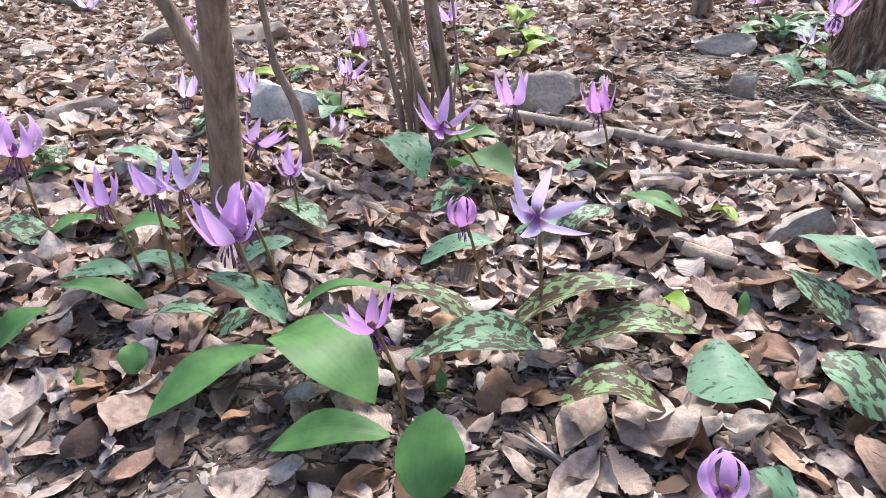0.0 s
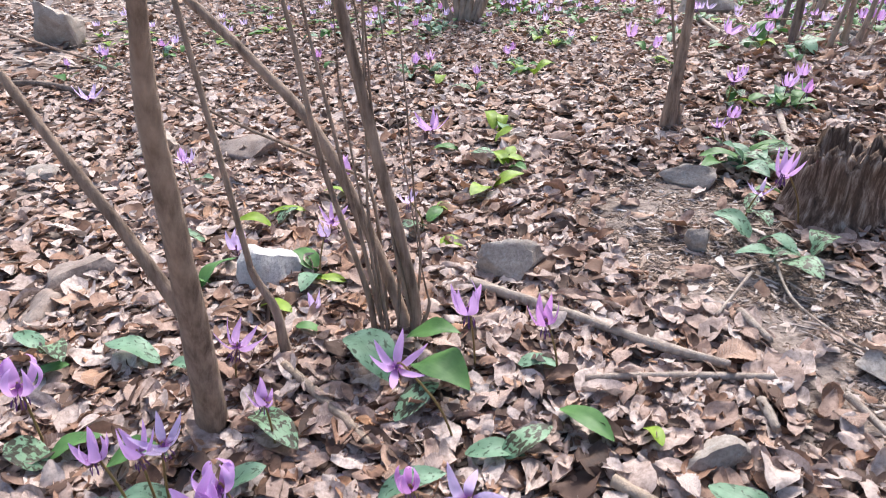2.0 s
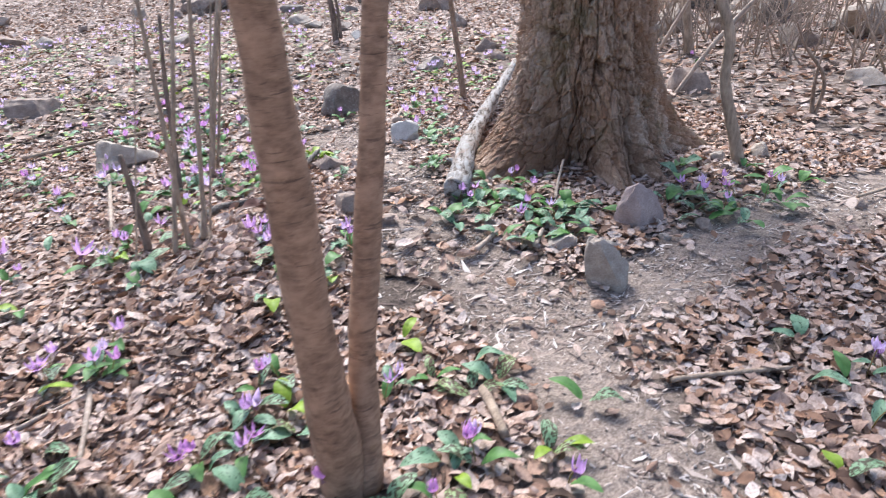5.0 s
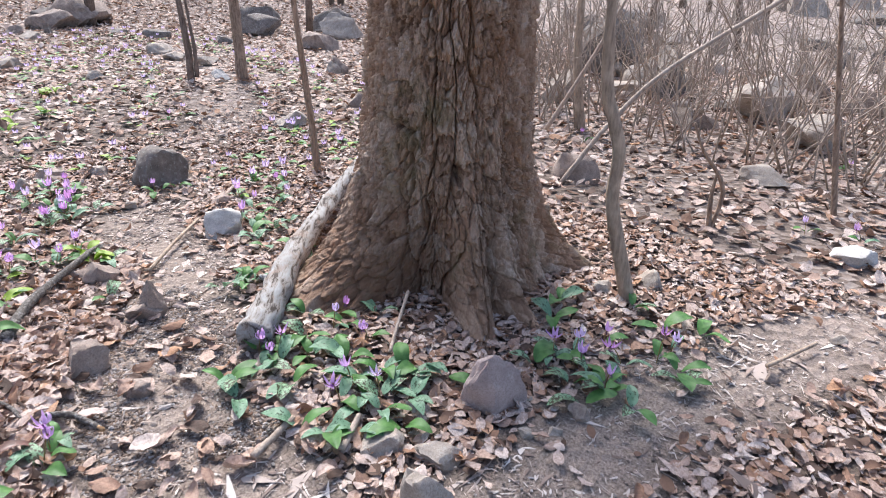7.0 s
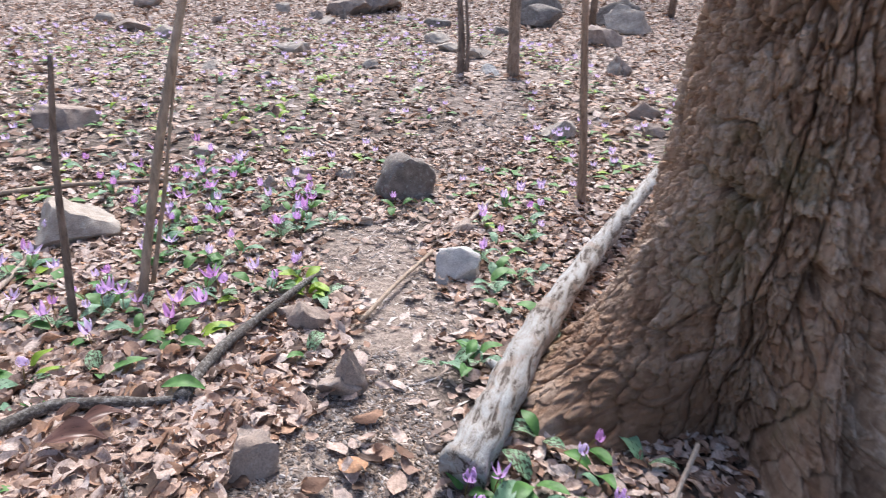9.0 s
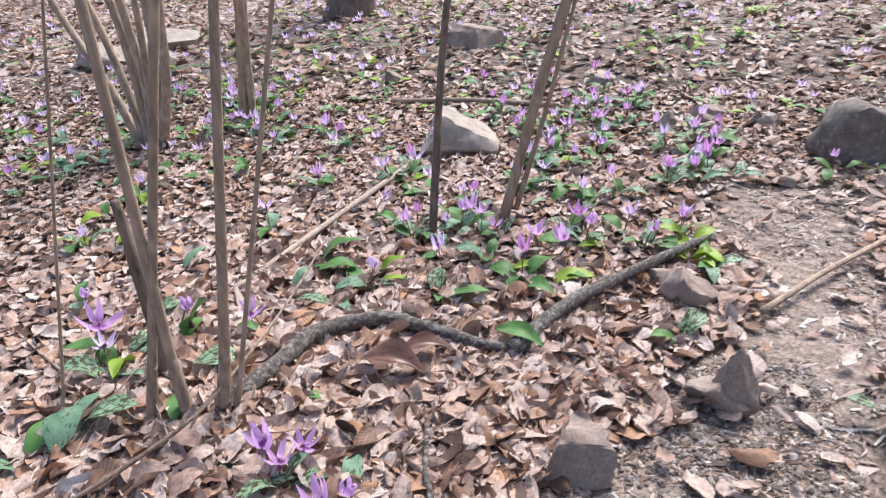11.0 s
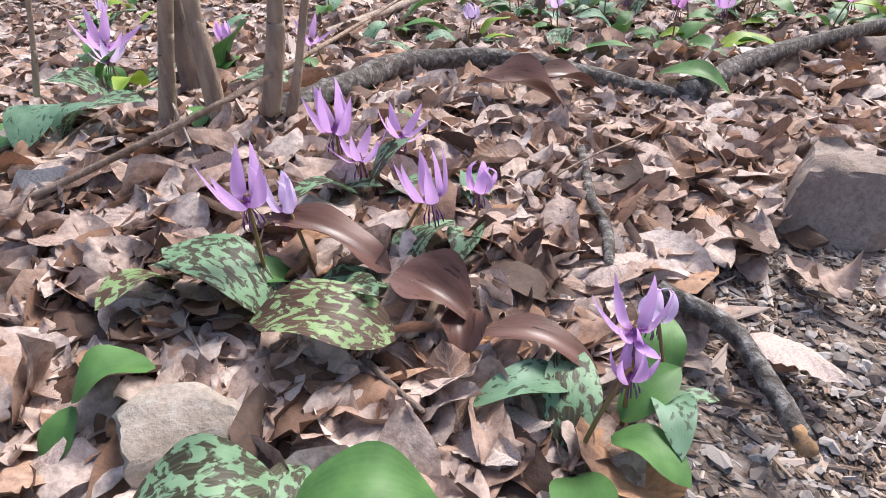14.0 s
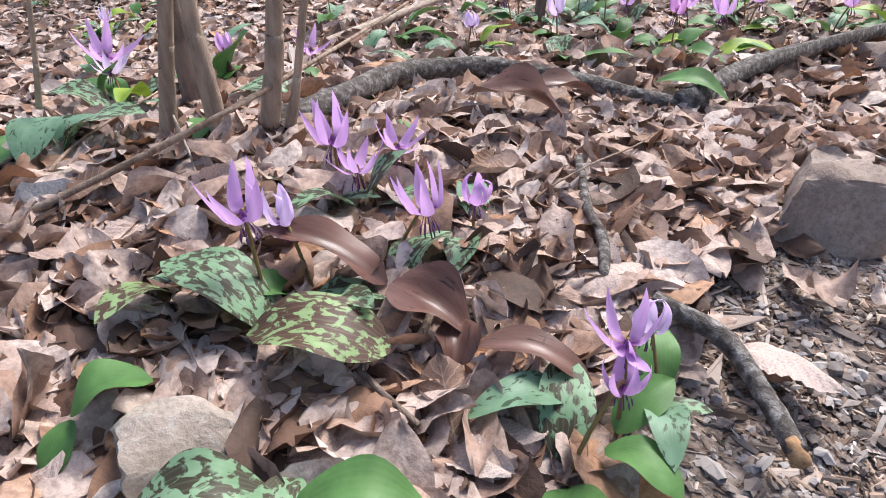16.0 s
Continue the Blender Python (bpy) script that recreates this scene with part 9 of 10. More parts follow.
violet(2.318, 2.496, leaves=[(-0.019, -0.006, 0.04, -0.136, -0.046, 0.085, 0.049, 0.16, "leaf_grey_green"), (0.014, -0.014, 0.04, 0.157, -0.153, 0.087, 0.092, 0.19, "leaf_mottled")])
violet(2.438, 2.408, leaves=[(0.011, -0.017, 0.04, 0.083, -0.132, 0.075, 0.068, 0.1, "leaf_grey_green")])
violet(2.82, 2.937, leaves=[(0.016, -0.012, 0.04, 0.126, -0.095, 0.073, 0.052, 0.24, "leaf_grey_green")])
violet(2.771, 2.737, leaves=[(0.02, -0.001, 0.04, 0.164, -0.005, 0.066, 0.055, 0.22, "leaf_brown_mottled"), (-0.016, 0.012, 0.04, -0.148, 0.112, 0.057, 0.06, 0.25, "leaf_brown_mottled")])
violet(2.57, 2.144, leaves=[(-0.018, -0.008, 0.04, -0.206, -0.092, 0.068, 0.097, 0.19, "leaf_green"), (0.019, 0.007, 0.04, 0.171, 0.064, 0.07, 0.064, 0.18, "leaf_brown_mottled")])
violet(2.834, 2.055, leaves=[(0.02, 0.003, 0.04, 0.197, 0.028, 0.108, 0.086, 0.18, "leaf_mottled"), (-0.02, -0.004, 0.04, -0.203, -0.036, 0.054, 0.072, 0.22, "leaf_grey_green")])
violet(2.805, 1.914, leaves=[(0, 0.02, 0.04, 0.004, 0.227, 0.07, 0.099, 0.16, "leaf_mottled"), (-0.001, -0.02, 0.04, -0.013, -0.18, 0.067, 0.072, 0.21, "leaf_grey_green")])
violet(3.216, 2.122, leaves=[(-0.019, 0.005, 0.04, -0.22, 0.06, 0.097, 0.089, 0.24, "leaf_grey_green"), (0.017, -0.011, 0.04, 0.122, -0.078, 0.09, 0.048, 0.15, "leaf_grey_green")])
violet(3.557, 2.667, leaves=[(-0.001, -0.02, 0.04, -0.007, -0.194, 0.072, 0.076, 0.13, "leaf_brown_mottled"), (0.008, 0.018, 0.04, 0.062, 0.148, 0.11, 0.052, 0.17, "leaf_brown_mottled")])
violet(3.636, 2.42, leaves=[(0.017, -0.01, 0.04, 0.155, -0.087, 0.08, 0.066, 0.25, "leaf_brown_mottled"), (-0.011, 0.016, 0.04, -0.129, 0.185, 0.051, 0.094, 0.12, "leaf_brown_mottled")])
violet(3.826, 2.437, leaves=[(-0.005, -0.019, 0.04, -0.06, -0.212, 0.05, 0.075, 0.15, "leaf_grey_green"), (0.018, 0.008, 0.04, 0.202, 0.091, 0.065, 0.091, 0.23, "leaf_brown_mottled")])
violet(3.094, 1.77, leaves=[(-0, 0.02, 0.04, -0.001, 0.197, 0.057, 0.076, 0.21, "leaf_brown_mottled")])
violet(3.627, 1.839, leaves=[(0.015, -0.013, 0.04, 0.125, -0.113, 0.073, 0.065, 0.19, "leaf_brown_mottled"), (0.012, 0.016, 0.04, 0.115, 0.151, 0.082, 0.079, 0.21, "leaf_mottled")])
violet(3.154, 3.973, leaves=[(-0.015, -0.014, 0.04, -0.117, -0.107, 0.088, 0.051, 0.19, "leaf_grey_green")])
violet(3.578, 3.89, leaves=[(0.005, 0.019, 0.04, 0.051, 0.19, 0.064, 0.085, 0.18, "leaf_grey_green"), (-0.019, -0.007, 0.04, -0.178, -0.063, 0.109, 0.079, 0.17, "leaf_green")])
violet(3.442, 3.994, leaves=[(-0.015, -0.013, 0.04, -0.161, -0.142, 0.054, 0.095, 0.19, "leaf_grey_green"), (0.018, 0.008, 0.04, 0.174, 0.073, 0.058, 0.081, 0.12, "leaf_grey_green")])
violet(3.256, 4.403, leaves=[(-0.002, -0.02, 0.04, -0.016, -0.169, 0.088, 0.066, 0.21, "leaf_brown_mottled")])
violet(2.558, 4.832, leaves=[(0.003, 0.02, 0.04, 0.028, 0.164, 0.083, 0.062, 0.23, "leaf_grey_green")])
violet(2.497, 5.153, leaves=[(-0.02, -0.004, 0.04, -0.196, -0.042, 0.108, 0.089, 0.22, "leaf_mottled"), (0.02, -0.001, 0.04, 0.184, -0.013, 0.097, 0.062, 0.11, "leaf_grey_green")])
violet(2.891, 5.082, leaves=[(0.007, -0.019, 0.04, 0.076, -0.188, 0.069, 0.075, 0.19, "leaf_green")])
violet(-1.023, 7.835, leaves=[(-0.02, 0.004, 0.04, -0.15, 0.033, 0.064, 0.056, 0.15, "leaf_grey_green"), (0.001, -0.02, 0.04, 0.007, -0.192, 0.062, 0.08, 0.11, "leaf_brown_mottled")])
violet(-0.034, 7.381, leaves=[(0.012, -0.016, 0.04, 0.124, -0.157, 0.087, 0.077, 0.25, "leaf_brown_mottled")])
violet(-1.307, 7.784, leaves=[(0.011, 0.017, 0.04, 0.111, 0.167, 0.078, 0.078, 0.22, "leaf_green"), (-0.018, 0.008, 0.04, -0.149, 0.064, 0.082, 0.054, 0.19, "leaf_mottled")])
violet(-1.498, 7.672, leaves=[(0.019, -0.005, 0.04, 0.202, -0.055, 0.093, 0.085, 0.21, "leaf_grey_green")])
violet(-1.436, 9.847, leaves=[(-0.018, 0.008, 0.04, -0.194, 0.086, 0.087, 0.081, 0.22, "leaf_mottled"), (0.004, -0.02, 0.04, 0.03, -0.164, 0.081, 0.071, 0.11, "leaf_green")])
violet(2.51, 5.289, leaves=[(0.006, -0.019, 0.04, 0.057, -0.196, 0.104, 0.074, 0.25, "leaf_lime"), (0.012, 0.016, 0.04, 0.106, 0.133, 0.06, 0.065, 0.12, "leaf_mottled")])
violet(2.525, 4.652, leaves=[(-0.001, 0.02, 0.04, -0.008, 0.223, 0.073, 0.083, 0.15, "leaf_green"), (-0.013, -0.016, 0.04, -0.105, -0.13, 0.1, 0.057, 0.21, "leaf_grey_green")])
violet(3.154, 3.922, leaves=[(-0.006, -0.019, 0.04, -0.068, -0.214, 0.06, 0.099, 0.2, "leaf_lime")])
violet(2.785, 2.935, leaves=[(0.005, -0.019, 0.04, 0.058, -0.205, 0.097, 0.074, 0.21, "leaf_lime"), (0.006, 0.019, 0.04, 0.066, 0.192, 0.109, 0.09, 0.2, "leaf_lime")])
violet(2.747, 2.741, leaves=[(-0.019, 0.007, 0.04, -0.202, 0.07, 0.066, 0.087, 0.13, "leaf_grey_green"), (0.007, -0.019, 0.04, 0.051, -0.144, 0.09, 0.064, 0.17, "leaf_grey_green")])
violet(2.397, 2.531, leaves=[(-0.007, 0.019, 0.04, -0.074, 0.199, 0.095, 0.095, 0.19, "leaf_grey_green"), (-0.007, -0.019, 0.04, -0.057, -0.148, 0.063, 0.053, 0.21, "leaf_grey_green")])
violet(3.647, 3.969, leaves=[(-0.005, 0.019, 0.04, -0.045, 0.177, 0.081, 0.077, 0.23, "leaf_mottled"), (-0.01, -0.017, 0.04, -0.088, -0.151, 0.09, 0.07, 0.18, "leaf_lime")])
violet(3.65, 3.123, leaves=[(-0.001, -0.02, 0.04, -0.014, -0.223, 0.059, 0.098, 0.11, "leaf_lime"), (0.018, 0.008, 0.04, 0.167, 0.072, 0.094, 0.063, 0.21, "leaf_lime")])
violet(3.853, 2.691, leaves=[(0.013, -0.015, 0.04, 0.134, -0.156, 0.091, 0.081, 0.22, "leaf_grey_green")])
violet(3.567, 2.688, leaves=[(-0.019, 0.005, 0.04, -0.151, 0.04, 0.058, 0.066, 0.15, "leaf_green"), (0.017, -0.011, 0.04, 0.139, -0.089, 0.078, 0.057, 0.17, "leaf_green")])
violet(3.662, 2.464, leaves=[(0.014, 0.014, 0.04, 0.104, 0.105, 0.068, 0.064, 0.15, "leaf_mottled")])
violet(3.803, 2.411, leaves=[(0.009, -0.018, 0.04, 0.08, -0.17, 0.064, 0.069, 0.21, "leaf_mottled"), (-0.008, 0.018, 0.04, -0.09, 0.21, 0.108, 0.081, 0.19, "leaf_grey_green")])
violet(4.058, 1.997, leaves=[(0.012, -0.016, 0.04, 0.122, -0.166, 0.068, 0.08, 0.24, "leaf_mottled"), (-0.006, 0.019, 0.04, -0.068, 0.209, 0.1, 0.095, 0.13, "leaf_green")])
violet(3.664, 1.833, leaves=[(-0.02, -0.001, 0.04, -0.161, -0.01, 0.09, 0.067, 0.2, "leaf_lime"), (0.016, -0.012, 0.04, 0.143, -0.112, 0.071, 0.072, 0.21, "leaf_lime")])
violet(5.279, 1.213, leaves=[(0.013, 0.015, 0.04, 0.119, 0.143, 0.106, 0.067, 0.17, "leaf_green")])
violet(5.125, 1.359, leaves=[(0.001, -0.02, 0.04, 0.009, -0.216, 0.108, 0.082, 0.23, "leaf_grey_green")])
violet(4.558, 0.913, leaves=[(0.017, -0.011, 0.04, 0.162, -0.102, 0.087, 0.077, 0.17, "leaf_mottled"), (0.009, 0.018, 0.04, 0.066, 0.138, 0.059, 0.064, 0.13, "leaf_lime")])
violet(5.471, 1.566, leaves=[(0.016, 0.012, 0.04, 0.179, 0.127, 0.067, 0.096, 0.19, "leaf_grey_green"), (-0.013, 0.015, 0.04, -0.114, 0.13, 0.076, 0.061, 0.12, "leaf_grey_green")])
violet(1.647, 3.219, leaves=[(-0.003, -0.02, 0.04, -0.025, -0.177, 0.088, 0.066, 0.2, "leaf_grey_green"), (0.017, 0.011, 0.04, 0.122, 0.076, 0.069, 0.058, 0.16, "leaf_green")])
violet(1.963, 3.875, leaves=[(0.02, -0.002, 0.04, 0.197, -0.018, 0.105, 0.076, 0.21, "leaf_green"), (-0.02, 0.003, 0.04, -0.196, 0.027, 0.067, 0.081, 0.18, "leaf_lime")])
violet(3.197, 2.032, leaves=[(-0.002, -0.02, 0.04, -0.011, -0.142, 0.06, 0.054, 0.19, "leaf_lime"), (0.015, 0.013, 0.04, 0.112, 0.1, 0.069, 0.057, 0.11, "leaf_grey_green")])
violet(-1.243, 1.921, leaves=[(-0.019, 0.007, 0.04, -0.143, 0.057, 0.073, 0.063, 0.1, "leaf_grey_green"), (0.014, -0.014, 0.04, 0.148, -0.15, 0.107, 0.075, 0.23, "leaf_mottled")])
violet(-0.862, 2.273, leaves=[(0.004, -0.02, 0.04, 0.037, -0.171, 0.087, 0.067, 0.13, "leaf_mottled"), (0.012, 0.016, 0.04, 0.128, 0.163, 0.095, 0.068, 0.15, "leaf_green")])
violet(-0.815, 1.838, leaves=[(-0.019, 0.005, 0.04, -0.209, 0.05, 0.089, 0.092, 0.13, "leaf_grey_green"), (0.018, -0.009, 0.04, 0.145, -0.07, 0.07, 0.051, 0.15, "leaf_grey_green")])
violet(0.434, 3.366, leaves=[(0.006, 0.019, 0.04, 0.046, 0.147, 0.088, 0.06, 0.11, "leaf_lime"), (-0.02, 0.001, 0.04, -0.2, 0.008, 0.099, 0.077, 0.21, "leaf_mottled")])
violet(0.406, 3.944, leaves=[(0.015, -0.013, 0.04, 0.115, -0.095, 0.093, 0.049, 0.12, "leaf_lime"), (-0.004, 0.02, 0.04, -0.042, 0.2, 0.099, 0.083, 0.19, "leaf_lime")])
violet(0.328, 3.073, leaves=[(-0.01, -0.017, 0.04, -0.105, -0.183, 0.075, 0.08, 0.15, "leaf_lime"), (0.019, 0.007, 0.04, 0.169, 0.065, 0.086, 0.076, 0.13, "leaf_lime")])
violet(1.488, 3.157, leaves=[(-0.016, -0.012, 0.04, -0.168, -0.121, 0.058, 0.072, 0.13, "leaf_green"), (0.016, -0.012, 0.04, 0.183, -0.135, 0.069, 0.099, 0.22, "leaf_mottled")])
violet(1.673, 3.187, leaves=[(0.006, -0.019, 0.04, 0.045, -0.144, 0.09, 0.056, 0.15, "leaf_mottled"), (0.018, 0.008, 0.04, 0.184, 0.08, 0.073, 0.084, 0.11, "leaf_mottled")])
violet(1.441, 2.229, leaves=[(0.019, 0.008, 0.04, 0.149, 0.061, 0.091, 0.06, 0.21, "leaf_mottled"), (-0.02, -0.003, 0.04, -0.159, -0.021, 0.053, 0.068, 0.2, "leaf_mottled")])
violet(1.307, 2.383, leaves=[(-0.009, 0.018, 0.04, -0.093, 0.189, 0.074, 0.084, 0.16, "leaf_grey_green"), (0.008, -0.018, 0.04, 0.076, -0.178, 0.075, 0.073, 0.25, "leaf_grey_green")])
violet(-0.663, 2.797, leaves=[(0.009, 0.018, 0.04, 0.079, 0.164, 0.063, 0.072, 0.19, "leaf_mottled"), (-0.02, -0.001, 0.04, -0.173, -0.009, 0.075, 0.058, 0.21, "leaf_lime")])
violet(-0.928, 2.669, leaves=[(-0.02, -0.001, 0.04, -0.142, -0.005, 0.096, 0.046, 0.12, "leaf_mottled")])


# ---- patches of violets up the slope ----
def violet_patch(cx, cy, spread, count, seed, bloom_share=0.7, tones=("leaf_green", "leaf_mottled", "leaf_grey_green")):
    r = random.Random(seed)
    for _ in range(count):
        x, y = r.gauss(cx, 0.6 * spread), r.gauss(cy, 0.6 * spread)
        a0, blades = r.uniform(0, 6.28), []
        for k in range(r.choice((2, 2, 3))):
            a, ln = a0 + k * r.uniform(1.7, 2.6), r.uniform(0.13, 0.22)
            blades.append((0.02 * math.cos(a), 0.02 * math.sin(a), 0.04, ln * math.cos(a), ln * math.sin(a), r.uniform(0.05, 0.12), ln * r.uniform(0.36, 0.5), r.uniform(0.1, 0.24), r.choice(tones)))
        if r.random() < bloom_share:
            violet(x, y, flower=(r.uniform(-0.05, 0.05), r.uniform(-0.05, 0.05), r.uniform(0.14, 0.2)), leaves=blades, size=r.uniform(0.085, 0.11), kind=r.choice(("reflexed", "reflexed", "curled", "wide")), tone=r.choice(("petal", "petal_pale", "petal_pale", "petal_deep")))
        else:
            violet(x, y, leaves=blades, label="young yellow-green dogtooth violet leaves" if tones[0] == "leaf_lime" else "")


for _k, (_x, _y, _w, _n) in enumerate([(4.34, 8.52, 0.75, 20), (3.85, 9.9, 0.7, 10), (5.2, 8.94, 0.3, 3), (4.2, 6.75, 0.35, 6), (4.69, 9.75, 0.5, 7), (-0.3, 9.4, 0.6, 10), (1.1, 9.5, 0.7, 12), (2.2, 9.0, 0.5, 8),
                                       (2.9, 7.9, 0.4, 5), (3.65, 6.9, 0.4, 5), (5.1, 7.9, 0.3, 4), (-0.1, 8.0, 0.3, 4), (-2.9, 6.7, 0.4, 4), (7.2, 7.7, 0.3, 3)]):
    violet_patch(_x, _y, _w, _n, 300 + _k)
for _k, (_x, _y, _w, _n) in enumerate([(5.03, 6.69, 0.2, 4), (5.22, 12.1, 0.6, 6), (6.7, 13.8, 0.6, 5), (1.1, 6.9, 0.3, 4), (0.76, 5.5, 0.2, 3)]):
    violet_patch(_x, _y, _w, _n, 340 + _k, 0.0, ("leaf_lime", "leaf_lime", "leaf_green"))
violet_patch(6.38, 6.6, 0.2, 4, 350, 0.3)
violet_patch(5.74, 5.65, 0.15, 3, 351, 0.0)


# ---- leaf litter and crumbs: far too many to count ----
def scatter(n, box, seed, keep):
    """n places in a box (x0, x1, y0, y1), thinned by keep(x, y) as a chance."""
    r = np.random.RandomState(seed)
    x, y = r.uniform(box[0], box[1], n), r.uniform(box[2], box[3], n)
    ok = r.uniform(0, 1, n) < keep(x, y)
    return x[ok], y[ok], r


def leaf_stuff(name, n, box, seed, keep, size, label, lift=0.036, rows=5, cols=4):
    x, y, r = scatter(n, box, seed, keep)
    k = len(x)
    t = np.linspace(0, 1, rows)
    wid = np.interp(t, [0, 0.2, 0.4, 0.6, 0.8, 1.0], [0.14, 0.70, 0.95, 1.0, 0.78, 0.16]) * 0.5
    ln = size * r.uniform(0.55, 1.4, k)
    wd = ln * r.uniform(0.42, 0.78, k)
    curl, roll, dish = r.normal(0.1, 0.42, k), np.abs(r.normal(0.08, 0.48, k)) * r.choice([1, 1, -1], k), r.uniform(0, 6.28, k)
    wav = r.normal(0, 0.02, (k, rows, cols))
    lobe = r.uniform(0.86, 1.08, (k, rows, 2))
    V = np.zeros((k, rows, cols, 3))
    for i in range(rows):
        for j in range(cols):
            c = 2.0 * j / (cols - 1) - 1.0
            u = t[i] - 0.5
            edge = np.where(abs(c) > 0.99, lobe[:, i, 0 if c < 0 else 1], 1.0)
            V[:, i, j, 0] = u * ln * (1 - 0.2 * curl ** 2 * u * u * 4) + 0.05 * ln * abs(c) * (lobe[:, i, 0] - 1)
            V[:, i, j, 1] = c * wid[i] * wd * edge * (1 - 0.25 * np.minimum(roll ** 2, 2)) + 0.06 * ln * np.sin(3 * u + dish)
            V[:, i, j, 2] = curl * ln * (u * u) + roll * wd * wid[i] * abs(c) ** 1.6 * 0.7 + wav[:, i, j] * ln + 0.055 * ln * np.sin(5 * u + 3 * c + dish)
    a = r.uniform(0, 2 * np.pi, k)
    p, q = r.normal(0, 0.2, k), r.normal(0, 0.22, k)
    stand = r.uniform(0, 1, k) < 0.05
    p = np.where(stand, r.uniform(-0.9, 0.9, k), p)
    cp, sp, cq, sq, ca, sa = np.cos(p), np.sin(p), np.cos(q), np.sin(q), np.cos(a), np.sin(a)
    X, Y, Z = V[..., 0], V[..., 1], V[..., 2]
    e = lambda s: s[:, None, None]
    X, Z = X * e(cp) + Z * e(sp), -X * e(sp) + Z * e(cp)
    Y, Z = Y * e(cq) - Z * e(sq), Y * e(sq) + Z * e(cq)
    X, Y = X * e(ca) - Y * e(sa), X * e(sa) + Y * e(ca)
    Z = Z - np.min(Z, axis=(1, 2))[:, None, None] * 0.6
    base = ground_z(x, y) + r.uniform(0, 1, k) ** 1.3 * lift
    W = np.stack([X + e(x), Y + e(y), Z + e(base)], -1).reshape(-1, 3)
    idx = np.arange(rows * cols).reshape(rows, cols)
    quad = np.stack([idx[:-1, :-1], idx[:-1, 1:], idx[1:, 1:], idx[1:, :-1]], -1).reshape(-1, 4)
    Q = (quad[None] + (np.arange(k) * rows * cols)[:, None, None]).reshape(-1, 4)
    return tagged(new(name, raw_mesh(name, W, Q, "dead_leaf")), label, "leaf litter", kind="stuff")


def litter_keep(x, y):
    d = trail_distance(x, y)
    return np.clip((d - 0.30 + 0.15 * wobble(x, y, 3.0, 31)) / 0.34, 0.025, 1.0) * np.clip((np.hypot(x, y) - 0.25) * 20, 0, 1) * np.clip((np.hypot(x - 3.9, y - 3.68) - 0.25) * 20, 0, 1)


def bank_keep(x, y):
    """The moist bank among the shrub's violets lies half bare."""
    return litter_keep(x, y) * (1 - 0.84 * np.exp(-((x + 0.05) / 0.95) ** 4 - ((y - 0.85) / 0.5) ** 4))


def in_sight(x, y):
    return np.clip(1.25 - np.hypot(x - 4.0, y - 5.0) / 9.0, 0.12, 1.0)


def build_litter():
    text = "pale brown curled dead oak leaves covering the forest floor"
    near = lambda x, y: ((x > -1.5) & (x < 2.6) & (y < 4.0)) | ((x > 2.3) & (x < 5.2) & (y > 3.6) & (y < 6.6))
    leaf_stuff("leaf_litter", 22500, (-1.5, 5.2, 0.4, 6.6), 46, lambda x, y: np.where(near(x, y), bank_keep(x, y), 0.0), 0.105, text, 0.036, 8, 5)
    leaf_stuff("leaf_litter", 112000, (-3.5, 9.5, 0.4, 10.5), 41, lambda x, y: np.maximum(bank_keep(x, y), np.where(y > 8.0, 0.4, 0.0)) * in_sight(x, y) * np.where(near(x, y), 0.0, 1.0), 0.09, text, 0.036, 5, 3)
    leaf_stuff("leaf_litter", 22000, (-1.5, 2.6, 0.4, 4.0), 42, bank_keep, 0.07, text, 0.036, 7, 5)
    leaf_stuff("leaf_litter", 11000, (2.3, 5.2, 3.6, 6.6), 43, litter_keep, 0.13, text, 0.04, 8, 5)
    leaf_stuff("leaf_litter", 16000, (-8.0, 16.0, -7.0, 0.4), 45, litter_keep, 0.15, text, 0.05, 4, 3)
    far = lambda x, y: np.where((x > -3.5) & (x < 9.5) & (y > 0) & (y < 10.5), 0.0, 1.0) * np.maximum(litter_keep(x, y), np.where(y > 9.0, 0.45, 0.0))
    leaf_stuff("leaf_litter", 60000, (-12.0, 22.0, 0.0, 30.0), 44, far, 0.15, text, 0.05, 4, 3)


build_litter()


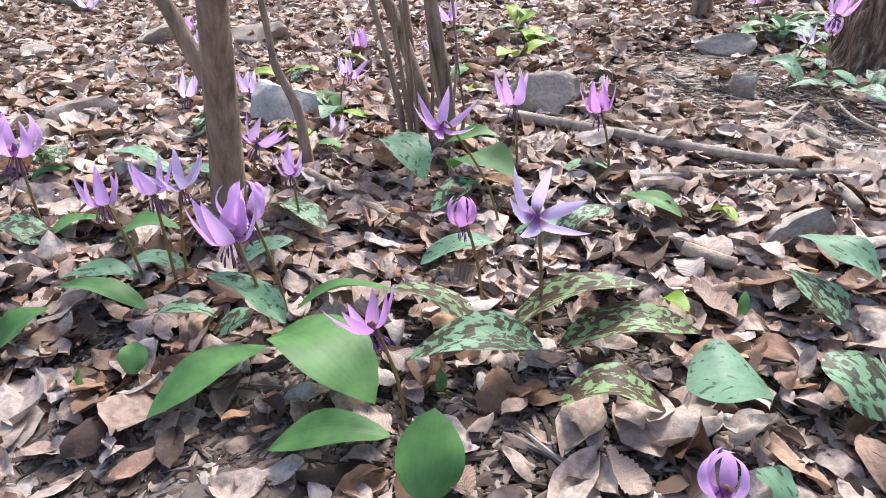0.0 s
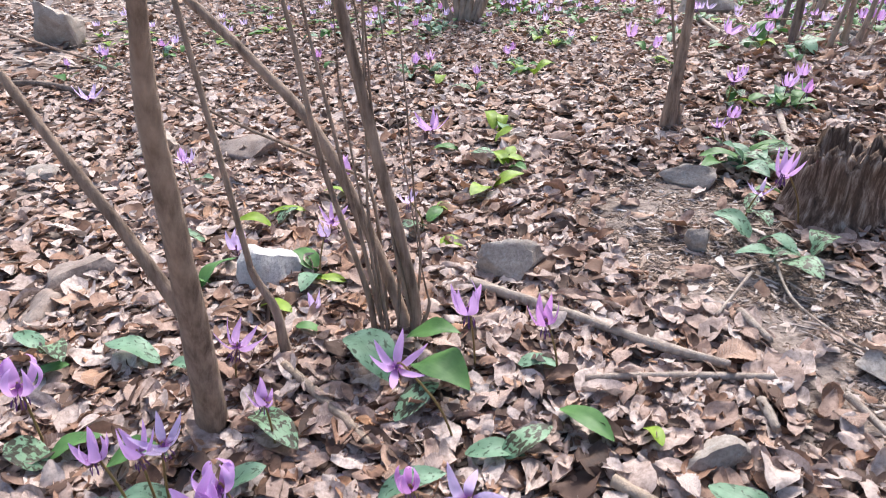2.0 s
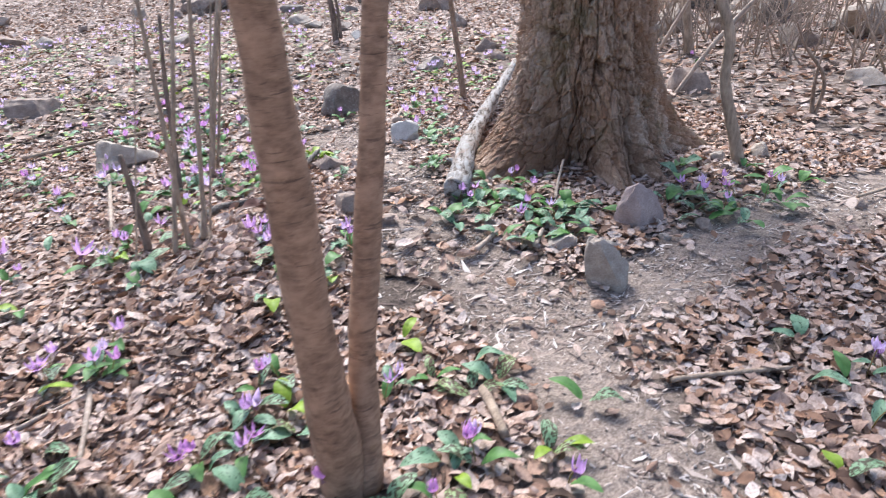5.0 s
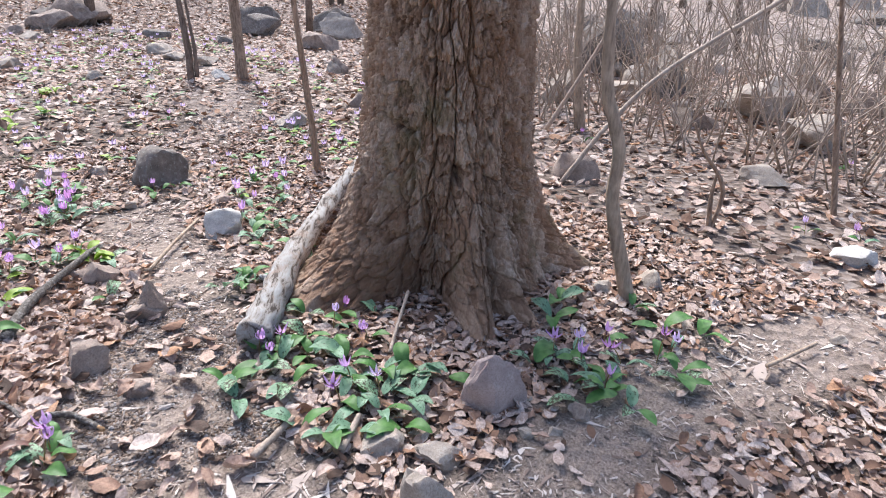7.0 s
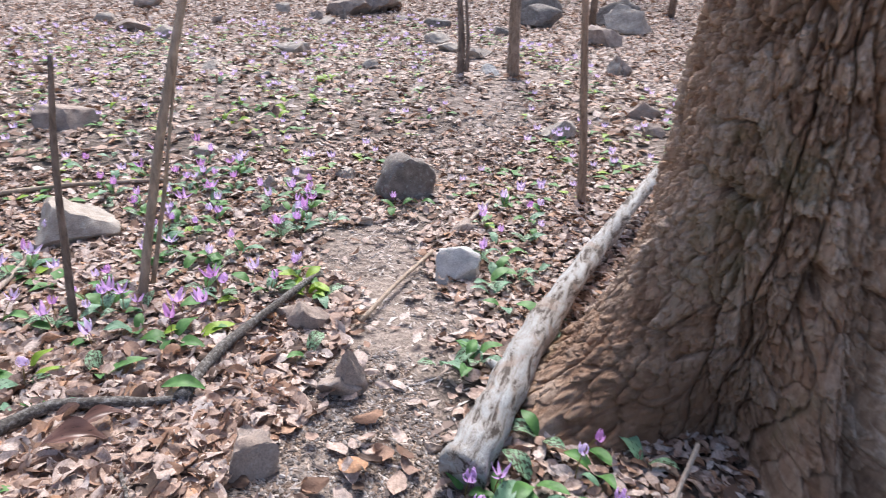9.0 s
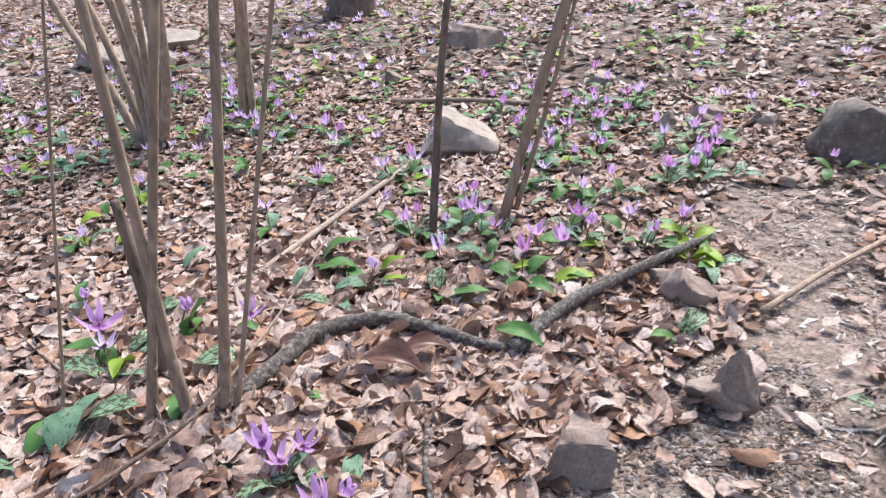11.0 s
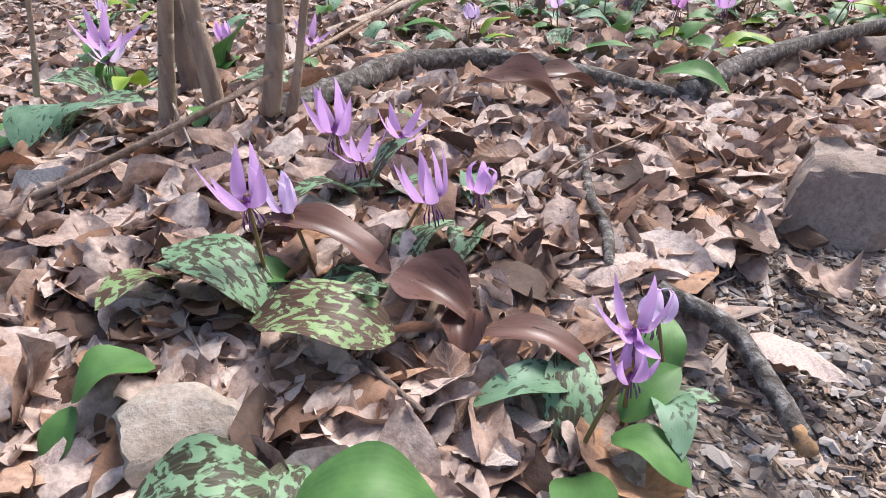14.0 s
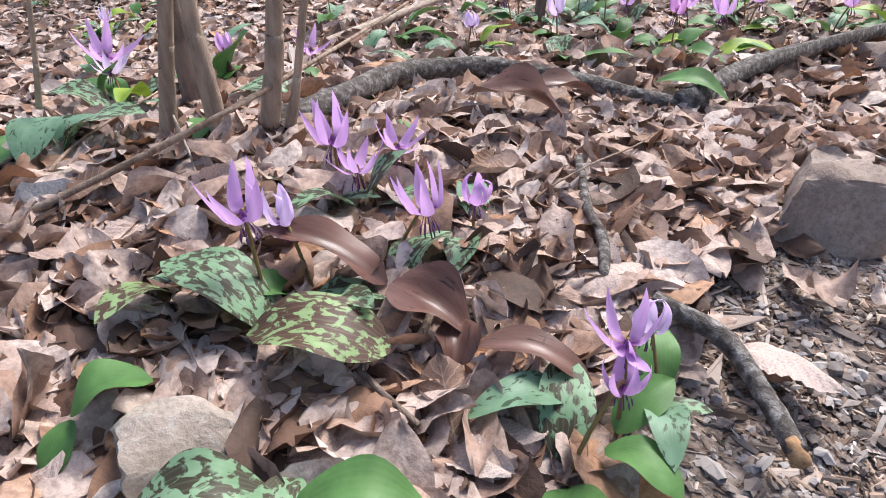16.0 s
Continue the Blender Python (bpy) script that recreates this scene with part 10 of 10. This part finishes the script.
def crumb_stuff(name, n, box, seed, keep, length, thick, material, label, category, flat=1.0):
    """Short chips or pebbles: little crooked prisms lying every way."""
    x, y, r = scatter(n, box, seed, keep)
    k = len(x)
    ln, th = length * np.exp(r.normal(0, 0.5, k)), thick * np.exp(r.normal(0, 0.35, k))
    ring = np.array([(1, 0), (0.2, 0.9), (-0.9, 0.4), (-0.6, -0.8), (0.5, -0.8)])
    V = np.zeros((k, 3, 5, 3))
    for i, (u, s) in enumerate(((-0.5, 0.7), (0.05, 1.0), (0.5, 0.6))):
        for j, (b, c) in enumerate(ring):
            V[:, i, j, 0] = u * ln * r.uniform(0.85, 1.15, k)
            V[:, i, j, 1] = b * s * th * r.uniform(0.8, 1.2, k) + (0.12 * ln * r.normal(0, 1, k) if i == 1 and j == 0 else 0)
            V[:, i, j, 2] = c * s * th * flat * r.uniform(0.8, 1.2, k)
    a, p = r.uniform(0, 2 * np.pi, k), r.normal(0, 0.12, k)
    e = lambda s: s[:, None, None]
    X, Y, Z = V[..., 0], V[..., 1], V[..., 2]
    X, Z = X * e(np.cos(p)) + Z * e(np.sin(p)), -X * e(np.sin(p)) + Z * e(np.cos(p))
    X, Y = X * e(np.cos(a)) - Y * e(np.sin(a)), X * e(np.sin(a)) + Y * e(np.cos(a))
    tr = 0.02 * np.exp(-(trail_distance(x, y) / 0.35) ** 2)
    Z = Z + e(ground_z(x, y) - tr + 0.6 * th)
    W = np.stack([X + e(x), Y + e(y), Z], -1).reshape(-1, 3)
    quad = np.array([(i * 5 + j, i * 5 + (j + 1) % 5, i * 5 + 5 + (j + 1) % 5, i * 5 + 5 + j) for i in range(2) for j in range(5)])
    Q = (quad[None] + (np.arange(k) * 15)[:, None, None]).reshape(-1, 4)
    return tagged(new(name, raw_mesh(name, W, Q, material, False)), label, category, kind="stuff")


def trail_keep(x, y):
    return np.clip(1.35 - trail_distance(x, y) / 0.66 + 0.2 * wobble(x, y, 3.0, 31), 0.06, 1.0) * in_sight(x, y)


crumb_stuff("wood_chips", 110000, (-1.0, 10.0, 0.2, 13.0), 51, trail_keep, 0.038, 0.004, "chip", "bits of broken twig and bark on the trail", "wood chips", 0.6)
mulch = lambda x, y: np.clip(1.6 - trail_distance(x, y) / 0.45 + 0.2 * wobble(x, y, 3.0, 31), 0.08, 1.0)
crumb_stuff("wood_chips", 26000, (3.9, 5.4, 3.9, 5.9), 54, mulch, 0.032, 0.0027, "mulch", "bits of broken twig and bark on the trail", "wood chips", 0.7)
crumb_stuff("wood_chips", 24000, (0.5, 2.1, 0.9, 3.2), 55, mulch, 0.032, 0.0027, "mulch", "bits of broken twig and bark on the trail", "wood chips", 0.7)
crumb_stuff("gravel", 9000, (3.9, 5.4, 3.9, 5.9), 56, mulch, 0.016, 0.007, "gravel", "small brown pebbles in trail soil", "gravel", 0.8)
crumb_stuff("humus_crumbs", 24000, (-1.3, 1.2, 0.35, 1.5), 57, lambda x, y: np.full(np.shape(x), 0.9), 0.034, 0.0048, "humus", "dark crumbs of bark and twig on moist soil", "leaf mould", 0.7)
crumb_stuff("twig_litter", 5000, (-2.5, 9.0, 0.4, 11.0), 52, in_sight, 0.14, 0.0035, "chip", "thin dry twigs among dead leaves", "twigs", 1.0)
crumb_stuff("gravel", 22000, (-1.0, 10.0, 0.2, 13.0), 53, trail_keep, 0.017, 0.007, "gravel", "small brown pebbles in trail soil", "gravel", 0.8)


# ---- single dead leaves lying on top of the litter ----
def oak_leaf(seed):
    """A curled dead leaf with a toothed edge, about 1 long."""
    r = random.Random(seed)
    nl, nw = 21, 7
    curl, roll, twist, ph = r.gauss(0.1, 0.4), r.uniform(-0.5, 1.1), r.gauss(0, 0.4), r.uniform(0, 6.28)
    wide = r.uniform(0.27, 0.40)
    verts, uv = [], []
    for i in range(nl):
        t = i / (nl - 1)
        w = wide * math.sin(math.pi * min(1.0, 0.05 + 0.95 * t) ** 1.15) ** 0.7 * (1.0 if i % 2 else 0.87) + 0.01
        u = t - 0.5
        for j in range(nw):
            c = 2 * j / (nw - 1) - 1
            a = roll * c * abs(c) ** 0.3
            y, z = w * math.sin(a) / (roll if abs(roll) > 0.2 else 1) if abs(roll) > 0.2 else w * c, w * 0.55 * roll * c * c
            z += curl * u * u + 0.03 * math.sin(6 * u + 4 * c + ph) + 0.015 * math.sin(17 * u + ph) * abs(c)
            k = twist * u
            verts.append((u, y * math.cos(k) - z * math.sin(k), z * math.cos(k) + y * math.sin(k)))
            uv.append((j / (nw - 1), t))
    low = min(v[2] for v in verts)
    verts = [(a, b, c - low) for a, b, c in verts]
    faces = [(b, b + nw, b + nw + 1, b + 1) for i in range(nl - 1) for b in range(i * nw, i * nw + nw - 1)]
    return mesh_of("dead_leaf", verts, faces, "dead_leaf_piece", uv)


def build_single_leaves():
    kinds = [oak_leaf(200 + k) for k in range(14)]
    r = random.Random(31)
    for (x0, x1, y0, y1), n, size in (((2.7, 4.6, 3.9, 5.9), 190, 0.155), ((-1.2, 1.6, 0.55, 2.4), 100, 0.115)):
        done = 0
        while done < n:
            x, y = r.uniform(x0, x1), r.uniform(y0, y1)
            if r.random() > float(litter_keep(np.array([x]), np.array([y]))[0]):
                continue
            s = size * r.uniform(0.55, 1.2)
            ob = new("dead_leaf", r.choice(kinds))
            ob.matrix_basis = Matrix.LocRotScale((x, y, float(ground_z(x, y)) + r.uniform(0.022, 0.038)), Euler((r.gauss(0, 0.22), r.gauss(0, 0.22), r.uniform(0, 6.28))), (s, s * r.uniform(0.85, 1.25), s))
            tagged(ob, "curled dry brown dead leaf on the litter", "dead leaf", "single dead leaves")
            done += 1


build_single_leaves()


# ---- violets too far off to tell apart ----
def build_far_violets():
    r = np.random.RandomState(91)
    petals, greens, limes = [], [], []
    blade = [(0, 0, 0.02), (0.5, -0.26, 0.20), (0.5, 0.26, 0.20), (1.0, 0.0, 0.12), (0.5, 0.0, 0.14)]
    bf = [(0, 1, 4), (0, 4, 2), (1, 3, 4), (4, 3, 2)]
    n = 0
    while n < 1000:
        x, y = r.uniform(-5, 12), r.uniform(7.5, 21)
        patch = 0.5 + 0.6 * float(wobble(np.array(x), np.array(y), 0.9, 92))
        if r.uniform() > patch or trail_distance(np.array([x]), np.array([y]))[0] < 0.6:
            continue
        n += 1
        z = float(ground_z(x, y)) + 0.02
        a0 = r.uniform(0, 6.28)
        for k in range(2):
            a, ln = a0 + k * r.uniform(1.5, 3), r.uniform(0.12, 0.22)
            ca, sa = math.cos(a), math.sin(a)
            v = np.array([(x + ln * (p * ca - q * sa), y + ln * (p * sa + q * ca), z + ln * h) for p, q, h in blade])
            (limes if r.uniform() < 0.3 else greens).append((v, bf))
        if r.uniform() < 0.5:
            h, s = r.uniform(0.12, 0.18), r.uniform(0.06, 0.085)
            c = np.array((x, y, z + h))
            for k in range(5):
                a = a0 + k * 1.257
                d = np.array((math.cos(a), math.sin(a), 0))
                w = np.array((-math.sin(a), math.cos(a), 0)) * 0.2 * s
                petals.append((np.array([c, c + d * 0.4 * s + w, c + d * 0.4 * s - w, c + d * 0.62 * s + (0, 0, 0.8 * s)]), [(0, 1, 3), (0, 3, 2)]))
    for name, bits, mat, label, cat in (("far_violet_leaves", greens, "leaf_green", "green dogtooth violet leaves scattered through the far wood", "leaves"),
                                        ("far_violet_leaves", limes, "leaf_lime", "yellow-green young leaves scattered through the far wood", "leaves"),
                                        ("far_violet_flowers", petals, "petal_pale", "pale lilac dogtooth violets scattered through the far wood", "flowers")):
        v = np.vstack([b[0] for b in bits])
        k = len(bits[0][0])
        f = [tuple(i + k * m for i in q) for m, b in enumerate(bits) for q in b[1]]
        tagged(new(name, mesh_of(name, v, f, mat, [(0.5, 0.6)] * len(v))), label, cat, kind="stuff")


build_far_violets()


# ---- woods beyond ----
def build_woods():
    r = random.Random(77)
    bits = []
    for _ in range(560):
        d, a = r.uniform(8.5, 16.0), r.uniform(-0.35, 0.62)
        x, y = 4.0 + d * math.cos(a), 4.0 + d * math.sin(a)
        p = np.array((x, y, float(ground_z(x, y)) - 0.05))
        lean = np.array((r.gauss(0, 0.35), r.gauss(0, 0.35), 1.0))
        tall = r.uniform(1.2, 3.2)
        q = p + lean * tall * 0.5 + np.array((r.gauss(0, 0.1), r.gauss(0, 0.1), 0))
        bits.append(tube([p, q, p + lean * tall + np.array((r.gauss(0, 0.25), r.gauss(0, 0.25), 0))], [0.018, 0.012, 0.005], 4, 6, 0.0, r.randint(0, 999)))
        for _ in range(3):
            k = r.uniform(0.3, 0.9)
            s = p + lean * tall * k
            bits.append(tube([s, s + np.array((r.gauss(0, 0.45), r.gauss(0, 0.45), r.uniform(0.1, 0.6)))], [0.007, 0.003], 4))
    v, f = joined(bits)
    tagged(new("thicket", mesh_of("thicket", v, f, "twig_pale")), "dense thicket of thin pale bare twigs", "thicket", kind="stuff")
    bits = []
    for _ in range(150):
        d, a = r.uniform(19.0, 60.0), r.uniform(-0.4, 2.6)
        x, y = 4.0 + d * math.cos(a), 4.0 + d * math.sin(a)
        p = np.array((x, y, float(ground_z(x, y)) - 0.2))
        w = r.uniform(0.06, 0.22)
        bits.append(tube([p, p + np.array((r.gauss(0, 0.3), r.gauss(0, 0.3), 5.0)), p + np.array((r.gauss(0, 0.8), r.gauss(0, 0.8), 10.0))], [w, 0.8 * w, 0.4 * w], 7, 7, 0.06, r.randint(0, 999)))
    v, f = joined(bits)
    tagged(new("far_woods", mesh_of("far_woods", v, f, "bark_dark")), "bare grey-brown trunks of distant woods", "forest", kind="stuff")


build_woods()
